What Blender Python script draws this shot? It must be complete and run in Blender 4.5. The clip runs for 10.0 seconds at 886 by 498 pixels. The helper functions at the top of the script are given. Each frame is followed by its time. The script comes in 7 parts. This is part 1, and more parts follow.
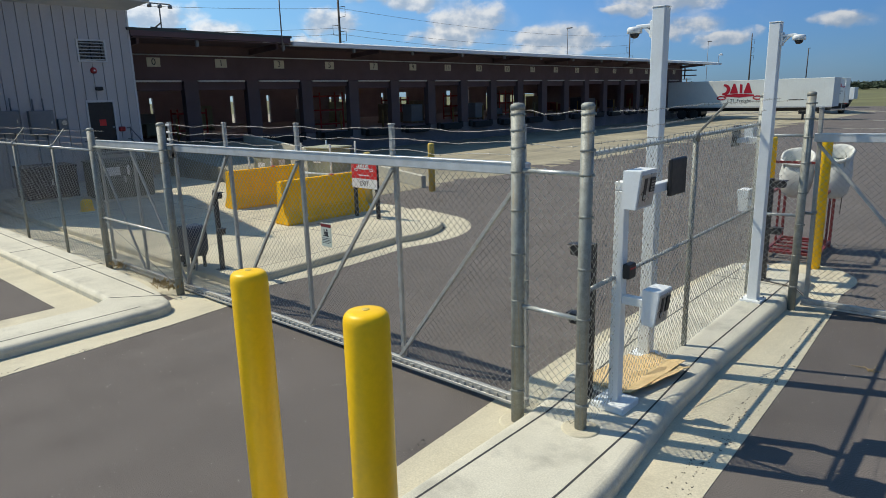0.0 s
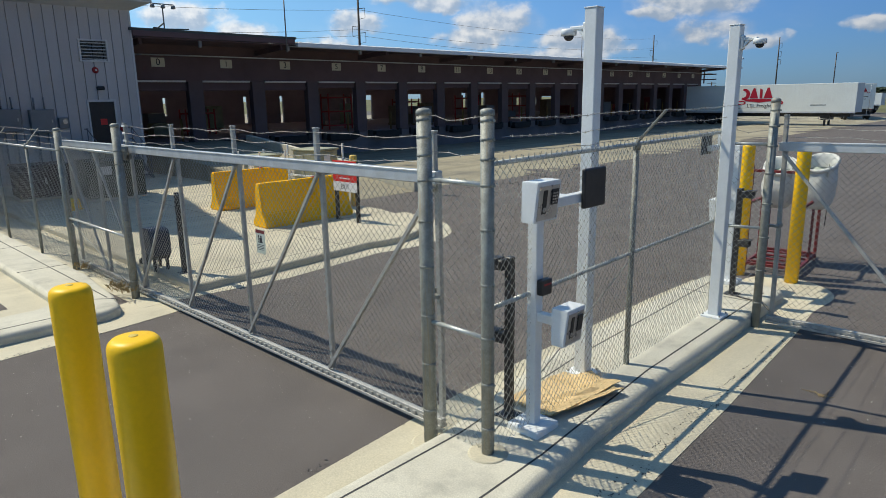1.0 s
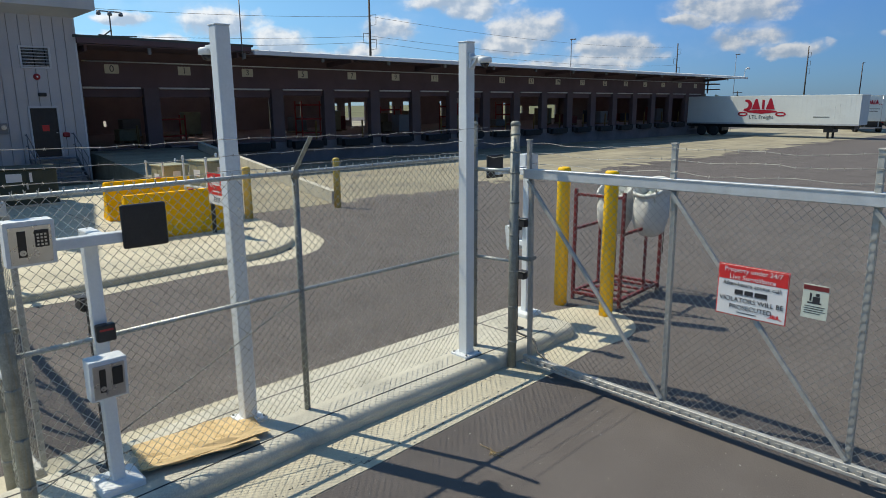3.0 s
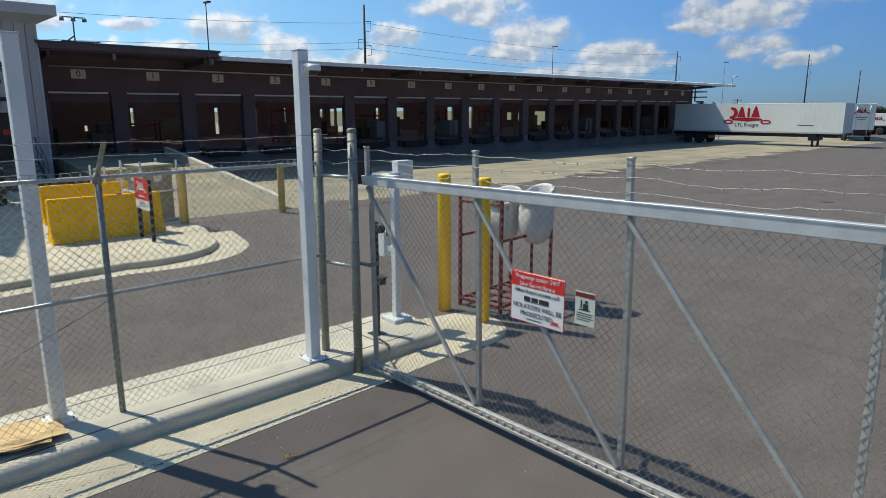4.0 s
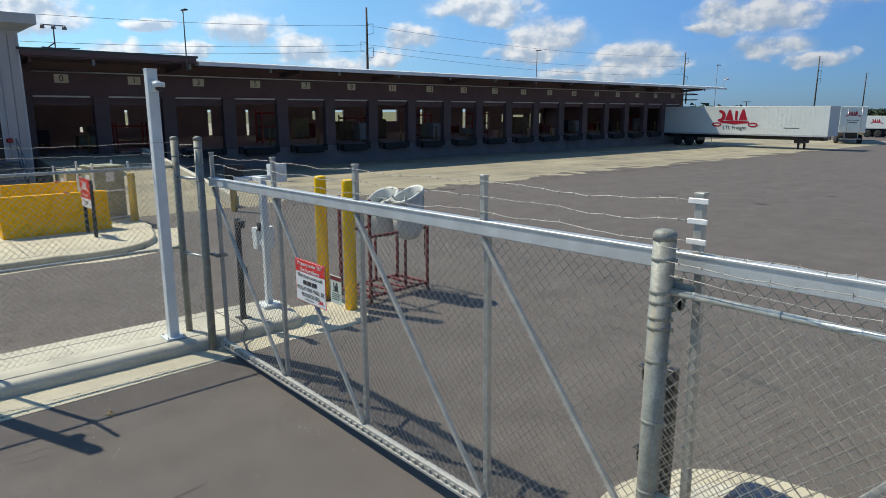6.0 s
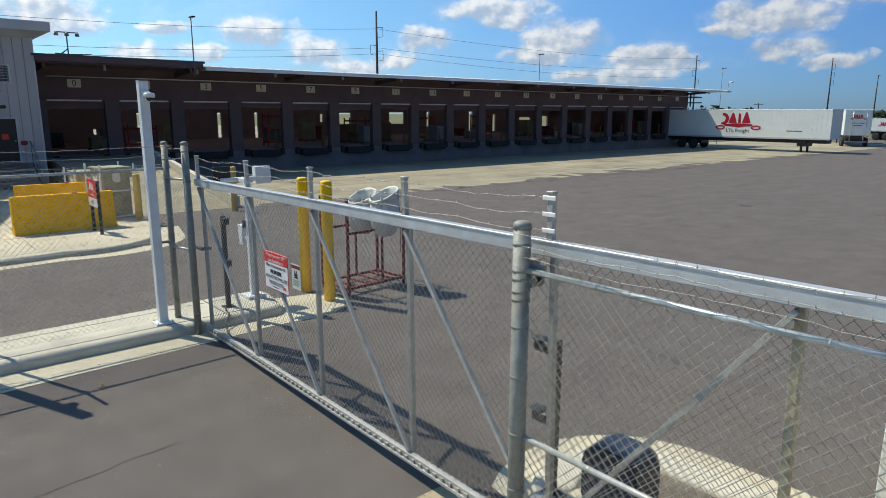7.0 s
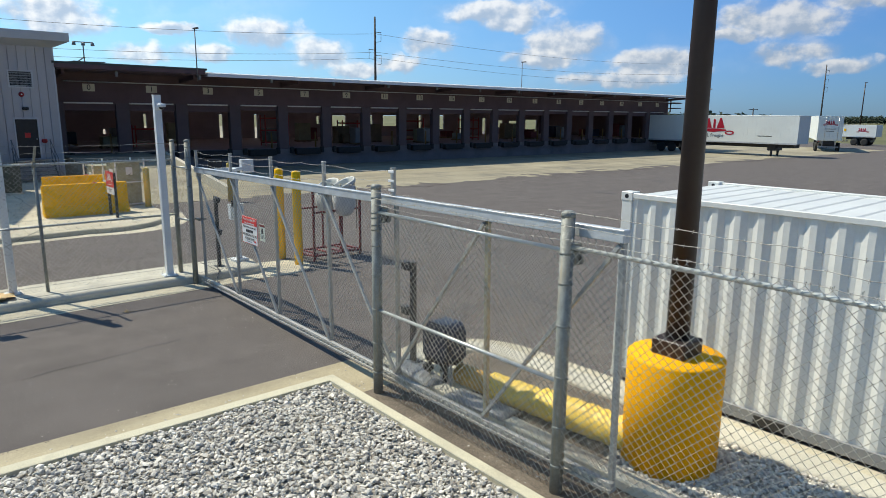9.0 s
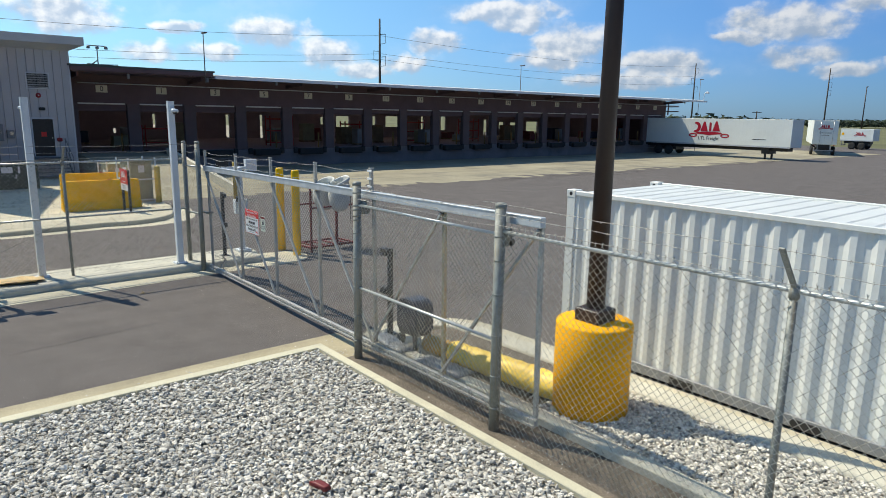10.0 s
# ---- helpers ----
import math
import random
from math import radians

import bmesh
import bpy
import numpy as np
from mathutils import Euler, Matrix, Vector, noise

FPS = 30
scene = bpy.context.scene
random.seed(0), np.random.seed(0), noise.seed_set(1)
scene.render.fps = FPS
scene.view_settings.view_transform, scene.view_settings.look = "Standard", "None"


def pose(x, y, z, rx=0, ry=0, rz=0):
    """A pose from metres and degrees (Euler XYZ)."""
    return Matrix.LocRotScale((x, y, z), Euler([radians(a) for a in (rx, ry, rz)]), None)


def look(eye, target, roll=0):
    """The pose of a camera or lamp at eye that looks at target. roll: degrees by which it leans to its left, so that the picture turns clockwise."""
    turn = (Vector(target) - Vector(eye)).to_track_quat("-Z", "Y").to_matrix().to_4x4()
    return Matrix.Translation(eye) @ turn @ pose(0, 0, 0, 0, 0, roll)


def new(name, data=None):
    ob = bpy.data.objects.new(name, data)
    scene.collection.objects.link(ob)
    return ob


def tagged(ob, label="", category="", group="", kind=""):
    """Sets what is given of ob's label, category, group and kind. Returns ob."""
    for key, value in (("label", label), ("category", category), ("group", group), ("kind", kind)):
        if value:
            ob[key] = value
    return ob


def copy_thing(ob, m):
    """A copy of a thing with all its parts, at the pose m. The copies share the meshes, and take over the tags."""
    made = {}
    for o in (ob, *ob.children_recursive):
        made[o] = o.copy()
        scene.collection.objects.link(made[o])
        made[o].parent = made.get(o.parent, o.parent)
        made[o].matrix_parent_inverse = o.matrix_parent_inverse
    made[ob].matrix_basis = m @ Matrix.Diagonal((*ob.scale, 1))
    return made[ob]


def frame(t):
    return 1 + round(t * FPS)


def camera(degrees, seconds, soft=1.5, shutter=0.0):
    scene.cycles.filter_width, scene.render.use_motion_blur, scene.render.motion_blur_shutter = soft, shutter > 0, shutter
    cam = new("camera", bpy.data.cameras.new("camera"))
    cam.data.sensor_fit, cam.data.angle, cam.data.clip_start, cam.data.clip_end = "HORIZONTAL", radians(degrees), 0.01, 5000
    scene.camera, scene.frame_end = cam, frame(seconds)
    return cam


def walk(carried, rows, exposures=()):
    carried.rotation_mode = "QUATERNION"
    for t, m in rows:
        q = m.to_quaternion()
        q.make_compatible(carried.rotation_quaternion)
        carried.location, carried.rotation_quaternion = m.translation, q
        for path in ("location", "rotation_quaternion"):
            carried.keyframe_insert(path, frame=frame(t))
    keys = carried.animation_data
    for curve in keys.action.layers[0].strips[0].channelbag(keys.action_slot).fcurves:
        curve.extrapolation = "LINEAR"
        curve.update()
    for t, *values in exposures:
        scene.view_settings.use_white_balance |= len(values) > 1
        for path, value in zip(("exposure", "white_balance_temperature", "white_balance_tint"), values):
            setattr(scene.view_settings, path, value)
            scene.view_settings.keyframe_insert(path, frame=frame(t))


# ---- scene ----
cam = camera(68.2, 10.0, soft=0.6)
PATH = [
    (0, (0.346, 0.132, 3.125), (-0.964, 1.572, 2.668), -1.5),
    (0.5, (0.571, 0.508, 3.115), (-0.762, 1.93, 2.664), -1.0),
    (1, (0.879, 1.053, 3.123), (-0.48, 2.449, 2.673), -1.0),
    (1.5, (1.318, 1.826, 3.157), (-0.063, 3.201, 2.71), -1.0),
    (2, (1.765, 2.545, 3.183), (0.37, 3.909, 2.743), -0.8),
    (2.5, (2.425, 3.389, 3.222), (1.015, 4.738, 2.785), -0.6),
    (3, (3.081, 4.141, 3.248), (1.659, 5.479, 2.816), -0.4),
    (4.3, (4.951, 5.895, 3.256), (3.511, 7.221, 2.842), 0.0),
    (4.5, (5.267, 6.084, 3.275), (3.824, 7.404, 2.856), -0.0),
    (5, (5.989, 6.353, 3.287), (4.544, 7.672, 2.871), 0.0),
    (5.5, (6.614, 6.527, 3.328), (5.159, 7.834, 2.912), 0.1),
    (6, (6.974, 6.604, 3.386), (5.51, 7.903, 2.974), 0.0),
    (6.2, (7.115, 6.654, 3.401), (5.646, 7.949, 2.994), -0.1),
    (7.3, (8.6, 6.478, 3.485), (7.108, 7.746, 3.077), 0.1),
    (7.5, (8.858, 6.397, 3.468), (7.379, 7.681, 3.065), 0.3),
    (8, (9.699, 6.139, 3.516), (8.215, 7.416, 3.113), 0.2),
    (8.5, (10.655, 5.776, 3.55), (9.165, 7.049, 3.148), 0.4),
    (9, (11.802, 5.329, 3.581), (10.307, 6.596, 3.181), 0.5),
    (9.5, (12.679, 4.952, 3.646), (11.18, 6.215, 3.247), 0.8),
    (10, (13.325, 4.725, 3.709), (11.82, 5.981, 3.31), 0.9),
]
walk(cam, [(t, look(eye, target, roll)) for t, eye, target, roll in PATH],
     [(0.0, 0.03), (2.0, 0.04), (4.5, 0.08), (6.0, 0.13), (8.0, 0.18), (9.0, 0.20), (10.0, 0.22)])

# ---- world, sun, sky ----
SUN_FROM = Vector((-0.925, -0.38, 1.33)).normalized()      # towards the sun
sun = new("sun", bpy.data.lights.new("sun", "SUN"))
sun.data.energy, sun.data.angle, sun.data.color = 4.4, radians(0.53), (1.0, 0.925, 0.75)
sun.matrix_world = look((0, 0, 40), Vector((0, 0, 40)) - SUN_FROM)

CLOUDS = [  # bearing from +y towards -x, height, half width, half height (degrees)
    (64.6, 6.4, 3.9, 1.4), (60.0, 4.9, 3.0, 1.4), (57.1, 3.7, 2.8, 0.9), (51.1, 6.0, 2.3, 1.3), (53.6, 4.3, 2.2, 0.9),
    (45.5, 8.4, 5.0, 1.2), (44.0, 7.6, 2.6, 1.0), (39.5, 6.0, 3.9, 1.9), (41.6, 4.7, 3.6, 1.0), (32.2, 4.2, 4.6, 1.3),
    (35.5, 3.0, 5.0, 0.8), (23.7, 7.2, 4.9, 1.7), (26.8, 6.2, 1.8, 0.6), (22.7, 4.8, 3.2, 1.0), (19.3, 3.8, 2.6, 0.7),
    (17.5, 8.4, 4.5, 0.9), (79.4, 6.9, 5.0, 1.9), (74.0, 4.5, 2.8, 1.0), (69.2, 4.7, 2.8, 0.8), (71.5, 6.4, 2.0, 0.6), (54.0, 12.5, 7.0, 1.2),
    (28.0, 11.5, 6.0, 1.4), (11.9, 4.6, 2.0, 0.6), (88.0, 4.5, 5.0, 1.0),
]


def build_world():
    w = bpy.data.worlds.new("day")
    scene.world = w
    w.use_nodes = True
    nt = w.node_tree
    nt.nodes.clear()
    link = nt.links.new

    def node(kind, operation=None):
        n = nt.nodes.new(kind)
        if operation:
            n.operation = operation
        return n

    def m(op, a, b=None, c=None):
        n = node("ShaderNodeMath", operation=op)
        for s, v in enumerate((a, b, c)):
            if v is None:
                continue
            if isinstance(v, (int, float)):
                n.inputs[s].default_value = v
            else:
                link(v, n.inputs[s])
        return n.outputs[0]

    def between(v, lo, hi, a=0.0, b=1.0, smooth=True):
        n = node("ShaderNodeMapRange")
        n.interpolation_type = "SMOOTHSTEP" if smooth else "LINEAR"
        link(v, n.inputs[0])
        for k, x in enumerate((lo, hi, a, b)):
            n.inputs[k + 1].default_value = x
        return n.outputs[0]

    def mix(f, a, b):
        n = node("ShaderNodeMix")
        n.data_type = "RGBA"
        link(f, n.inputs["Factor"])
        for k, v in ((6, a), (7, b)):
            if isinstance(v, tuple):
                n.inputs[k].default_value = (*v, 1)
            else:
                link(v, n.inputs[k])
        return n.outputs[2]

    sky = node("ShaderNodeTexSky")
    sky.sky_type, sky.sun_disc = "NISHITA", False
    sky.sun_elevation = math.asin(SUN_FROM.z)
    sky.sun_rotation = math.atan2(SUN_FROM.x, SUN_FROM.y)
    sky.air_density, sky.dust_density, sky.ozone_density = 1.0, 0.2, 3.0
    co = node("ShaderNodeTexCoord")
    sep = node("ShaderNodeSeparateXYZ")
    link(co.outputs["Generated"], sep.inputs[0])
    az = m("MULTIPLY", m("ARCTAN2", m("MULTIPLY", sep.outputs[0], -1.0), sep.outputs[1]), 57.2958)
    el = m("MULTIPLY", m("ARCSINE", sep.outputs[2]), 57.2958)

    def noise_at(scale, detail, rough, up=0.0, side=0.0):
        vec = node("ShaderNodeCombineXYZ")
        link(m("ADD", az, side), vec.inputs[0])
        link(m("MULTIPLY", m("ADD", el, up), 1.25), vec.inputs[1])
        n = node("ShaderNodeTexNoise")
        link(vec.outputs[0], n.inputs["Vector"])
        n.inputs["Scale"].default_value, n.inputs["Detail"].default_value, n.inputs["Roughness"].default_value = scale, detail, rough
        return n.outputs[0]

    billow = noise_at(0.42, 8.0, 0.52)
    beyond = noise_at(0.42, 8.0, 0.52, up=0.45, side=0.4)
    wisp = noise_at(0.2, 7.0, 0.62, side=31.0)
    veil = noise_at(0.13, 5.0, 0.5)
    # outlines bent by a slow noise, so that no cloud is an oval
    bent_az = m("ADD", az, m("MULTIPLY", m("SUBTRACT", noise_at(0.3, 3.0, 0.5, side=70.0), 0.5), 3.2))
    bent_el = m("ADD", el, m("MULTIPLY", m("SUBTRACT", noise_at(0.45, 3.0, 0.5, side=140.0), 0.5), 1.6))
    mask = top = None
    for a, e, hw, hh in CLOUDS:
        dx = m("DIVIDE", m("SUBTRACT", bent_az, a), hw)
        dy = m("DIVIDE", m("SUBTRACT", bent_el, e), hh)
        dx2 = m("MULTIPLY", dx, dx)
        d = m("SUBTRACT", 1.0, m("ADD", dx2, m("MULTIPLY", dy, dy)))
        up = m("SUBTRACT", dy, 0.45)
        u = m("SUBTRACT", 1.0, m("ADD", dx2, m("MULTIPLY", up, up)))
        mask = d if mask is None else m("MAXIMUM", mask, d)
        top = u if top is None else m("MAXIMUM", top, u)
    mask = m("MAXIMUM", mask, -1.1)
    body = m("ADD", m("MULTIPLY", mask, 1.0), m("MULTIPLY", m("SUBTRACT", billow, 0.485), 2.3))
    thin = m("MULTIPLY", between(m("ADD", m("MULTIPLY", mask, 0.35), wisp), 0.42, 0.9), 0.42)
    cover = m("MINIMUM", m("ADD", m("MAXIMUM", between(body, 0.0, 0.85, 0.0, 0.86), thin), between(veil, 0.42, 0.78, 0.0, 0.16)), 0.94)
    # sunlit crowns and blue-grey bases
    lit = m("ADD", m("MULTIPLY", m("SUBTRACT", top, mask), 0.55), m("MULTIPLY", m("SUBTRACT", billow, beyond), 3.2))
    white = mix(between(lit, -0.55, 0.55), (3.9, 4.8, 6.0), (8.4, 8.5, 8.5))
    tint = node("ShaderNodeVectorMath", operation="MULTIPLY")
    link(sky.outputs[0], tint.inputs[0])
    fade = mix(between(el, 0.0, 16.0, smooth=False), (0.385, 0.60, 0.94), (0.63, 0.88, 1.0))
    toward = node("ShaderNodeVectorMath", operation="DOT_PRODUCT")
    link(co.outputs["Generated"], toward.inputs[0])
    toward.inputs[1].default_value = SUN_FROM
    glow = node("ShaderNodeVectorMath", operation="SCALE")
    link(fade, glow.inputs[0])
    link(m("MINIMUM", m("ADD", m("MULTIPLY", toward.outputs["Value"], 0.95), 0.80), 1.34), glow.inputs["Scale"])
    warm = node("ShaderNodeVectorMath", operation="MULTIPLY")
    link(glow.outputs[0], warm.inputs[0])
    link(mix(between(toward.outputs["Value"], 0.05, 0.6), (0.86, 0.97, 1.16), (1.10, 1.06, 0.93)), warm.inputs[1])
    link(warm.outputs[0], tint.inputs[1])
    bg = node("ShaderNodeBackground")
    bg.inputs[1].default_value = 0.105
    cloud = node("ShaderNodeVectorMath", operation="SCALE")
    link(white, cloud.inputs[0])
    link(between(toward.outputs["Value"], 0.0, 0.6, 0.74, 1.05), cloud.inputs["Scale"])
    link(mix(cover, tint.outputs[0], cloud.outputs[0]), bg.inputs[0])
    out = node("ShaderNodeOutputWorld")
    link(bg.outputs[0], out.inputs[0])


build_world()


# ---- materials ----
def mat(name, base, rough=0.6, metal=0.0, vary=0.15, scale=3.0, fine=60.0, bump=0.1, bump_scale=80.0, spec=0.5,
        stain=None, stain_scale=0.6, stain_amount=0.0, rnd=0.0, trans=0.0, emit=0.0, grain=None, streak=0.0, drip=None):
    """A surface with colour variation at two scales, fine relief and optional stains."""
    ma = bpy.data.materials.new(name)
    ma.use_nodes = True
    nt = ma.node_tree
    link = nt.links.new
    bsdf = nt.nodes["Principled BSDF"]
    co = nt.nodes.new("ShaderNodeTexCoord")

    def noise_tex(s, detail=4.0, r=0.55):
        n = nt.nodes.new("ShaderNodeTexNoise")
        link(co.outputs["Object"], n.inputs["Vector"])
        n.inputs["Scale"].default_value, n.inputs["Detail"].default_value, n.inputs["Roughness"].default_value = s, detail, r
        return n.outputs[0]

    def mixc(f, a, b, blend="MIX"):
        n = nt.nodes.new("ShaderNodeMix")
        n.data_type, n.blend_type = "RGBA", blend
        for s, v in ((0, f), (6, a), (7, b)):
            if isinstance(v, (int, float)):
                n.inputs[s].default_value = v
            elif isinstance(v, tuple):
                n.inputs[s].default_value = (*v[:3], 1)
            else:
                link(v, n.inputs[s])
        return n.outputs[2]

    def ramp(v, lo, hi, a=0.0, b=1.0):
        n = nt.nodes.new("ShaderNodeMapRange")
        link(v, n.inputs[0])
        for s, x in ((1, lo), (2, hi), (3, a), (4, b)):
            n.inputs[s].default_value = x
        return n.outputs[0]

    dark = tuple(c * (1 - vary) for c in base)
    light = tuple(min(1.0, c * (1 + vary)) for c in base)
    c = mixc(ramp(noise_tex(scale), 0.3, 0.7), dark, light)
    gr = vary * 0.7 if grain is None else grain
    c2 = mixc(ramp(noise_tex(fine, 3.0, 0.7), 0.34, 0.66), tuple(1 - gr for _ in range(3)), tuple(1 + gr * 0.6 for _ in range(3)))
    c = mixc(1.0, c, c2, "MULTIPLY")
    if stain:
        c = mixc(ramp(noise_tex(stain_scale, 6.0, 0.65), 0.52, 0.72, 0.0, stain_amount), c, stain)
    if streak:
        mp = nt.nodes.new("ShaderNodeMapping")
        link(co.outputs["Object"], mp.inputs[0])
        mp.inputs["Rotation"].default_value = (0, 0, 0.25)
        mp.inputs["Scale"].default_value = (1.6, 0.12, 1.0)
        st = nt.nodes.new("ShaderNodeTexNoise")
        link(mp.outputs[0], st.inputs["Vector"])
        st.inputs["Scale"].default_value, st.inputs["Detail"].default_value = 1.3, 5.0
        c = mixc(1.0, c, mixc(ramp(st.outputs[0], 0.35, 0.68), tuple(1 - streak for _ in range(3)), tuple(1 + streak * 0.4 for _ in range(3))), "MULTIPLY")
    if drip:
        md = nt.nodes.new("ShaderNodeMapping")
        link(co.outputs["Object"], md.inputs[0])
        md.inputs["Scale"].default_value = (1.0, 1.0, 0.05)
        dn = nt.nodes.new("ShaderNodeTexNoise")
        link(md.outputs[0], dn.inputs["Vector"])
        dn.inputs["Scale"].default_value, dn.inputs["Detail"].default_value = 38.0, 4.0
        c = mixc(ramp(dn.outputs[0], 0.54, 0.7, 0.0, 0.75), c, drip)
    if rnd:
        oi = nt.nodes.new("ShaderNodeObjectInfo")
        lo = tuple(1 - rnd for _ in range(3))
        c = mixc(1.0, c, mixc(oi.outputs["Random"], lo, (1.0, 1.0, 1.0)), "MULTIPLY")
    link(c, bsdf.inputs["Base Color"])
    link(ramp(noise_tex(scale * 2.3), 0.25, 0.75, max(0.02, rough - 0.08), min(1.0, rough + 0.1)), bsdf.inputs["Roughness"])
    bsdf.inputs["Metallic"].default_value = metal
    bsdf.inputs["Specular IOR Level"].default_value = spec
    bsdf.inputs["Transmission Weight"].default_value = trans
    if emit:
        bsdf.inputs["Emission Color"].default_value = (*base, 1)
        bsdf.inputs["Emission Strength"].default_value = emit
    if bump:
        b = nt.nodes.new("ShaderNodeBump")
        b.inputs["Strength"].default_value, b.inputs["Distance"].default_value = bump, 0.01
        link(noise_tex(bump_scale, 5.0, 0.6), b.inputs["Height"])
        link(b.outputs[0], bsdf.inputs["Normal"])
    return ma


M_GALV = mat("galvanised steel", (0.275, 0.288, 0.265), 0.6, 0.25, 0.2, 14, 90, 0.12, 60, stain=(0.17, 0.16, 0.14), stain_scale=4, stain_amount=0.55, grain=0.25, drip=(0.30, 0.25, 0.17))
M_WIRE = mat("galvanised wire", (0.60, 0.61, 0.585), 0.28, 0.78, 0.12, 4, 30, 0.0)
M_WIREOLD = mat("dull galvanised wire", (0.42, 0.42, 0.40), 0.36, 0.65, 0.15, 4, 30, 0.0)
M_BARB = mat("weathered barbed wire", (0.40, 0.39, 0.36), 0.5, 0.35, 0.15, 5, 40, 0.0)
M_RAIL = mat("bright galvanised tube", (0.47, 0.49, 0.475), 0.42, 0.5, 0.15, 9, 80, 0.08, 60, stain=(0.3, 0.3, 0.28), stain_scale=4, stain_amount=0.4)
M_ALU = mat("mill aluminium", (0.55, 0.575, 0.59), 0.44, 0.35, 0.1, 6, 90, 0.08, 120, stain=(0.4, 0.4, 0.39), stain_scale=2.5, stain_amount=0.4)
M_ALUOLD = mat("oxidised aluminium", (0.44, 0.435, 0.405), 0.52, 0.3, 0.16, 12, 120, 0.1, 120, stain=(0.27, 0.27, 0.26), stain_scale=5, stain_amount=0.5, grain=0.2)
M_WHITE = mat("white post paint", (0.74, 0.77, 0.78), 0.42, 0.0, 0.06, 2, 40, 0.05, 40, stain=(0.5, 0.5, 0.46), stain_scale=2.5, stain_amount=0.25)
M_YELLOW = mat("yellow bollard sleeve", (0.95, 0.565, 0.001), 0.42, 0.0, 0.05, 2, 30, 0.04, 25, 0.35, stain=(0.5, 0.33, 0.05), stain_scale=1.8, stain_amount=0.3)
M_BARRIER = mat("yellow moulded plastic", (1.0, 0.52, 0.001), 0.6, 0.0, 0.05, 2, 30, 0.06, 30, 0.15, stain=(0.6, 0.34, 0.03), stain_scale=1.5, stain_amount=0.25)
M_PALEYELLOW = mat("weathered yellow paint", (0.62, 0.45, 0.1), 0.6, 0.0, 0.12, 3, 40, 0.1, 40, stain=(0.4, 0.33, 0.2), stain_scale=2.5, stain_amount=0.5)
M_BASEYEL = mat("orange yellow concrete paint", (1.0, 0.45, 0.001), 0.65, 0.0, 0.07, 1.6, 20, 0.25, 35, 0.15, stain=(0.75, 0.33, 0.005), stain_scale=1.2, stain_amount=0.5)
M_CONC = mat("light concrete", (0.58, 0.53, 0.395), 0.85, 0.0, 0.11, 0.7, 60, 0.3, 130, stain=(0.30, 0.28, 0.22), stain_scale=0.8, stain_amount=0.55, grain=0.14, streak=0.12)
M_EDGE = mat("tan edging concrete", (0.60, 0.565, 0.42), 0.85, 0.0, 0.10, 1.3, 70, 0.3, 140, stain=(0.27, 0.25, 0.19), stain_scale=1.9, stain_amount=0.6, grain=0.16)
M_GUTTER = mat("dirty tan concrete", (0.42, 0.365, 0.245), 0.88, 0.0, 0.14, 0.8, 60, 0.3, 130, stain=(0.2, 0.17, 0.12), stain_scale=1.1, stain_amount=0.6, grain=0.16, streak=0.15)
M_KERB = mat("kerb concrete", (0.57, 0.545, 0.45), 0.85, 0.0, 0.10, 1.3, 70, 0.3, 140, stain=(0.27, 0.26, 0.22), stain_scale=1.9, stain_amount=0.6, grain=0.16)
M_CONC_OLD = mat("worn yard concrete", (0.34, 0.305, 0.215), 0.9, 0.0, 0.16, 0.2, 9, 0.2, 60, stain=(0.13, 0.125, 0.115), stain_scale=0.3, stain_amount=0.75, grain=0.14, streak=0.2)
M_ASPH = mat("asphalt", (0.148, 0.131, 0.122), 0.88, 0.0, 0.13, 1.1, 80, 0.7, 120, 0.3, stain=(0.10, 0.092, 0.088), stain_scale=0.55, stain_amount=0.5, grain=0.6, streak=0.06)
M_JOINT = mat("joint sealer", (0.05, 0.05, 0.05), 0.8)
M_JOINTOLD = mat("worn sealer", (0.085, 0.08, 0.078), 0.8, 0.0, 0.25, 3, 60, 0.3, 80, grain=0.3)
M_GRASS = mat("dry grass", (0.13, 0.13, 0.05), 0.95, 0.0, 0.3, 0.05, 2, 0.4, 8)
M_DIRT = mat("damp soil", (0.165, 0.138, 0.108), 0.95, 0.0, 0.3, 2.5, 50, 0.6, 60, grain=0.35)
M_FINES = mat("limestone fines", (0.33, 0.31, 0.275), 0.95, 0.0, 0.2, 6, 90, 0.6, 90, grain=0.3)
M_OLIVE = mat("dark olive enamel", (0.045, 0.055, 0.035), 0.55, 0.0, 0.12, 2, 30, 0.05, 40)
M_MAROON = mat("dark brown enamel", (0.05, 0.035, 0.04), 0.6, 0.0, 0.12, 2, 30, 0.05, 40)
M_SIDING = mat("light grey metal siding", (0.53, 0.52, 0.525), 0.45, 0.1, 0.05, 0.8, 20, 0.03, 20, rnd=0.08)
M_TRIM = mat("pale metal trim", (0.60, 0.61, 0.62), 0.45, 0.1, 0.06, 1, 20, 0.03, 20)
M_DARKWALL = mat("dark brown dock wall", (0.135, 0.084, 0.088), 0.75, 0.0, 0.15, 0.8, 30, 0.1, 40)
M_PILLAR = mat("grey dock pillar", (0.135, 0.092, 0.094), 0.7, 0.0, 0.1, 0.8, 30, 0.1, 40, rnd=0.1)
M_DOCKBASE = mat("dock foundation concrete", (0.20, 0.177, 0.18), 0.85, 0.0, 0.15, 0.6, 20, 0.15, 50, stain=(0.1, 0.1, 0.1), stain_scale=0.5, stain_amount=0.6)
M_ROOF = mat("white standing seam roof", (0.80, 0.81, 0.82), 0.4, 0.1, 0.05, 0.5, 10, 0.02, 20)
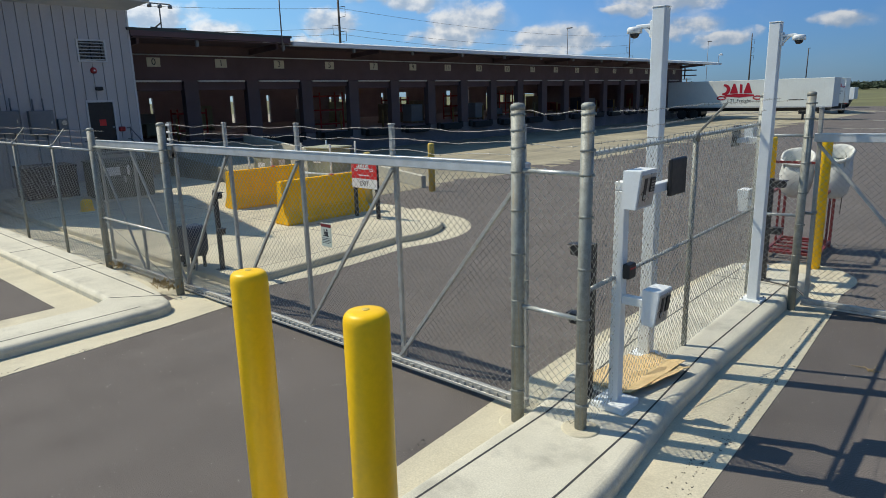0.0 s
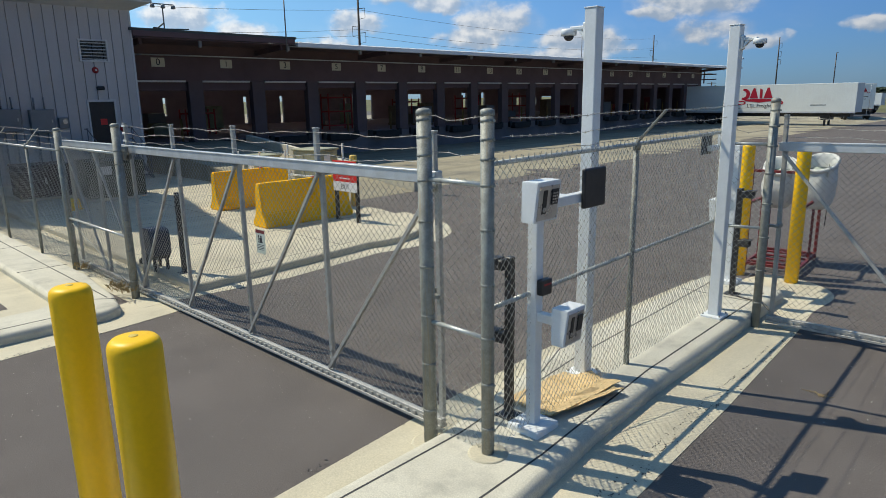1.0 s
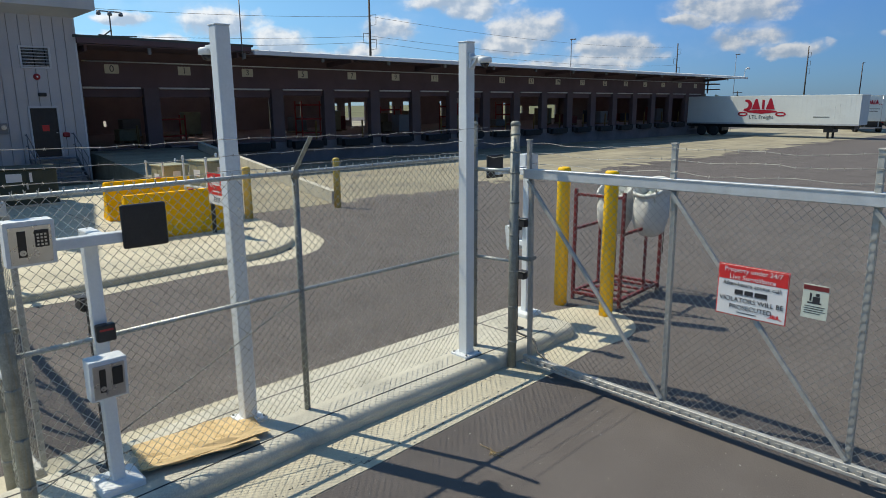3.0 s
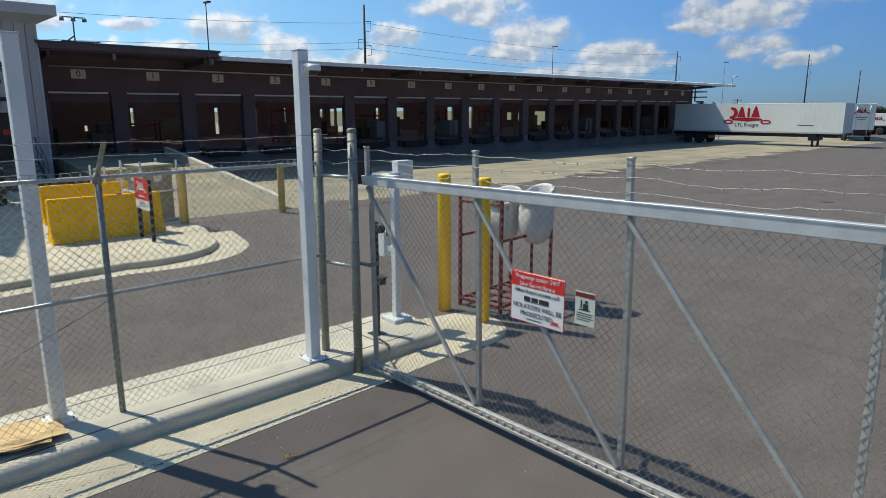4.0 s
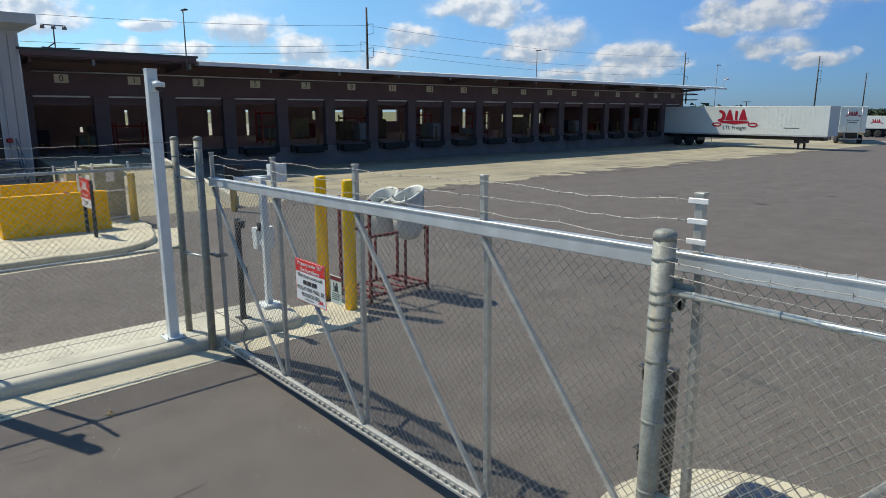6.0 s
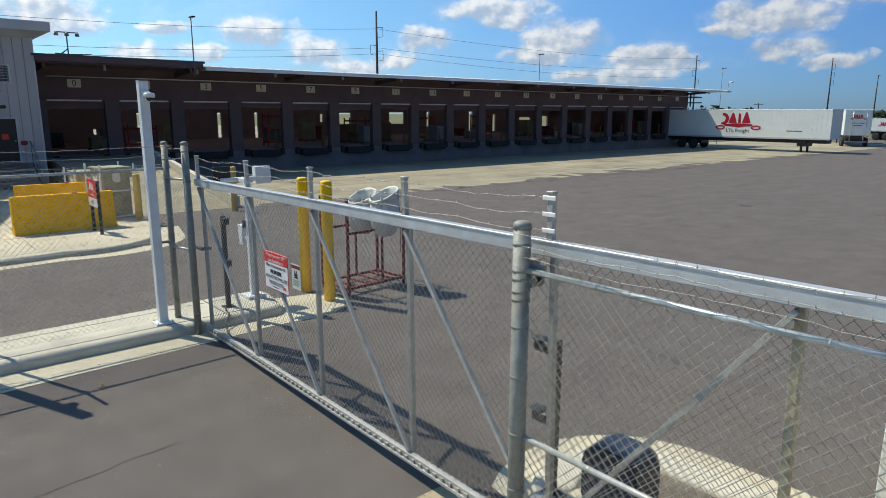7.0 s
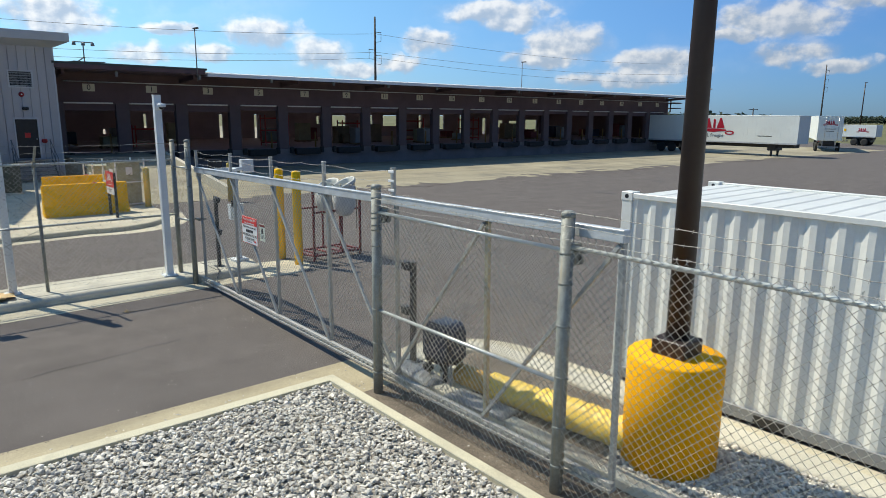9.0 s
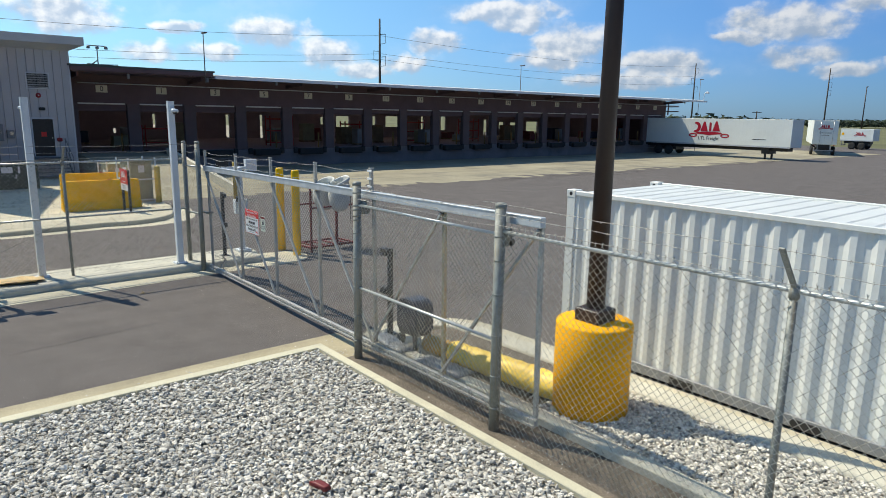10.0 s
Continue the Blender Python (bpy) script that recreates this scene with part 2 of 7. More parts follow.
M_BLACK = mat("black paint", (0.02, 0.02, 0.022), 0.45, 0.0, 0.2, 6, 60, 0.05, 60)
M_RUBBER = mat("black rubber", (0.025, 0.025, 0.025), 0.8, 0.0, 0.2, 6, 60, 0.1, 60)
M_DARKGREY = mat("charcoal plastic", (0.022, 0.033, 0.062), 0.4, 0.0, 0.12, 4, 60, 0.05, 60)
M_RED = mat("red paint", (0.42, 0.03, 0.03), 0.45, 0.0, 0.15, 4, 40, 0.05, 60)
M_RACK = mat("red rack steel", (0.17, 0.018, 0.02), 0.55, 0.0, 0.22, 5, 50, 0.1, 60, stain=(0.09, 0.04, 0.025), stain_scale=4, stain_amount=0.6)
M_SIGNRED = mat("red sign face", (0.66, 0.03, 0.03), 0.4, 0.0, 0.04, 3, 30, 0.0)
M_SIGNWHITE = mat("white sign face", (0.78, 0.78, 0.77), 0.4, 0.0, 0.03, 3, 30, 0.0)
M_SIGNPALE = mat("faded sign face", (0.60, 0.64, 0.55), 0.45, 0.0, 0.06, 3, 30, 0.0)
M_INK = mat("black ink", (0.025, 0.025, 0.03), 0.5, 0.0, 0.05, 3, 30, 0.0)
M_STEEL = mat("brushed stainless steel", (0.55, 0.55, 0.55), 0.3, 0.9, 0.08, 8, 120, 0.04, 150)
M_TRAILER = mat("white trailer skin", (0.76, 0.79, 0.75), 0.45, 0.0, 0.05, 0.4, 8, 0.02, 10, stain=(0.6, 0.6, 0.55), stain_scale=0.5, stain_amount=0.4)
M_LOGO = mat("red lettering film", (0.40, 0.012, 0.03), 0.4, 0.0, 0.03, 3, 30, 0.0)
M_CONT = mat("grey white container paint", (0.69, 0.71, 0.685), 0.42, 0.0, 0.05, 0.8, 14, 0.03, 30, stain=(0.5, 0.5, 0.47), stain_scale=1.1, stain_amount=0.3)
M_BRONZE = mat("dark bronze pole paint", (0.026, 0.016, 0.016), 0.5, 0.0, 0.12, 2, 30, 0.05, 50)
M_CARD = mat("weathered cardboard", (0.65, 0.48, 0.25), 0.9, 0.0, 0.14, 4, 50, 0.15, 40, stain=(0.42, 0.28, 0.12), stain_scale=3, stain_amount=0.5)
M_BAG = mat("white woven plastic sack", (0.60, 0.60, 0.56), 0.55, 0.0, 0.08, 4, 60, 0.3, 18)
M_LINER = mat("pale green liner", (0.42, 0.46, 0.38), 0.5, 0.0, 0.2, 6, 40, 0.3, 20)
M_CABINET = mat("beige cabinet paint", (0.34, 0.34, 0.23), 0.6, 0.0, 0.12, 2, 30, 0.05, 40, stain=(0.15, 0.145, 0.11), stain_scale=1.6, stain_amount=0.7)
M_GREYBOX = mat("grey enamel", (0.24, 0.25, 0.26), 0.5, 0.1, 0.08, 2, 30, 0.03, 40)
M_TREAD = mat("grey steel stair", (0.2, 0.2, 0.21), 0.6, 0.3, 0.1, 3, 30, 0.05, 40)
M_WOODPOLE = mat("weathered utility pole", (0.09, 0.075, 0.065), 0.85, 0.0, 0.2, 2, 30, 0.1, 30)
M_LENS = mat("dark dome lens", (0.02, 0.02, 0.025), 0.08, 0.0, 0.05, 3, 30, 0.0)
M_LEAF = mat("distant foliage", (0.05, 0.07, 0.042), 0.9, 0.0, 0.4, 0.2, 1.5, 0.0)
M_STONE = mat("crushed limestone", (0.62, 0.59, 0.525), 0.88, 0.0, 0.2, 14, 80, 0.3, 90)
M_WOOD = mat("pallet wood", (0.28, 0.2, 0.12), 0.85, 0.0, 0.2, 3, 50, 0.1, 50)
M_PIPE = mat("tan plastic pipe", (0.50, 0.30, 0.07), 0.55, 0.0, 0.12, 3, 30, 0.1, 30)
M_LOG = mat("pale yellow wrap", (0.88, 0.62, 0.10), 0.5, 0.0, 0.1, 3, 30, 0.4, 14)
M_PLATE = mat("pale plate enamel", (0.66, 0.60, 0.47), 0.6, 0.0, 0.05, 3, 30, 0.0)
M_WEED = mat("dry weeds", (0.34, 0.25, 0.12), 0.9, 0.0, 0.3, 8, 40, 0.0)
M_SHEET = mat("grey plastic sheeting", (0.30, 0.31, 0.32), 0.45, 0.0, 0.15, 5, 40, 0.2, 30)
M_HEADER = mat("pale door header", (0.72, 0.67, 0.62), 0.6, 0.0, 0.1, 1, 20, 0.05, 30)
M_OLDPOST = mat("dull ochre paint", (0.22, 0.13, 0.035), 0.7, 0.0, 0.15, 3, 30, 0.05, 40)
M_EAVES = mat("dull olive roof edge", (0.085, 0.092, 0.08), 0.6, 0.1, 0.15, 1, 20, 0.05, 40)
# aluminium with the warm light on one gate upright put into its tan
M_TAN = mat("warm lit aluminium", (0.48, 0.43, 0.29), 0.5, 0.2, 0.15, 6, 80, 0.05, 80)
M_TUBE = mat("lamp cover", (1.0, 0.93, 0.86), 0.5, 0.0, 0.02, 3, 30, 0.0, emit=3.5)
# dock walls and floor lightened and tinted purple in place of haze
M_INSIDE = mat("haze lifted warehouse paint", (0.44, 0.33, 0.345), 0.8, 0.0, 0.1, 1, 20, 0.05, 30)


def stone_material():
    nt = M_STONE.node_tree
    bsdf = nt.nodes["Principled BSDF"]
    old = bsdf.inputs["Base Color"].links[0].from_socket
    geo = nt.nodes.new("ShaderNodeNewGeometry")
    r = nt.nodes.new("ShaderNodeMapRange")
    nt.links.new(geo.outputs["Random Per Island"], r.inputs[0])
    r.inputs[3].default_value, r.inputs[4].default_value = 0.55, 1.36
    mx = nt.nodes.new("ShaderNodeVectorMath")
    mx.operation = "SCALE"
    nt.links.new(old, mx.inputs[0])
    nt.links.new(r.outputs[0], mx.inputs["Scale"])
    nt.links.new(mx.outputs[0], bsdf.inputs["Base Color"])


stone_material()


# ---- building blocks ----
def link_mesh(name, bm, material, parent=None, label=""):
    me = bpy.data.meshes.new(name)
    bm.to_mesh(me)
    bm.free()
    if material:
        me.materials.append(material)
    ob = new(name, me)
    if parent:
        ob.parent = parent
    if label:
        tagged(ob, label)
    return ob


def part(name, bm, material, parent, label=""):
    return link_mesh(name, bm, material, parent, label)


def thing(name, label, category, at=(0, 0, 0), rz=0.0, group="", kind=""):
    ob = new(name)
    ob.empty_display_size = 0.2
    ob.matrix_basis = pose(*at, 0, 0, rz)
    return tagged(ob, label, category, group, kind)


def share(name, ob, m, parent):
    """Another object on the mesh of ob, at m under parent."""
    o = new(name, ob.data)
    o.parent = parent
    o.matrix_basis = m
    return o


def box(bm, lo, hi, bev=0.0, seg=1):
    x0, y0, z0 = lo
    x1, y1, z1 = hi
    v = [bm.verts.new(p) for p in ((x0, y0, z0), (x1, y0, z0), (x1, y1, z0), (x0, y1, z0), (x0, y0, z1), (x1, y0, z1), (x1, y1, z1), (x0, y1, z1))]
    fs = [bm.faces.new([v[i] for i in f]) for f in ((3, 2, 1, 0), (4, 5, 6, 7), (0, 1, 5, 4), (1, 2, 6, 5), (2, 3, 7, 6), (3, 0, 4, 7))]
    if bev:
        es = list({e for f in fs for e in f.edges})
        bmesh.ops.bevel(bm, geom=es, offset=bev, segments=seg, affect="EDGES", profile=0.5)
    return bm


def cbox(bm, c, s, bev=0.0, seg=1):
    return box(bm, [c[i] - s[i] / 2 for i in range(3)], [c[i] + s[i] / 2 for i in range(3)], bev, seg)


def ring(bm, c, ax, u, w, r, seg):
    return [bm.verts.new(c + (u * math.cos(2 * math.pi * k / seg) + w * math.sin(2 * math.pi * k / seg)) * r) for k in range(seg)]


def axes(d):
    d = d.normalized()
    u = d.orthogonal().normalized()
    return d, u, d.cross(u)


def cyl(bm, p0, p1, r0, r1=None, seg=16, caps=True):
    p0, p1 = Vector(p0), Vector(p1)
    r1 = r0 if r1 is None else r1
    d, u, w = axes(p1 - p0)
    a, b = ring(bm, p0, d, u, w, r0, seg), ring(bm, p1, d, u, w, r1, seg)
    for k in range(seg):
        f = bm.faces.new((a[k], a[(k + 1) % seg], b[(k + 1) % seg], b[k]))
        f.smooth = True
    if caps:
        bm.faces.new(a[::-1])
        bm.faces.new(b)
    return bm


def turned(bm, profile, c=(0, 0, 0), seg=24):
    """A solid of revolution about z from (radius, height) pairs."""
    c = Vector(c)
    rows = [[bm.verts.new(c + Vector((r * math.cos(2 * math.pi * k / seg), r * math.sin(2 * math.pi * k / seg), z))) for k in range(seg)] for r, z in profile]
    for a, b in zip(rows, rows[1:]):
        for k in range(seg):
            f = bm.faces.new((a[k], a[(k + 1) % seg], b[(k + 1) % seg], b[k]))
            f.smooth = True
    bm.faces.new(rows[0][::-1])
    bm.faces.new(rows[-1])
    return bm


def tube(bm, pts, r, seg=6, caps=True):
    pts = [Vector(p) for p in pts]
    rows = []
    for i, p in enumerate(pts):
        d = pts[min(i + 1, len(pts) - 1)] - pts[max(i - 1, 0)]
        dd, u, w = axes(d)
        if rows and abs(dd.z) < 0.9:
            u = Vector((0, 0, 1)).cross(dd).normalized()
            w = dd.cross(u)
        elif abs(dd.z) < 0.9:
            u = Vector((0, 0, 1)).cross(dd).normalized()
            w = dd.cross(u)
        rows.append(ring(bm, p, dd, u, w, r, seg))
    for a, b in zip(rows, rows[1:]):
        for k in range(seg):
            f = bm.faces.new((a[k], a[(k + 1) % seg], b[(k + 1) % seg], b[k]))
            f.smooth = True
    if caps:
        bm.faces.new(rows[0][::-1])
        bm.faces.new(rows[-1])
    return bm


def beam(bm, p0, p1, wx, wy, bev=0.0):
    """A rectangular bar between two points; wy is its breadth across the vertical plane."""
    p0, p1 = Vector(p0), Vector(p1)
    d = (p1 - p0).normalized()
    side = d.cross(Vector((0, 0, 1)))
    side = Vector((0, 1, 0)) if side.length < 1e-4 else side.normalized()
    up = side.cross(d).normalized()
    o = [(side * sx * wy / 2 + up * su * wx / 2) for sx, su in ((-1, -1), (1, -1), (1, 1), (-1, 1))]
    a, b = [bm.verts.new(p0 + q) for q in o], [bm.verts.new(p1 + q) for q in o]
    fs = [bm.faces.new(a[::-1]), bm.faces.new(b)] + [bm.faces.new((a[k], a[(k + 1) % 4], b[(k + 1) % 4], b[k])) for k in range(4)]
    if bev:
        bmesh.ops.bevel(bm, geom=list({e for f in fs for e in f.edges}), offset=bev, segments=1, affect="EDGES")
    return bm


def slab(bm, pts, z0, z1, bev=0.0, seg=3):
    """A flat outline raised from z0 to z1, its upper rim rounded."""
    top = [bm.verts.new((x, y, z1)) for x, y in pts]
    bot = [bm.verts.new((x, y, z0)) for x, y in pts]
    f = bm.faces.new(top)
    f.normal_update()
    if f.normal.z < 0:
        f.normal_flip()
    n = len(pts)
    for k in range(n):
        bm.faces.new((bot[k], bot[(k + 1) % n], top[(k + 1) % n], top[k]))
    bmesh.ops.recalc_face_normals(bm, faces=bm.faces[:])
    if bev:
        es = [e for e in bm.edges if all(abs(v.co.z - z1) < 1e-5 for v in e.verts)]
        bmesh.ops.bevel(bm, geom=es, offset=bev, segments=seg, affect="EDGES", profile=0.5)
        for ff in bm.faces:
            if len(ff.verts) == 4 and 0.1 < ff.normal.z < 0.98:
                ff.smooth = True
    return bm


def arc(cx, cy, r, a0, a1, n=8):
    return [(cx + r * math.cos(radians(a0 + (a1 - a0) * k / n)), cy + r * math.sin(radians(a0 + (a1 - a0) * k / n))) for k in range(n + 1)]


def bmn():
    return bmesh.new()


def raw_mesh(name, verts, quads, material, smooth=False):
    """A mesh straight from numpy arrays of vertices and faces (all of one size)."""
    me = bpy.data.meshes.new(name)
    k = quads.shape[1]
    me.vertices.add(len(verts))
    me.vertices.foreach_set("co", verts.astype(np.float32).ravel())
    me.loops.add(quads.size)
    me.loops.foreach_set("vertex_index", quads.astype(np.int32).ravel())
    me.polygons.add(len(quads))
    me.polygons.foreach_set("loop_start", np.arange(0, quads.size, k, dtype=np.int32))
    me.polygons.foreach_set("use_smooth", np.full(len(quads), smooth))
    me.update(calc_edges=True)
    me.validate()
    me.materials.append(material)
    return me


def chain_link(width, height, d=0.084, r=0.0025, prongs=False, material=None):
    """Woven wire: zigzag wires that hook into one another, in the plane y = 0."""
    h = d / 2
    nw, nk = int(width / h), int(height / h)
    k = np.arange(nk + 1)
    i = np.arange(nw)
    right = (k[None, :] + i[:, None]) % 2
    x = i[:, None] * h + right * h
    z = np.broadcast_to(k * h, x.shape)
    y = np.where(right == 1, 0.0022, -0.0022)
    x = x + 0.004 * np.sin(z * 2.1 + i[:, None] * 0.05)
    c = np.stack([x, y + 0.006 * np.sin(x * 1.7) * np.sin(z * 1.9), z], -1)
    if prongs:
        tip = c[:, -1:, :] + np.stack([np.where(i % 2 == 0, 0.007, -0.007), 0.004 * np.sin(i * 2.3), 0.032 + 0.006 * np.sin(i * 1.7)], -1)[:, None, :]
        c = np.concatenate([c, tip], 1)
        nk += 1
    n = 5
    ang = np.arange(n) * 2 * math.pi / n + 0.2
    off = np.stack([np.cos(ang) * r * 1.35, np.sin(ang) * r, np.zeros(n)], -1)
    v = (c[:, :, None, :] + off[None, None]).reshape(-1, 3)
    base = (np.arange(nw)[:, None] * (nk + 1) + np.arange(nk)[None, :]) * n
    q = []
    for a in range(n):
        b = (a + 1) % n
        q.append(np.stack([base + a, base + b, base + n + b, base + n + a], -1).reshape(-1, 4))
    return raw_mesh("wire_mesh", v, np.concatenate(q), material or M_WIRE, True)


def wire_panel(parent, m, width, height, prongs=False, material=None):
    ob = new("wire_mesh", chain_link(width, height, prongs=prongs, material=material))
    ob.parent = parent
    ob.matrix_basis = m
    return tagged(ob, "woven galvanised chain-link wire")


def barbed(bm, p0, p1, sag=0.02, seed=1):
    """One strand of barbed wire with its barbs."""
    rng = random.Random(seed)
    p0, p1 = Vector(p0), Vector(p1)
    n = max(4, int((p1 - p0).length / 0.12))
    pts = []
    for k in range(n + 1):
        f = k / n
        edge = min(1.0, 6 * f, 6 * (1 - f))
        pts.append(p0.lerp(p1, f) + Vector((0, rng.uniform(-0.008, 0.008), rng.uniform(-0.008, 0.008) - sag * 4 * f * (1 - f) + 0.012 * math.sin(9 * f + seed))) * edge)
    tube(bm, pts, 0.0026, 4)
    d, u, w = axes(p1 - p0)
    for p in pts[1:-1]:
        a = rng.uniform(0, 3.14)
        q = (u * math.cos(a) + w * math.sin(a)) * 0.016
        s = (u * math.cos(a + 1.4) + w * math.sin(a + 1.4)) * 0.016
        cyl(bm, p - q, p + q, 0.0022, seg=3, caps=False)
        cyl(bm, p - s + d * 0.006, p + s + d * 0.006, 0.0022, seg=3, caps=False)
    return bm


def lettering(name, body, size, material, parent, m, align="CENTER", label=""):
    """Words in the built-in font, as a thin mesh in the plane of m (x along, y up)."""
    cu = bpy.data.curves.new(name, "FONT")
    cu.body, cu.size, cu.align_x, cu.align_y, cu.extrude = body, size, align, "CENTER", 0.0008
    tmp = bpy.data.objects.new(name, cu)
    scene.collection.objects.link(tmp)
    bpy.context.view_layer.update()
    me = bpy.data.meshes.new_from_object(tmp.evaluated_get(bpy.context.evaluated_depsgraph_get()))
    bpy.data.objects.remove(tmp)
    me.materials.clear()
    me.materials.append(material)
    ob = new(name, me)
    ob.parent = parent
    ob.matrix_basis = m
    if label:
        tagged(ob, label)
    return ob


def emblem(bm, w):
    """A plain device of blocks over a sweeping band, w wide, in the plane z = 0."""
    def poly(pts):
        lo = [bm.verts.new((x * w, y * w, 0.0)) for x, y in pts]
        hi = [bm.verts.new((x * w, y * w, 0.002)) for x, y in pts]
        bm.faces.new(hi)
        for k in range(len(pts)):
            bm.faces.new((lo[k], lo[(k + 1) % len(pts)], hi[(k + 1) % len(pts)], hi[k]))
    def stroke(pts, t):
        n = len(pts)
        sd = []
        for k in range(n):
            d = Vector(pts[min(k + 1, n - 1)]) - Vector(pts[max(k - 1, 0)])
            d.normalize()
            f = t * (0.45 + 0.55 * math.sin(math.pi * (k + 0.5) / n))
            sd.append((-d.y * f, d.x * f))
        for k in range(n - 1):
            p, q, u, w = pts[k], pts[k + 1], sd[k], sd[k + 1]
            vs = [bm.verts.new((x * w_, y * w_, 0.002)) for x, y, w_ in ((p[0] - u[0], p[1] - u[1], w0), (q[0] - w[0], q[1] - w[1], w0), (q[0] + w[0], q[1] + w[1], w0), (p[0] + u[0], p[1] + u[1], w0))]
            f = bm.faces.new(vs)
            f.normal_update()
            if f.normal.z < 0:
                f.normal_flip()
    w0 = w
    stroke(arc(-0.35, 0.12, 0.10, -110, 100, 14), 0.04)
    poly([(-0.215, 0.03), (-0.03, 0.03), (-0.105, 0.25), (-0.145, 0.25)])
    poly([(0.0, 0.03), (0.055, 0.03), (0.055, 0.22), (0.0, 0.24)])
    poly([(0.085, 0.03), (0.275, 0.03), (0.195, 0.26), (0.155, 0.26)])
    band = []
    for k in range(13):
        f = k / 12
        band.append((-0.32 + 0.64 * f, 0.0 + 0.02 * math.sin(math.pi * f)))
    low = [(x, y - 0.035 - 0.05 * (1 - abs(x) / 0.32)) for x, y in band]
    poly(low + band[::-1])
    for s in (-1, 1):
        o = [(s * (0.40 + 0.11 * math.cos(a)), -0.07 + 0.05 * math.sin(a)) for a in [2 * math.pi * k / 14 for k in range(15)]]
        i = [(s * (0.40 + 0.075 * math.cos(a)), -0.07 + 0.022 * math.sin(a)) for a in [2 * math.pi * k / 14 for k in range(15)]]
        for k in range(14):
            vs = [bm.verts.new((x * w, y * w, 0.002)) for x, y in (o[k], o[k + 1], i[k + 1], i[k])]
            bm.faces.new(vs if s > 0 else vs[::-1])
    return bm

# ---- ground ----
def yard_z(y):
    return -0.0022 * max(0.0, y - 20.0) if y < 130 else -0.242


def sheet(name, x0, x1, y0, y1, dz, material, ny=30, label="", category="ground"):
    bm = bmn()
    ys = [y0 + (y1 - y0) * k / ny for k in range(ny + 1)]
    rows = [(bm.verts.new((x0, y, yard_z(y) + dz)), bm.verts.new((x1, y, yard_z(y) + dz))) for y in ys]
    for a, b in zip(rows, rows[1:]):
        bm.faces.new((a[0], a[1], b[1], b[0]))
    return tagged(link_mesh(name, bm, material), label, category, kind="structure")


sheet("ground", -2500, 2500, -2500, 2500, -0.05, M_GRASS, 250, "dry green and straw coloured grassland reaching the horizon")
sheet("road", -150, 70, -40, 122, 0.0, M_ASPH, 81, "grey worn asphalt yard and driveway", "road")
sheet("pavement_apron", -34, -15.2, 16.9, 100, 0.004, M_CONC_OLD, 50, "stained tan concrete apron along the loading docks", "pavement")


def flat(name, pts, z, material, label, category="pavement", thick=0.05):
    bm = slab(bmn(), pts, z - thick, z)
    return tagged(link_mesh(name, bm, material), label, category, kind="structure")


def joints(owner, lines, z, w=0.018):
    for a, b in lines:
        bm = bmn()
        d = (Vector(b) - Vector(a)).normalized()
        s = Vector((-d.y, d.x)) * w / 2
        pts = [(a[0] - s.x, a[1] - s.y), (b[0] - s.x, b[1] - s.y), (b[0] + s.x, b[1] + s.y), (a[0] + s.x, a[1] + s.y)]
        slab(bm, pts, z - 0.003, z + 0.0025)
        part("joint", bm, M_JOINT, owner)


# lane island
ISLAND = ([(-1.55, -6), (-1.60, 1.0), (-1.76, 4.4), (-1.93, 5.9), (-2.0, 7.45), (-2.03, 10.1), (-2.06, 11.25)] + arc(-2.31, 11.42, 0.26, 0, 90, 5)
          + [(-2.95, 11.82)] + arc(-3.08, 11.52, 0.3, 90, 180, 5) + [(-3.39, 9.95), (-3.34, 7.25), (-3.14, 5.95), (-2.97, 5.0), (-2.95, 3.2), (-2.92, -6)])
island = tagged(link_mesh("pavement_island", slab(bmn(), ISLAND, -0.1, 0.17, 0.10, 5), M_KERB), "raised pale concrete lane island with rounded kerbs", "kerb", kind="structure")
flat("pavement_gutter_exit", [(-1.18, -6), (-1.24, 4.8), (-1.33, 7.4), (-1.48, 10.1), (-1.58, 11.2)] + arc(-2.5, 12.0, 0.98, -12, 110, 12) + [(-3.15, 11.7), (-2.3, 10.2), (-2.2, 4.6), (-1.9, -6)],
     0.006, M_CONC, "flush tan concrete gutter beside the island")
flat("pavement_gutter_entry", [(-3.33, -6), (-3.36, 3.0), (-3.55, 5.3), (-3.64, 7.2), (-3.66, 10.3), (-3.6, 11.8), (-3.2, 12.0), (-3.2, 6.5), (-2.9, 5.0), (-2.8, -6)],
     0.005, M_CONC, "flush tan concrete gutter beside the island")
joints(island, [((-1.94, -6), (-2.0, 4.0)), ((-2.0, 4.0), (-2.03, 5.2)), ((-2.03, 5.2), (-2.2, 7.4)), ((-2.2, 7.4), (-2.26, 11.2)), ((-2.78, -6), (-2.79, 5.0)), ((-2.79, 5.0), (-2.99, 7.2)), ((-2.99, 7.2), (-3.1, 11.3)),
                ((-3.3, 10.65), (-2.05, 10.65)), ((-2.92, 1.6), (-1.62, 1.6))], 0.17)

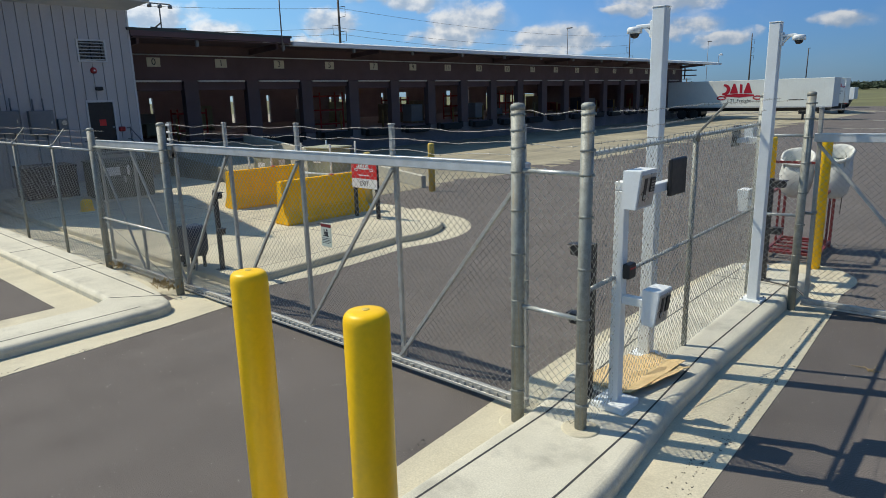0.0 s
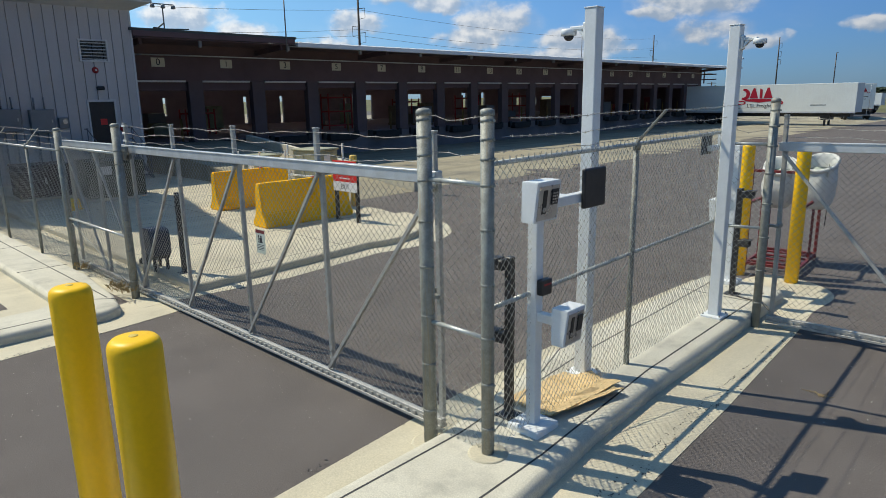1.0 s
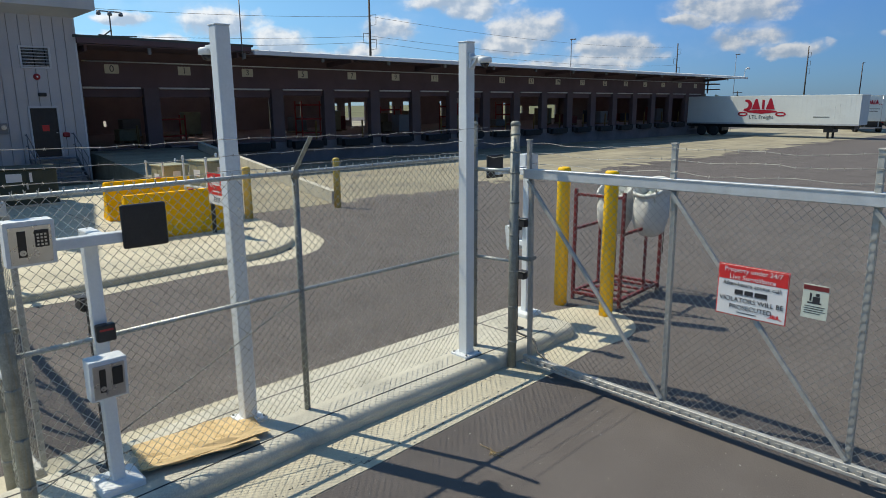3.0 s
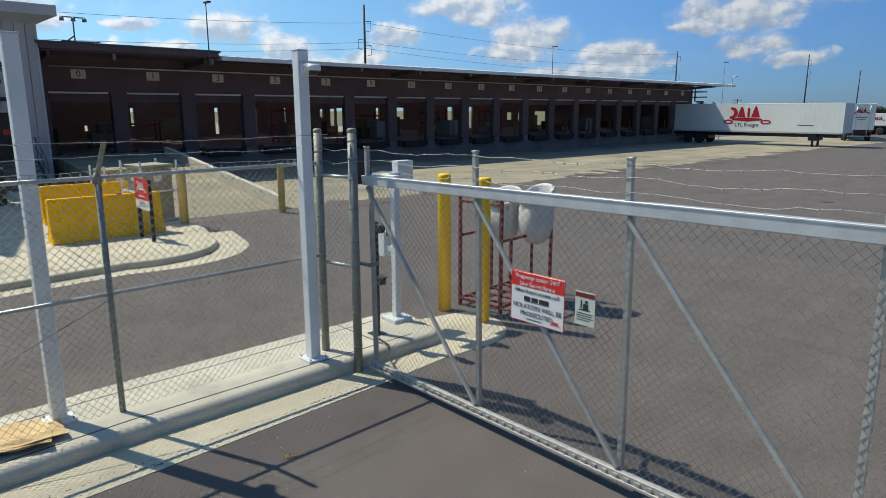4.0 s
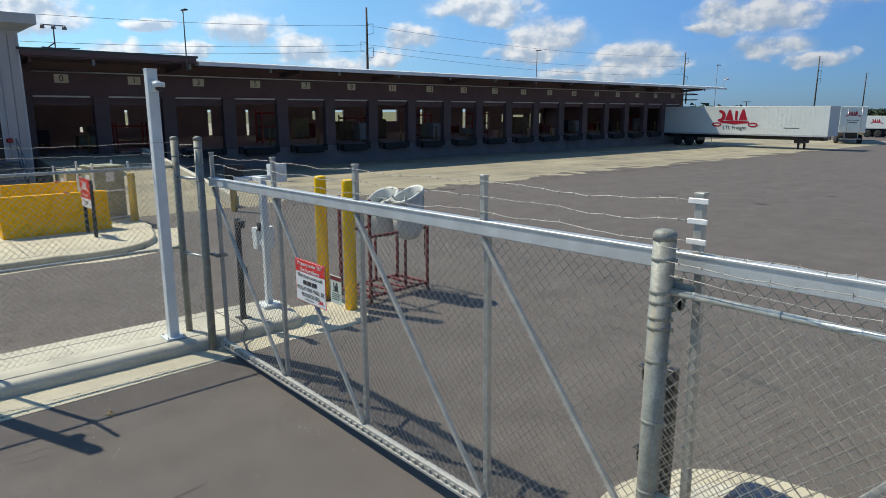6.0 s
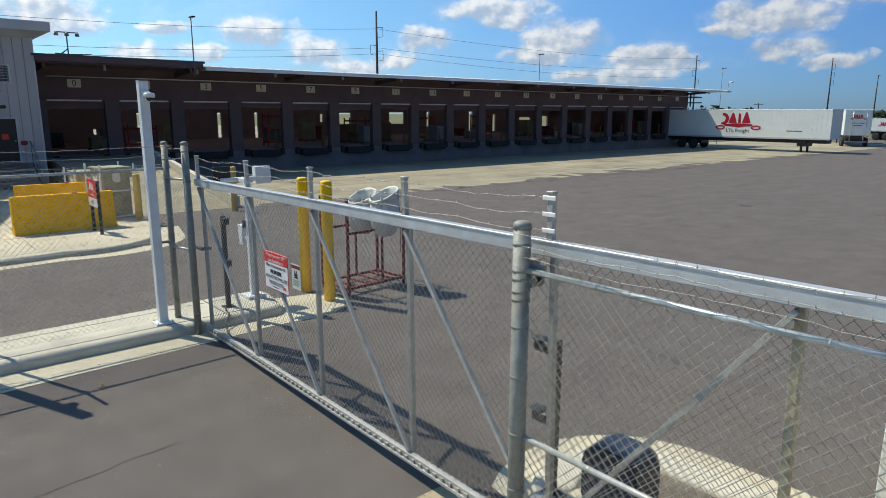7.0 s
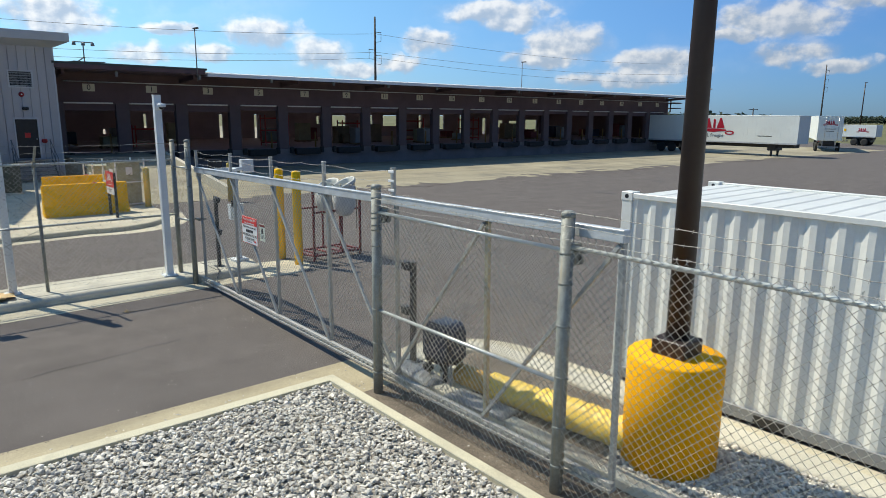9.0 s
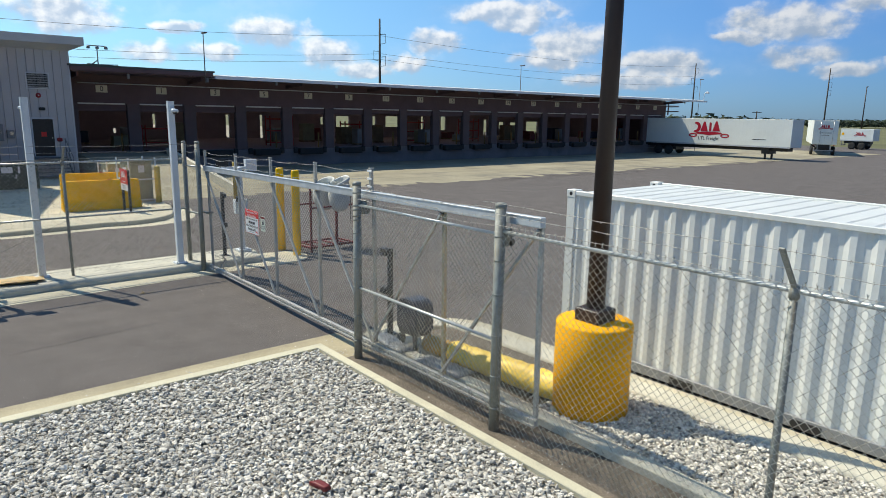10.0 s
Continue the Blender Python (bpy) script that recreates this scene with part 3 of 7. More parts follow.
# entry side kerbs and walk
WALK = ([(-9.03, -6), (-9.06, 4.02)] + arc(-9.46, 4.08, 0.4, 0, 90, 6) + [(-9.9, 4.58), (-11.6, 4.74), (-24, 4.74), (-24, 3.86), (-10.27, 3.86), (-10.0, 3.5), (-9.94, -6)])
walkway = tagged(link_mesh("pavement_walk", slab(bmn(), WALK, -0.1, 0.16, 0.08, 4), M_KERB), "pale concrete walk with rounded kerb along the fence", "kerb", kind="structure")
joints(walkway, [((-9.3, -6), (-9.33, 4.0)), ((-9.8, 4.43), (-24, 4.43)), ((-10.2, 3.88), (-9.6, 4.52)), ((-12.7, 3.9), (-12.7, 4.74)), ((-15.3, 3.9), (-15.3, 4.74)), ((-9.93, 1.6), (-9.06, 1.6))], 0.16)
flat("pavement_gutter_walk", [(-8.45, -6), (-8.44, 1.93), (-8.6, 4.1), (-8.74, 5.18), (-9.9, 5.05), (-9.7, 4.4), (-9.2, 4.0), (-9.1, -6)], 0.005, M_CONC, "flush tan concrete gutter at the gate")
flat("pavement_gutter_bay", [(-9.9, -6), (-9.9, 3.95), (-24, 3.95), (-24, 3.3), (-10.88, 3.32), (-10.75, -6)], 0.005, M_CONC, "tan concrete gutter inside the kerb return")

# corner island in front of the offices
CORNER = [(-28, 5.7), (-9.47, 5.7), (-9.72, 9.2)] + arc(-11.65, 10.4, 1.98, -20, 75, 12) + [(-12.8, 12.75), (-14.4, 12.85), (-28, 12.85)]
corner = tagged(link_mesh("pavement_corner", slab(bmn(), CORNER, -0.1, 0.15, 0.06, 4), M_CONC), "large pale concrete corner island with a rounded kerb", "pavement", kind="structure")
joints(corner, [((-9.93, 5.75), (-10.08, 9.6)), ((-12.5, 5.75), (-12.5, 12.7)), ((-15.8, 5.75), (-15.8, 12.7)), ((-28, 9.2), (-10.0, 9.2)), ((-19.3, 5.75), (-19.3, 12.7))], 0.15, 0.014)
flat("pavement_gutter_corner", [(-9.3, 5.35), (-9.07, 7.2), (-9.32, 9.6)] + arc(-11.55, 10.7, 2.4, -12, 70, 12) + [(-12.6, 13.4), (-12.7, 12.6), (-10.0, 11.7), (-9.8, 5.35)], 0.006, M_CONC, "flush tan concrete gutter round the corner island")
flat("pavement_gate_strip", [(-24, 4.7), (-9.3, 4.75), (-9.3, 5.75), (-24, 5.75)], 0.007, M_CONC, "concrete strip under the gate track")

# gravel bed and its edging
bm = bmn()
slab(bm, [(4.40, -8), (4.56, -8), (4.56, 9.50), (30, 9.50), (30, 9.64), (4.40, 9.64)], -0.1, 0.10, 0.012, 2)
tagged(link_mesh("trim_gravel_edging", bm, M_EDGE), "narrow pale concrete edging round the gravel bed", "kerb", kind="structure")
flat("pavement_gutter_gravel", [(3.88, -8), (4.42, -8), (4.42, 9.66), (5.0, 9.7), (5.0, 10.25), (3.88, 10.25)], 0.006, M_GUTTER, "tan concrete gutter beside the gravel bed")
flat("ground_gravel_base", [(4.5, -8), (30, -8), (30, 9.55), (4.5, 9.55)], 0.045, M_FINES, "pale stone fines under the gravel", "ground")
flat("ground_soil_strip", [(5.0, 9.62), (30, 9.62), (30, 10.45), (5.0, 10.45)], 0.012, M_DIRT, "dark bare soil strip below the sliding gate", "ground")
OUTER = arc(5.3, 11.3, 0.95, 225, 90, 12) + [(7.0, 12.35), (9.0, 12.4), (30, 12.5)]
INNER = [(30, 12.08), (9.0, 11.98), (7.0, 11.93)] + arc(5.32, 11.32, 0.56, 90, 215, 10)
tagged(link_mesh("pavement_operator_kerb", slab(bmn(), OUTER + INNER, -0.1, 0.13, 0.05, 3), M_KERB), "pale rolled concrete kerb round the gate motor bed", "kerb", kind="structure")
tagged(link_mesh("pavement_front_strip", slab(bmn(), [(4.98, 10.42), (30, 10.42), (30, 10.62), (4.98, 10.62)], -0.1, 0.125, 0.03, 3), M_KERB), "narrow concrete strip along the sliding gate", "kerb", kind="structure")
tagged(link_mesh("pavement_motor_pad", slab(bmn(), [(4.74, 10.63), (6.0, 10.63), (6.0, 11.12), (4.9, 11.12)], -0.1, 0.128, 0.02, 2), M_CONC), "small pale concrete pad under the gate motor", "kerb", kind="structure")
flat("ground_motor_bed", [(4.9, 10.6), (8.2, 10.6), (8.2, 12.1), (5.0, 12.1)], 0.085, M_DIRT, "brown bare soil inside the kerb", "ground")
flat("ground_lamp_bed", [(8.2, 10.6), (30, 10.6), (30, 12.2), (8.2, 12.1)], 0.05, M_FINES, "stone fines under the gravel at the lamp pole", "ground")
flat("pavement_operator_gutter", [(30, 12.45), (30, 12.95), (7.0, 12.75)] + arc(5.3, 11.35, 1.35, 92, 215, 12) + [(4.9, 10.45), (5.2, 11.3), (6.5, 12.0)], 0.006, M_CONC, "flush tan concrete gutter round the pad")


def gravel(name, x0, x1, y0, y1, z, n, seed, lo=0.018, hi=0.042, coarse=False):
    """Loose crushed stone: every stone its own lump, heaped without order."""
    rng = np.random.default_rng(seed)
    t = (1 + 5 ** 0.5) / 2
    iv = np.array([(-1, t, 0), (1, t, 0), (-1, -t, 0), (1, -t, 0), (0, -1, t), (0, 1, t), (0, -1, -t), (0, 1, -t), (t, 0, -1), (t, 0, 1), (-t, 0, -1), (-t, 0, 1)], float)
    iv /= np.linalg.norm(iv[0])
    fi = np.array([(0, 11, 5), (0, 5, 1), (0, 1, 7), (0, 7, 10), (0, 10, 11), (1, 5, 9), (5, 11, 4), (11, 10, 2), (10, 7, 6), (7, 1, 8), (3, 9, 4), (3, 4, 2), (3, 2, 6), (3, 6, 8), (3, 8, 9), (4, 9, 5), (2, 4, 11), (6, 2, 10), (8, 6, 7), (9, 8, 1)])
    if coarse:
        iv = np.array([(1, 0, 0), (-1, 0, 0), (0, 1, 0), (0, -1, 0), (0, 0, 1), (0, 0, -1)], float)
        fi = np.array([(0, 2, 4), (2, 1, 4), (1, 3, 4), (3, 0, 4), (2, 0, 5), (1, 2, 5), (3, 1, 5), (0, 3, 5)])
    s = rng.uniform(lo, hi, (n, 1, 1)) * rng.uniform(0.4, 1.3, (n, 1, 3))
    v = iv[None] * rng.uniform(0.6, 1.3, (n, len(iv), 1)) * s
    q = rng.normal(size=(n, 4))
    q /= np.linalg.norm(q, axis=1, keepdims=True)
    w, a, b, c = q.T
    R = np.stack([1 - 2 * (b * b + c * c), 2 * (a * b - c * w), 2 * (a * c + b * w), 2 * (a * b + c * w), 1 - 2 * (a * a + c * c), 2 * (b * c - a * w),
                  2 * (a * c - b * w), 2 * (b * c + a * w), 1 - 2 * (a * a + b * b)], -1).reshape(n, 3, 3)
    v = np.einsum("nij,nkj->nki", R, v) * np.array([1.0, 1.0, 0.72])
    p = np.stack([rng.uniform(x0, x1, n), rng.uniform(y0, y1, n), z + rng.uniform(-0.012, 0.03, n) * min(1.0, hi / 0.03)], -1)
    v = v + p[:, None]
    f = fi[None] + (np.arange(n) * len(iv))[:, None, None]
    ob = new(name, raw_mesh(name, v.reshape(-1, 3), f.reshape(-1, 3), M_STONE))
    return tagged(ob, "loose grey and white crushed limestone gravel", "gravel", kind="stuff")


gravel("gravel", 4.6, 12.8, 2.4, 9.47, 0.06, 56000, 3, 0.013, 0.0375)
gravel("gravel", 12.8, 18.0, 2.4, 9.47, 0.055, 22000, 13, 0.018, 0.05, True)
gravel("gravel", 4.6, 18.0, -3.0, 2.4, 0.055, 38000, 14, 0.018, 0.05, True)
gravel("gravel", 8.15, 12.8, 10.66, 12.0, 0.07, 9000, 4, 0.013, 0.0375)


gravel("loose_grit", -8.6, 3.8, 0.5, 10.0, 0.004, 5000, 7, 0.002, 0.006)


def crumbs(name, lines, n, seed, lo, hi, material, label):
    """Small lumps scattered along lines (x0, y0, x1, y1, spread)."""
    rng = np.random.default_rng(seed)
    iv = np.array([(1, 0, 0), (-1, 0, 0), (0, 1, 0), (0, -1, 0), (0, 0, 0.5), (0, 0, -0.5)], float)
    fi = np.array([(0, 2, 4), (2, 1, 4), (1, 3, 4), (3, 0, 4), (2, 0, 5), (1, 2, 5), (3, 1, 5), (0, 3, 5)])
    ps = []
    for x0, y0, x1, y1, spread in lines:
        f = rng.random((n, 1))
        f = f + 0.02 * np.sin(40 * f + seed)
        ps.append(np.concatenate([x0 + (x1 - x0) * f, y0 + (y1 - y0) * f, np.full((n, 1), 0.008)], 1) + rng.normal(size=(n, 3)) * (spread, spread, 0))
    p = np.concatenate(ps)
    v = p[:, None] + iv[None] * rng.uniform(0.5, 1.4, (len(p), 6, 1)) * rng.uniform(lo, hi, (len(p), 1, 1))
    f = fi[None] + (np.arange(len(p)) * 6)[:, None, None]
    ob = new(name, raw_mesh(name, v.reshape(-1, 3), f.reshape(-1, 3), material))
    return tagged(ob, label, "grit", kind="stuff")


crumbs("asphalt_crumbs", [(-1.47, 3.6, -1.60, 9.9, 0.012), (-1.38, 3.6, -1.52, 9.9, 0.012), (-1.2, 0.0, -1.5, 10.0, 0.02), (-3.42, 0.0, -3.6, 9.0, 0.025), (-8.47, 0.0, -8.6, 5.0, 0.02), (3.9, 0.0, 3.9, 10.2, 0.02)],
       170, 5, 0.004, 0.011, M_JOINTOLD, "dark asphalt crumbs along the concrete edges")
crumbs("strayed_gravel", [(4.2, 6.0, 4.2, 10.0, 0.09), (4.5, 9.85, 8.2, 9.85, 0.10), (8.2, 9.8, 12.5, 9.8, 0.08), (5.2, 10.5, 8.2, 10.5, 0.05), (6.2, 11.5, 8.2, 11.7, 0.2)],
       60, 6, 0.008, 0.02, M_STONE, "few pale stones strayed from the gravel bed")


# ---- freight terminal ----
FX, PITCH, Y0, NB = -30.9, 3.4535, 14.72, 18          # dock face, bay pitch, first bay
END = Y0 + PITCH * (NB - 0.5) + 0.4
FLOOR, DOORTOP = 1.22, 4.1
terminal = thing("freight_terminal", "long dark loading dock building with a white metal roof", "building", kind="structure")
DOORW = 2.72

bm = box(bmn(), (FX - 0.3, 12.7, DOORTOP), (FX, END, 5.85))
part("wall", bm, M_DARKWALL, terminal, "dark brown wall above the dock doors")
bm = box(bmn(), (FX - 0.25, 12.7, -0.6), (FX + 0.02, END, FLOOR))
part("foundation", bm, M_DOCKBASE, terminal, "grey concrete dock foundation")
DEEP = 19.6
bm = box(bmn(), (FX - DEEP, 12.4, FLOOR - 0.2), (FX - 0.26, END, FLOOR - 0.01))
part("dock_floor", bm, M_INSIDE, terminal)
bm = box(bmn(), (FX - DEEP, 12.2, FLOOR), (FX - 0.3, 12.4, 5.8))
box(bm, (FX - DEEP, END, -0.6), (FX - 0.01, END + 0.2, 5.75))
part("end_wall", bm, M_DARKWALL, terminal)
pil = None
for k in range(NB + 1):
    y = Y0 + PITCH * (k - 0.5)
    if pil is None:
        b = PITCH - DOORW
        pil = part("pillar", box(bmn(), (-0.34, -b / 2, 0), (0.05, b / 2, DOORTOP + 0.05 - FLOOR), 0.01), M_PILLAR, terminal, "grey pillar between dock doors")
        pil.matrix_basis = pose(FX, y, FLOOR - 0.02)
    else:
        share("pillar", pil, pose(FX, y, FLOOR - 0.02), terminal)
plate = lip = bumper = hood = track = sill = None
for k in range(NB):
    y = Y0 + PITCH * k
    if plate is None:
        plate = part("number_plate", box(bmn(), (0, -0.32, -0.21), (0.02, 0.32, 0.21), 0.004), M_PLATE, terminal, "pale rectangular dock number plate")
        plate.matrix_basis = pose(FX + 0.004, y, 4.98)
        pl = plate
        hood = part("door_header", box(bmn(), (-0.06, -DOORW / 2, 0), (0.13, DOORW / 2 - 0.15, 0.085), 0.008), M_HEADER, terminal, "thin pale ledge over the dock door")
        hood.matrix_basis = pose(FX, y, DOORTOP - 0.03)
        lip = part("dock_leveller", box(bmn(), (-0.02, -0.95, -0.42), (0.42, 0.95, 0), 0.03), M_RUBBER, terminal, "black dock leveller lip")
        lip.matrix_basis = pose(FX, y, FLOOR - 0.02)
        bumper = part("dock_bumper", box(bmn(), (0, -0.13, -0.3), (0.22, 0.13, 0.12), 0.03), M_RUBBER, terminal, "black rubber dock bumper")
        bumper.matrix_basis = pose(FX + 0.03, y - 1.2, FLOOR - 0.05)
        share("dock_bumper", bumper, pose(FX + 0.03, y + 1.2, FLOOR - 0.05), terminal)
        track = part("guard_post", cyl(bmn(), (0, 0, 0), (0, 0, 1.1), 0.06, seg=10), M_OLDPOST, terminal, "dull ochre guard post inside the door")
        track.matrix_basis = pose(FX - 0.5, y + 1.05, FLOOR)
        sill = part("door_curtain", box(bmn(), (-0.03, -DOORW / 2, 0), (0.0, DOORW / 2, 0.42), 0.01), M_DARKWALL, terminal, "rolled-up dock door")
        sill.matrix_basis = pose(FX - 0.15, y, DOORTOP - 0.42)
    else:
        pl = share("number_plate", plate, pose(FX + 0.004, y, 4.98), terminal)
        share("door_header", hood, pose(FX, y, DOORTOP - 0.03), terminal)
        share("dock_leveller", lip, pose(FX, y, FLOOR - 0.02), terminal)
        for s in (-1.2, 1.2):
            share("dock_bumper", bumper, pose(FX + 0.03, y + s, FLOOR - 0.05), terminal)
        if k in (3, 4) or k > 5:
            share("guard_post", track, pose(FX - 0.5, y + 1.05, FLOOR), terminal)
        share("door_curtain", sill, pose(FX - 0.15, y, DOORTOP - (0.42 if k % 3 else 0.3)), terminal)
    lettering("numeral", str(0 if k == 0 else 2 * k - 1), 0.43, M_INK, pl, pose(0.022, 0, 0, 90, 0, 90))
# opposite side of the dock: daylight in the part-open doors, past trailers backed to them
DAYLIGHT = [(19.83, 20.05, 1.78, 2.18), (23.2, 23.45, 2.1, 3.47), (30.03, 30.38, 1.3, 3.5), (33.56, 33.88, 1.22, 3.52), (36.7, 36.85, 1.3, 3.53), (40.5, 40.85, 2.6, 3.38),
            (41.66, 42.2, 1.8, 3.43), (42.4, 44.1, 1.22, 3.5), (47.2, 47.62, 2.4, 3.52), (49.0, 50.98, 2.35, 3.55), (54.2, 54.6, 2.0, 3.57), (57.3, 58.1, 1.95, 3.62), (60.7, 61.3, 1.22, 3.65),
            (64.6, 65.2, 1.3, 3.3), (67.4, 68.3, 2.1, 3.0), (69.5, 71.6, 2.0, 2.95), (72.7, 75.0, 1.4, 3.1)]
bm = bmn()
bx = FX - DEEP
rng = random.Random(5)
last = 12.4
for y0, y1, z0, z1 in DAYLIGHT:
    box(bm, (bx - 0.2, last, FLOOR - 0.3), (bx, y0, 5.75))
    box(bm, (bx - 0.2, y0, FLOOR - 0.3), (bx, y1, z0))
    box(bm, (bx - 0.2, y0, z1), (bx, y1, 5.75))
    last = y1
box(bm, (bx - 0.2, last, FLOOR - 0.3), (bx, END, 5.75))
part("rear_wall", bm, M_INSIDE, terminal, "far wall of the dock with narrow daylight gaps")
sheet("pavement_rear", -190, bx - 0.2, 12, 90, 0.004, M_CONC_OLD, 40, "tan concrete apron behind the terminal", "pavement")
# roof: a first stretch with a dark edge, then white standing seams
ROOFX, EDGE = -28.0, 5.95
bm = bmn()
v = [bm.verts.new(p) for p in ((ROOFX, 20.6, EDGE - 0.02), (ROOFX, END + 4.2, EDGE - 0.02), (FX - 12, END + 4.2, EDGE + 0.80), (FX - 12, 20.6, EDGE + 0.80),
                               (ROOFX, 20.6, EDGE - 0.22), (ROOFX, END + 4.2, EDGE - 0.22), (FX - 12, END + 4.2, EDGE + 0.66), (FX - 12, 20.6, EDGE + 0.66))]
for f in ((0, 1, 2, 3), (7, 6, 5, 4), (0, 4, 5, 1), (2, 6, 7, 3), (1, 5, 6, 2), (0, 3, 7, 4)):
    bm.faces.new([v[i] for i in f])
roof = part("roof", bm, M_ROOF, terminal, "white standing seam metal roof")
seam = None
ny = int((END + 4.2 - 20.6) / 0.61)
for k in range(ny):
    y = 20.8 + 0.61 * k
    if seam is None:
        bm = bmn()
        beam(bm, (0.02, 0, 0.02), (FX - 12 - ROOFX, 0, 0.84), 0.07, 0.035)
        seam = part("roof_seam", bm, M_ROOF, roof)
        seam.matrix_basis = pose(ROOFX, y, EDGE - 0.02)
    else:
        share("roof_seam", seam, pose(ROOFX, y, EDGE - 0.02), roof)
bm = box(bmn(), (-42.7, 20.6, 6.60), (-62, END + 4.2, 6.73))
part("roof", bm, M_ROOF, terminal)
bm = bmn()
box(bm, (-28.15, 12.5, 6.09), (-52.5, 20.62, 6.2))
part("roof", bm, M_EAVES, terminal, "dull olive edged roof of the first bays")
bm = box(bmn(), (-28.10, 12.6, 5.86), (-28.2, 20.5, 6.088), 0.01)
part("gutter", bm, M_DARKWALL, terminal, "dark metal gutter")
bm = box(bmn(), (FX, 12.7, 5.80), (-28.16, END + 4.0, 5.84))
part("soffit", bm, M_DARKWALL, terminal, "dark underside of the canopy")
rafter = None
for k in range(NB // 2 + 1):
    y = Y0 + PITCH * (2 * k - 0.5)
    if y > END + 2:
        break
    if rafter is None:
        bm = bmn()
        beam(bm, (FX, 0, 5.54), (-28.4, 0, 5.70), 0.26, 0.12)
        rafter = part("rafter", bm, M_DARKWALL, terminal, "dark steel canopy beam")
        rafter.matrix_basis = pose(0, y, 0)
    else:
        share("rafter", rafter, pose(0, y, 0), terminal)
part("sprinkler_pipe", cyl(bmn(), (FX + 0.25, 13.4, 5.30), (FX + 0.25, END + 2.2, 5.30), 0.03, seg=8), M_TRIM, terminal, "thin pale pipe along the dock wall")
drop = None
for k in range(14):
    y = Y0 + 4.6 * k + 0.9
    if drop is None:
        drop = part("downlight", box(bmn(), (-0.07, -0.07, -0.28), (0.07, 0.07, 0), 0.02), M_GREYBOX, terminal, "small grey lamp under the canopy edge")
        drop.matrix_basis = pose(-28.35, y, 5.80)
    elif y < END:
        share("downlight", drop, pose(-28.35, y, 5.80), terminal)
bm = bmn()
for z in (4.55, 5.1):
    box(bm, (FX - 0.1, END + 0.2, z), (FX + 1.6, END + 0.3, z + 0.12))
box(bm, (FX + 0.2, END + 0.2, 4.2), (FX + 0.32, END + 0.3, 5.6))
part("bracket", bm, M_DARKWALL, terminal, "dark steel bracket at the canopy end")
for k in range(1, NB):
    sl = thing("strip_light", "glowing tube light under the dock ceiling", "ceiling light", (FX - 8.0 - 5.0 * (k % 2), Y0 + PITCH * k, 4.22 if k > 8 else 4.75), 0, "dock strip lights")
    part("tray", box(bmn(), (-0.12, -0.65, 0.03), (0.12, 0.65, 0.09), 0.008), M_GREYBOX, sl)
    part("tube", box(bmn(), (-0.08, -0.6, 0.0), (0.08, 0.6, 0.029), 0.006), M_TUBE, sl, "glowing white tube cover")
    for s_ in (-0.5, 0.5):
        part("hanger", cyl(bmn(), (0, s_, 0.09), (0, s_, 5.8 - (4.22 if k > 8 else 4.75)), 0.008, seg=6), M_GREYBOX, sl)
def dock_rack(x, y, w, h, levels):
    """A light steel storage rack with loaded decks."""
    t = thing("storage_rack", "dark red steel storage rack in the dim dock", "rack", (x, y, FLOOR - 0.01), 0, "racks in the dock")
    for a in (-0.4, 0.4):
        for b in (-w / 2, w / 2):
            part("upright", box(bmn(), (a - 0.04, b - 0.04, 0), (a + 0.04, b + 0.04, h), 0.004), M_RED, t)
    for k in range(levels):
        z = 0.25 + (h - 0.5) * k / max(1, levels - 1)
        for a in (-0.4, 0.4):
            part("beam", box(bmn(), (a - 0.03, -w / 2, z - 0.05), (a + 0.03, w / 2, z + 0.05), 0.004), M_RED, t)
        part("deck", box(bmn(), (-0.4, -w / 2, z + 0.052), (0.4, w / 2, z + 0.07)), M_WOOD, t)
    return t


dock_rack(FX - 4.5, Y0 + PITCH * 4 - 0.2, 1.9, 2.3, 3)
dock_rack(FX - 6.0, Y0 + PITCH * 6 + 0.6, 2.0, 1.9, 2)
dock_rack(FX - 5.0, Y0 + PITCH * 8 - 0.4, 2.0, 2.1, 3)
dock_rack(FX - 7.0, Y0 + PITCH * 1 + 1.6, 1.8, 1.5, 2)
dock_rack(FX - 6.0, Y0 + PITCH * 10 + 0.5, 2.0, 2.2, 3)
# freight inside, dimly seen
for k in range(26):
    x, y = FX - rng.uniform(2.5, 12), 13.5 + rng.random() * (END - 15)
    st = thing("pallet_load", "wrapped freight on a wooden pallet in the dim dock", "pallet load", (x, y, FLOOR - 0.01), rng.uniform(-8, 8), "freight in the dock")
    bm = bmn()
    for j in range(3):
        box(bm, (-0.5, -0.6 + j * 0.52, 0), (0.5, -0.44 + j * 0.52, 0.1))
    box(bm, (-0.5, -0.6, 0.1), (0.5, 0.6, 0.14))
    part("pallet", bm, M_WOOD, st)
    h = rng.uniform(0.5, 1.5)
    part("load", box(bmn(), (-0.47, -0.56, 0.14), (0.47, 0.56, 0.14 + h), 0.04), rng.choice((M_WOOD, M_GREYBOX, M_DARKGREY, M_RACK, M_CABINET)), st)

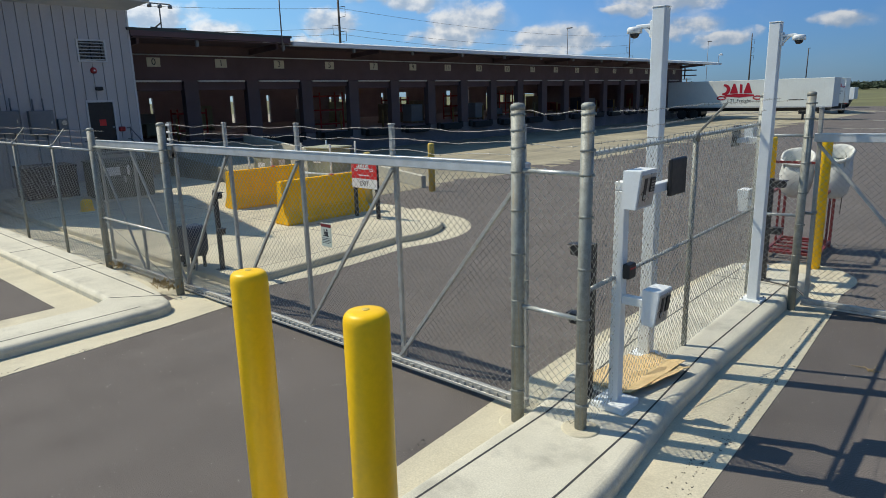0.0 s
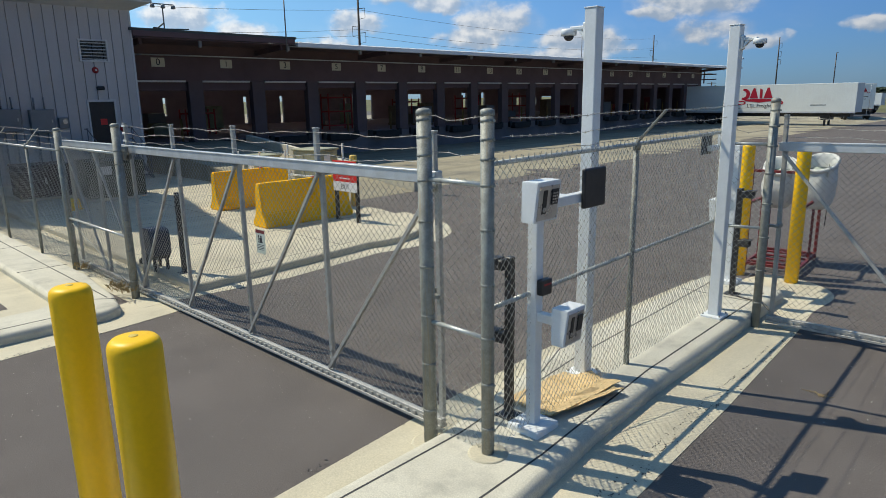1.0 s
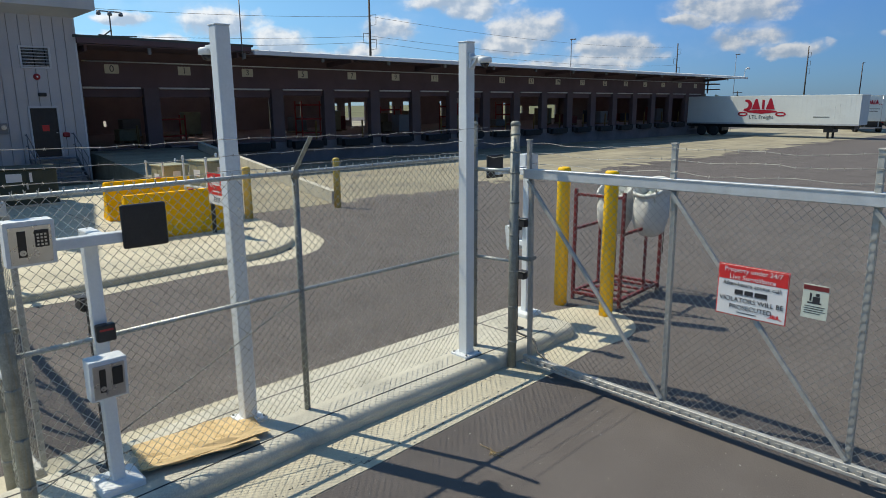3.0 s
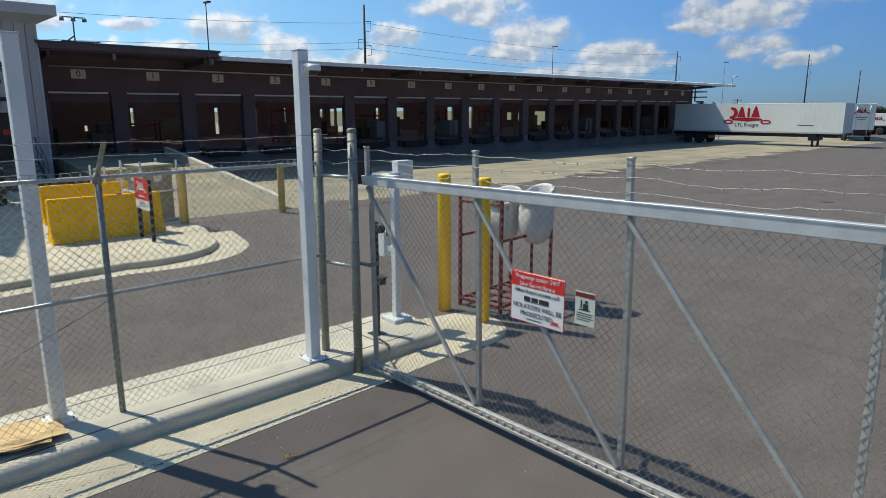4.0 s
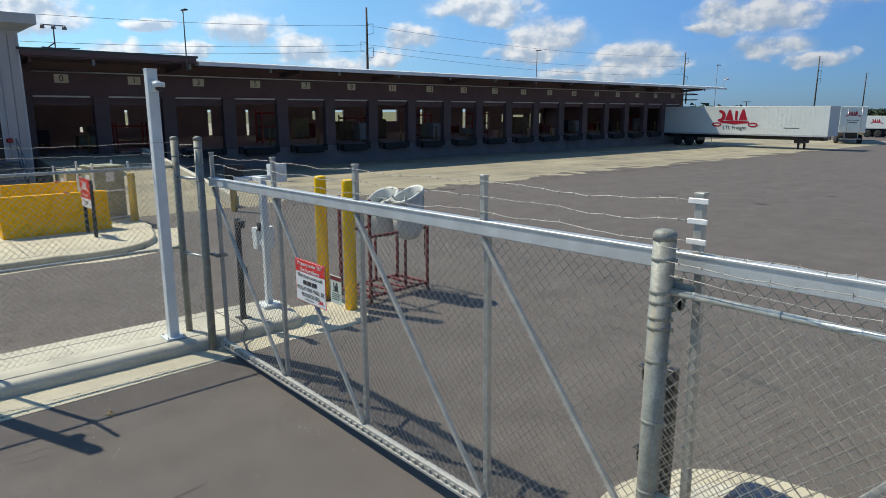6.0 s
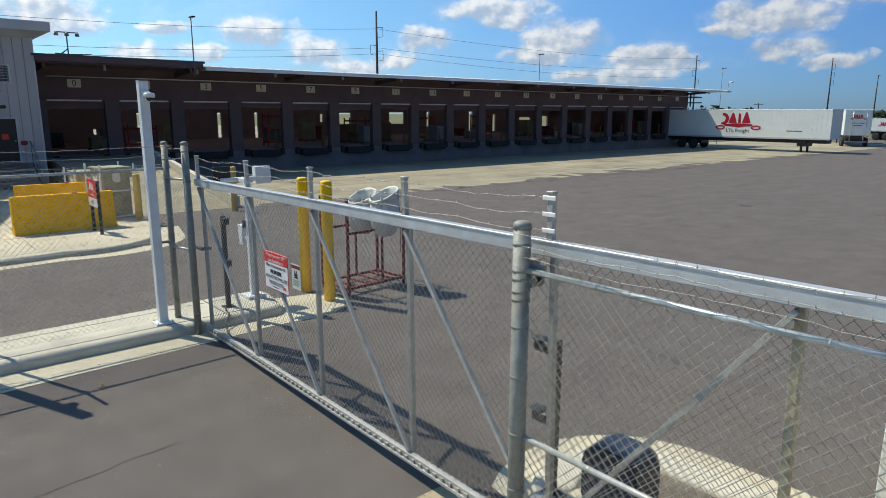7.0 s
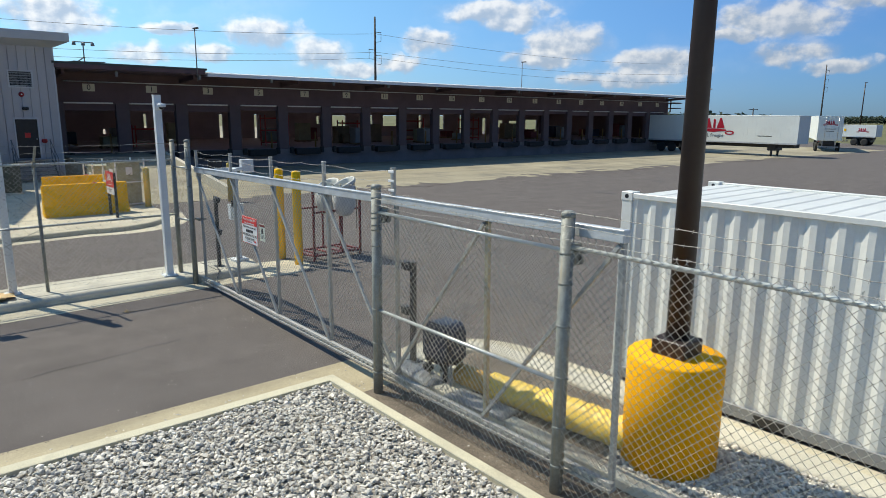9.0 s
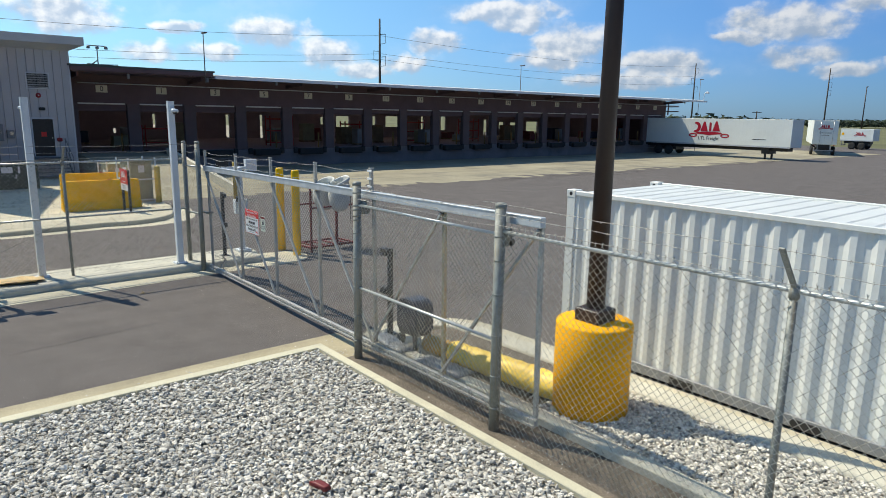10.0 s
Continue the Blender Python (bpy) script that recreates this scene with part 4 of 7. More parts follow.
# ---- offices ----
OX, OY = -28.28, 12.60
office = thing("office_building", "light grey metal sided office block with overhanging eaves", "building", kind="structure")
bm = box(bmn(), (OX - 14, -14, -0.1), (OX - 0.04, OY - 0.04, 6.87))
part("wall", bm, M_SIDING, office, "pale grey end wall")
panel = None
pw = 0.405
for k in range(48):
    y1 = OY - pw * k
    if y1 < -6:
        break
    if panel is None:
        panel = part("siding_panel", box(bmn(), (-0.035, -pw + 0.018, 0), (0.03, -0.004, 6.87), 0.006), M_SIDING, office, "vertical grey metal siding panel")
        panel.matrix_basis = pose(OX, y1, 0)
    else:
        share("siding_panel", panel, pose(OX, y1, 0), office)
part("corner_trim", box(bmn(), (OX - 0.12, OY - 0.06, 0), (OX + 0.045, OY + 0.03, 6.87), 0.006), M_TRIM, office, "pale metal corner trim")
bm = bmn()
v = [bm.verts.new(p) for p in ((-27.5, -14, 7.14), (-27.5, 13.28, 7.14), (-27.5, 13.28, 7.56), (-27.5, -14, 7.56), (-42.5, -14, 7.14), (-42.5, 13.28, 7.14), (-42.5, 13.28, 8.1), (-42.5, -14, 8.1))]
for f in ((0, 1, 2, 3), (7, 6, 5, 4), (3, 2, 6, 7), (1, 5, 6, 2), (0, 3, 7, 4), (1, 0, 4, 5)):
    bm.faces.new([v[i] for i in f])
part("roof", bm, M_TRIM, office, "pale grey eaves board and roof")
bm = bmn()
v = [bm.verts.new(p) for p in ((OX, -14, 6.84), (OX, OY, 6.84), (-27.52, 13.26, 7.138), (-27.52, -14, 7.138), (OX - 14, OY, 6.84), (OX - 14, 13.26, 7.138))]
bm.faces.new((v[0], v[3], v[2], v[1]))
bm.faces.new((v[1], v[2], v[5], v[4]))
part("soffit", bm, M_TRIM, office, "sloping pale soffit")
louvre = thing("wall_louvre", "pale framed louvred vent on the office wall", "vent", (OX + 0.03, 11.03, 5.21), group="")
bm = bmn()
for lo, hi in (((-0.02, -0.56, -0.44), (0.06, -0.48, 0.44)), ((-0.02, 0.48, -0.44), (0.06, 0.56, 0.44)), ((-0.02, -0.48, -0.44), (0.06, 0.48, -0.37)), ((-0.02, -0.48, 0.37), (0.06, 0.48, 0.44))):
    box(bm, lo, hi, 0.005)
part("frame", bm, M_TRIM, louvre)
part("backing", box(bmn(), (-0.015, -0.48, -0.37), (0.0, 0.48, 0.37)), M_BLACK, louvre)
blade = None
for k in range(6):
    z = -0.33 + 0.125 * k
    if blade is None:
        bm = bmn()
        beam(bm, (0.035, -0.47, 0), (0.035, 0.47, 0), 0.035, 0.05)
        blade = part("slat", bm, M_TRIM, louvre)
        blade.matrix_basis = pose(0, 0, z)
    else:
        share("slat", blade, pose(0, 0, z), louvre)
bellt = thing("alarm_bell", "round red fire alarm bell on the wall", "alarm bell", (OX + 0.03, 11.0, 4.45))
part("gong", turned(bmn(), [(0.12, 0), (0.13, 0.03), (0.10, 0.08), (0.03, 0.10)], seg=18), M_RED, bellt).matrix_basis = pose(0, 0, 0, 0, 90, 0)
part("hub", cyl(bmn(), (0.1, 0, 0), (0.13, 0, 0), 0.035, seg=10), M_SIGNWHITE, bellt)
wl = thing("wall_light", "small dark wall pack light above the door", "wall light", (OX + 0.03, 11.1, 3.74))
part("housing", box(bmn(), (0, -0.15, -0.07), (0.14, 0.15, 0.08), 0.03), M_BLACK, wl)
door = tagged(new("door_office"), "dark grey steel office door with a red notice", "door", kind="structure")
door.matrix_basis = pose(OX + 0.03, 11.07, 1.22)
part("leaf", box(bmn(), (0.0, -0.48, 0), (0.03, 0.48, 1.98), 0.004), M_BLACK, door)
bm = bmn()
for lo, hi in (((0, -0.56, 0), (0.05, -0.485, 2.07)), ((0, 0.485, 0), (0.05, 0.56, 2.07)), ((0, -0.485, 1.985), (0.05, 0.485, 2.07))):
    box(bm, lo, hi, 0.004)
part("door_frame", bm, M_TRIM, door)
part("notice", box(bmn(), (0.031, -0.12, 1.05), (0.036, 0.14, 1.3)), M_SIGNRED, door)
part("door_handle", box(bmn(), (0.03, 0.36, 0.95), (0.08, 0.43, 1.0), 0.01), M_STEEL, door)
st2 = thing("strobe_horn", "small dark red horn beside the office door", "alarm", (OX + 0.03, 11.8, 2.1))
part("housing", box(bmn(), (0, -0.13, -0.1), (0.12, 0.13, 0.1), 0.04), M_RED, st2)
for y0, y1, z0, z1, mt, lb in ((8.38, 9.22, 2.06, 2.95, M_GREYBOX, "grey electrical enclosure with a latch"), (7.35, 8.07, 2.15, 2.98, M_GREYBOX, "flat grey meter enclosure")):
    eb = thing("electrical_box", lb, "electrical box", (OX + 0.03, (y0 + y1) / 2, z0))
    hw = (y1 - y0) / 2
    part("body", box(bmn(), (0, -hw, 0), (0.28, hw, z1 - z0), 0.012), mt, eb)
    part("cover", box(bmn(), (0.282, -hw + 0.03, 0.03), (0.295, hw - 0.03, z1 - z0 - 0.03), 0.004), mt, eb)
    part("latch", box(bmn(), (0.296, hw - 0.14, 0.38), (0.32, hw - 0.1, 0.5), 0.004), M_STEEL, eb)
    for c in (-0.2, 0.15):
        part("conduit", cyl(bmn(), (0.1, c, z1 - z0), (0.1, c, z1 - z0 + 0.45), 0.03, seg=8), M_GREYBOX, eb)
        part("conduit", cyl(bmn(), (0.1, c, -(z0 - 0.15)), (0.1, c, 0), 0.03, seg=8), M_GREYBOX, eb)
mb = thing("meter_box", "small grey meter box with a round dial", "meter", (OX + 0.03, 9.55, 2.2))
part("body", box(bmn(), (0, -0.17, 0), (0.16, 0.17, 0.42), 0.015), M_GREYBOX, mb)
part("dial", cyl(bmn(), (0.16, 0.03, 0.26), (0.22, 0.03, 0.26), 0.09, seg=14), M_STEEL, mb)
# steps up to the office door
steps = thing("entry_stairs", "grey steel steps with pipe rails to the office door", "stairs", (-27.9, 11.05, 0.14))
for k in range(6):
    part("tread", box(bmn(), (1.7 - 0.28 * k - 0.28, -0.75, 0.172 * k + 0.13), (1.7 - 0.28 * k, 0.95, 0.172 * k + 0.17), 0.004), M_TREAD, steps)
part("landing", box(bmn(), (-0.3, -0.75, 0.99), (0.02, 0.95, 1.03), 0.004), M_TREAD, steps)
for s in (-0.76, 0.96):
    bm = bmn()
    beam(bm, (1.75, s, 0.0), (0.0, s, 1.02), 0.22, 0.03)
    part("stringer", bm, M_TREAD, steps)
    bm = bmn()
    for dz in (0.5, 0.95):
        tube(bm, [(1.7, s, dz + 0.15), (0.0, s, dz + 1.05), (-0.3, s, dz + 1.05)], 0.02, 6)
    for xx, zz in ((1.65, 0.1), (0.85, 0.55), (0.0, 1.0)):
        cyl(bm, (xx, s, zz), (xx, s, zz + 1.05), 0.02, seg=6)
    part("handrail", bm, M_TREAD, steps)
# added unseen block, slanted along the view's edge, to shade the corner island
blocker = thing("office_wing", "unseen tall block that casts shade on the corner island", "building", kind="structure")
part("wall", slab(bmn(), [(-28.2, 4.80), (-20.0, 4.80), (-20.0, 4.86), (-28.2, 7.1)], -0.1, 11.7), M_SIDING, blocker)

# ramp to the dock
bm = bmn()
v = [bm.verts.new(p) for p in ((-15.4, 12.9, 0.012), (-15.4, 16.4, 0.012), (-28.2, 17.4, 1.2), (-28.2, 12.9, 1.2), (-28.2, 17.4, -0.1), (-28.2, 12.9, -0.1), (-15.4, 16.4, -0.1), (-15.4, 12.9, -0.1))]
for f in ((0, 1, 2, 3), (1, 6, 4, 2), (3, 2, 4, 5), (0, 3, 5, 7), (0, 7, 6, 1), (7, 5, 4, 6)):
    bm.faces.new([v[i] for i in f])
bmesh.ops.recalc_face_normals(bm, faces=bm.faces[:])
rampo = tagged(link_mesh("pavement_ramp", bm, M_CONC_OLD), "tan concrete ramp rising to the dock", "ramp", kind="structure")
part("landing", box(bmn(), (-30.85, 12.9, -0.1), (-28.2, 17.4, 1.2)), M_CONC_OLD, rampo)
bm = bmn()
v = []
for x, y, z0, z1 in ((-15.4, 16.42, -0.05, 0.42), (-28.2, 17.42, -0.05, 1.55)):
    v.append([bm.verts.new(p) for p in ((x, y, z0), (x, y + 0.22, z0), (x, y + 0.22, z1), (x, y, z1))])
a, b = v
bm.faces.new(a[::-1]); bm.faces.new(b)
for k in range(4):
    bm.faces.new((a[k], a[(k + 1) % 4], b[(k + 1) % 4], b[k]))
bmesh.ops.recalc_face_normals(bm, faces=bm.faces[:])
part("kerb_wall", bm, M_KERB, rampo, "pale concrete edge wall of the ramp")

# sealed cracks in the asphalt
def crack(pts, seed):
    rng2 = random.Random(seed)
    bm = bmn()
    fine = []
    for a, b in zip(pts, pts[1:]):
        for k in range(12):
            f = k / 12
            fine.append((a[0] + (b[0] - a[0]) * f + rng2.uniform(-0.03, 0.03), a[1] + (b[1] - a[1]) * f + rng2.uniform(-0.03, 0.03)))
    fine.append(pts[-1])
    rows = []
    for k, p in enumerate(fine):
        q = fine[min(k + 1, len(fine) - 1)] if k < len(fine) - 1 else fine[k - 1]
        d = Vector((q[0] - p[0], q[1] - p[1], 0)).normalized()
        sd = Vector((-d.y, d.x, 0)) * rng2.uniform(0.002, 0.008) * (1 if k < len(fine) - 1 else -1)
        z = yard_z(p[1]) + 0.003
        rows.append((bm.verts.new((p[0] - sd.x, p[1] - sd.y, z)), bm.verts.new((p[0] + sd.x, p[1] + sd.y, z))))
    for a, b in zip(rows, rows[1:]):
        bm.faces.new((a[0], b[0], b[1], a[1]))
    tagged(link_mesh("trim_crack_seal", bm, M_JOINT), "thin dark sealed crack in the asphalt", "road", kind="structure")


crack([(-9.2, 8.2), (-8.0, 8.57), (-6.2, 9.3), (-4.4, 10.05)], 1)
crack([(-8.6, 6.1), (-6.8, 6.45), (-5.1, 6.7)], 7)
crack([(0.2, 15.5), (1.4, 15.26), (2.5, 15.15), (3.2, 14.93)], 2)
crack([(-9.0, 17.5), (-3.0, 18.6), (4.0, 18.0), (12.0, 19.4)], 3)
crack([(-12.0, 26.0), (0.0, 27.4), (14.0, 26.4)], 5)
crack([(1.2, 3.0), (1.8, 5.5), (1.4, 8.6)], 6)


# dark worn patches where the asphalt laps the apron, and old oil marks
def worn_patches(name, spots, seed, material, label):
    rng2 = random.Random(seed)
    bm = bmn()
    for lift, (x, y, a, b) in enumerate(spots):
        n, ph = 14, rng2.uniform(0, 6)
        vs = []
        for k in range(n):
            t = 2 * math.pi * k / n
            f = 1 + 0.3 * math.sin(2 * t + ph) + 0.16 * math.sin(5 * t + 2 * ph) + rng2.uniform(-0.12, 0.12)
            px, py = x + a * f * math.cos(t), y + b * f * math.sin(t)
            vs.append(bm.verts.new((px, py, yard_z(py) + 0.0055 + 0.00015 * lift)))
        bm.faces.new(vs)
    return tagged(link_mesh(name, bm, material), label, "road", kind="structure")


rp = random.Random(12)
worn_patches("trim_worn_patches", [(-15.2 + rp.gauss(0.0, 0.5), 17.5 + 54 * rp.random(), rp.uniform(0.3, 0.9), rp.uniform(0.2, 0.8)) for _ in range(70)], 3, M_ASPH, "dark worn asphalt patches along the apron edge")
worn_patches("trim_oil_marks", [(rp.uniform(-15, 10), rp.uniform(16, 60), rp.uniform(0.12, 0.4), rp.uniform(0.08, 0.22)) for _ in range(34)], 4, M_JOINTOLD, "dull dark oil marks and old seal patches on the yard")
bm = bmn()
rt = random.Random(6)
mark = [(3.0, 14.92), (3.25, 14.9), (3.5, 14.87), (3.75, 14.82), (4.0, 14.76), (4.28, 14.66)]
rows = [(bm.verts.new((x, y - 0.035 - 0.03 * rt.random() * (k > 1), 0.004)), bm.verts.new((x, y + 0.03 + 0.03 * rt.random() * (k > 1), 0.004))) for k, (x, y) in enumerate(mark)]
for a, b in zip(rows, rows[1:]):
    bm.faces.new((a[0], b[0], b[1], a[1]))
tagged(link_mesh("trim_tar_streak", bm, M_JOINTOLD), "short dark tar streak on the asphalt", "road", kind="structure")

# ---- fences and gates ----
def round_post(name, label, x, y, z0, h, r, bands=(), group="fence posts", footing=False):
    """A galvanised round post with a domed cap and clamp bands."""
    t = thing(name, label, "fence post", (x, y, z0), 0, group)
    part("pole", cyl(bmn(), (0, 0, -0.05), (0, 0, h), r, seg=20), M_GALV, t)
    part("cap", turned(bmn(), [(r * 1.04, h - 0.035), (r * 1.05, h - 0.005), (r * 0.96, h + r * 0.18), (r * 0.6, h + r * 0.38), (r * 0.1, h + r * 0.44)], seg=20), M_GALV, t, "domed galvanised cap")
    for z in bands:
        bm = turned(bmn(), [(r + 0.0005, z - 0.012), (r + 0.003, z - 0.011), (r + 0.003, z + 0.011), (r + 0.0005, z + 0.012)], seg=20)
        cbox(bm, (r + 0.010, 0, z), (0.022, 0.014, 0.02))
        part("clamp_band", bm, M_GALV, t)
    if footing:
        part("footing", turned(bmn(), [(r + 0.12, -0.02), (r + 0.12, 0.012), (r + 0.10, 0.02)], seg=24), M_CONC, t, "round concrete footing")
    return t


BANDS = (0.35, 0.8, 1.25, 1.7, 2.1, 2.45)
post_e = round_post("gate_post", "tall galvanised gate post with a domed cap", -3.074, 4.91, 0.0, 3.02, 0.063, BANDS + (2.66, 2.81, 2.95), footing=True)
round_post("gate_post", "galvanised corner post on the lane island", -2.38, 4.905, 0.16, 2.86, 0.054, (0.25, 0.65, 1.05, 1.5, 1.95, 2.3, 2.5, 2.65, 2.79), footing=True)
round_post("gate_post", "galvanised post at the end of the island fence", -2.55, 9.97, 0.16, 2.86, 0.05, (0.3, 0.9, 1.3, 1.8, 2.3, 2.6))
post_c = round_post("gate_post", "galvanised latch post of the exit gate", -1.985, 10.085, 0.0, 3.03, 0.055, BANDS + (2.7, 2.9))
post_d = round_post("gate_post", "galvanised guide post of the exit gate", 5.12, 9.90, 0.0, 2.72, 0.063, (0.3, 0.7, 1.15, 1.6, 1.98, 2.18, 2.24, 2.33, 2.39, 2.58))
post_g = round_post("gate_post", "galvanised rear guide post of the exit gate", 8.13, 9.90, 0.0, 2.74, 0.063, (0.3, 0.7, 1.2, 1.7, 2.1, 2.38))
post_l = round_post("gate_post", "galvanised guide post of the entry gate", -9.94, 4.92, 0.0, 2.80, 0.063, (0.3, 0.8, 1.3, 1.8, 2.2, 2.4))
round_post("gate_post", "galvanised rear guide post of the entry gate", -12.79, 4.91, 0.0, 2.68, 0.063, (0.3, 0.95, 1.3, 1.8, 2.3))
for t, s in ((post_e, 1), (post_c, -1)):
    bm = cbox(bmn(), (-0.06 * s, 0.10, 1.40), (0.20, 0.05, 0.035), 0.004)
    cbox(bm, (-0.14 * s, 0.17, 1.40), (0.03, 0.16, 0.05), 0.004)
    part("latch", bm, M_GALV, t, "galvanised gate latch arm")
for t in (post_d, post_g, post_l):
    bm = cbox(bmn(), (0.0, 0.10, 2.36), (0.10, 0.10, 0.20), 0.006)
    cyl(bm, (-0.05, 0.15, 2.30), (0.05, 0.15, 2.30), 0.045, seg=14)
    cbox(bm, (0.10, 0.05, 2.42), (0.16, 0.03, 0.05), 0.004)
    part("roller_bracket", bm, M_GALV, t, "dull steel roller bracket")


def fence(label, p0, p1, rails, mesh_z, strands=(), posts=(), post_r=0.03, post_h=2.5, arms=None, rod=None, base=0.0, seed=1, wire=None):
    """A run of chain-link between two posts: rails, woven wire, line posts, barbed strands."""
    p0, p1 = Vector(p0), Vector(p1)
    L = (p1 - p0).length
    t = thing("chain_link_fence", label, "fence", (p0.x, p0.y, base), math.degrees(math.atan2(p1.y - p0.y, p1.x - p0.x)), "fence runs")
    for z in rails:
        bm = cyl(bmn(), (0, 0, z), (L, 0, z), 0.021, seg=12)
        for k in range(int(L / 0.45)):
            x = 0.2 + 0.45 * k
            cyl(bm, (x - 0.004, 0, z), (x + 0.004, 0, z), 0.025, seg=10, caps=False)
        part("rail", bm, M_RAIL, t)
    wire_panel(t, pose(0, 0.0 if not arms else 0.028 * (1 if arms[1] > 0 else -1), mesh_z[0]), L, mesh_z[1] - mesh_z[0], bool(arms), wire)
    for x in posts:
        lp = part("line_post", cyl(bmn(), (x, 0, -0.1), (x, 0, post_h), post_r, seg=14), M_GALV, t)
        part("loop_cap", turned(bmn(), [(post_r * 1.3, post_h - 0.07), (post_r * 1.35, post_h - 0.01), (post_r * 0.8, post_h + 0.04)], (x, 0, 0), 14), M_GALV, lp)
        if arms:
            bm = bmn()
            beam(bm, (x, 0, post_h), (x, arms[1], post_h + arms[2]), 0.018, 0.045, 0.003)
            part("barb_arm", bm, M_GALV, lp, "tilted steel arm for the barbed wire")
    for n, (za, zb, off) in enumerate(strands):
        part("barbed_wire", barbed(bmn(), (0, off, za), (L, off, zb), 0.02 if not posts else 0.01, seed + n), M_BARB, t)
    if rod:
        part("truss_rod", cyl(bmn(), rod[0], rod[1], 0.006, seg=6), M_GALV, t)
    return t


fence("short galvanised chain-link panel beside the entry gate", (-3.074, 4.91), (-2.38, 4.905), (2.46, 1.20), (0.1, 2.5), [(2.70, 2.70, 0), (2.84, 2.84, 0), (2.98, 2.98, 0)], seed=11)
fence("galvanised chain-link fence along the lane island with barbed wire", (-2.38, 4.905), (-2.55, 9.97), (2.45, 1.28), (0.03, 2.50), [(2.54, 2.52, -0.06), (2.66, 2.66, -0.14), (2.8, 2.8, -0.22)],
      posts=(2.51,), post_r=0.031, post_h=2.46, arms=(0, -0.30, 0.34), rod=((0.05, 0, 0.15), (2.5, 0, 1.22)), base=0.17, seed=21)
fence("short chain-link panel closing the island end", (-2.55, 9.97), (-1.985, 10.085), (2.47, 1.37), (0.1, 2.48), [(2.65, 2.65, 0), (2.8, 2.8, 0), (2.95, 2.95, 0)], seed=31)
fence("galvanised chain-link fence behind the open gate tail", (5.12, 9.90), (8.13, 9.90), (2.40, 1.14), (0.06, 2.44), [(2.50, 2.50, -0.04), (2.58, 2.60, -0.05), (2.66, 2.70, -0.06)], seed=41)
fence("galvanised chain-link fence with barbed wire beside the gravel bed", (8.13, 9.90), (17.6, 9.90), (2.44,), (0.06, 2.50), [(2.52, 2.52, -0.08), (2.66, 2.66, -0.18), (2.80, 2.80, -0.28)],
      posts=(3.2, 6.33, 9.45), post_r=0.031, post_h=2.45, arms=(0, -0.32, 0.36), seed=51)
fence("galvanised chain-link panel behind the entry gate tail", (-12.79, 4.91), (-9.94, 4.92), (2.36, 1.02), (0.06, 2.40), (), rod=((0.1, 0, 0.95), (2.75, 0, 0.15)), seed=61, wire=M_WIREOLD)
fence("galvanised chain-link fence beside the office walk", (-19.9, 4.85), (-12.79, 4.91), (2.29,), (0.06, 2.34), [(2.39, 2.39, 0.08), (2.51, 2.51, 0.16), (2.63, 2.63, 0.24)],
      posts=(0.0, 2.5, 5.0), post_r=0.031, post_h=2.31, arms=(0, 0.28, 0.34), seed=71, wire=M_WIREOLD)


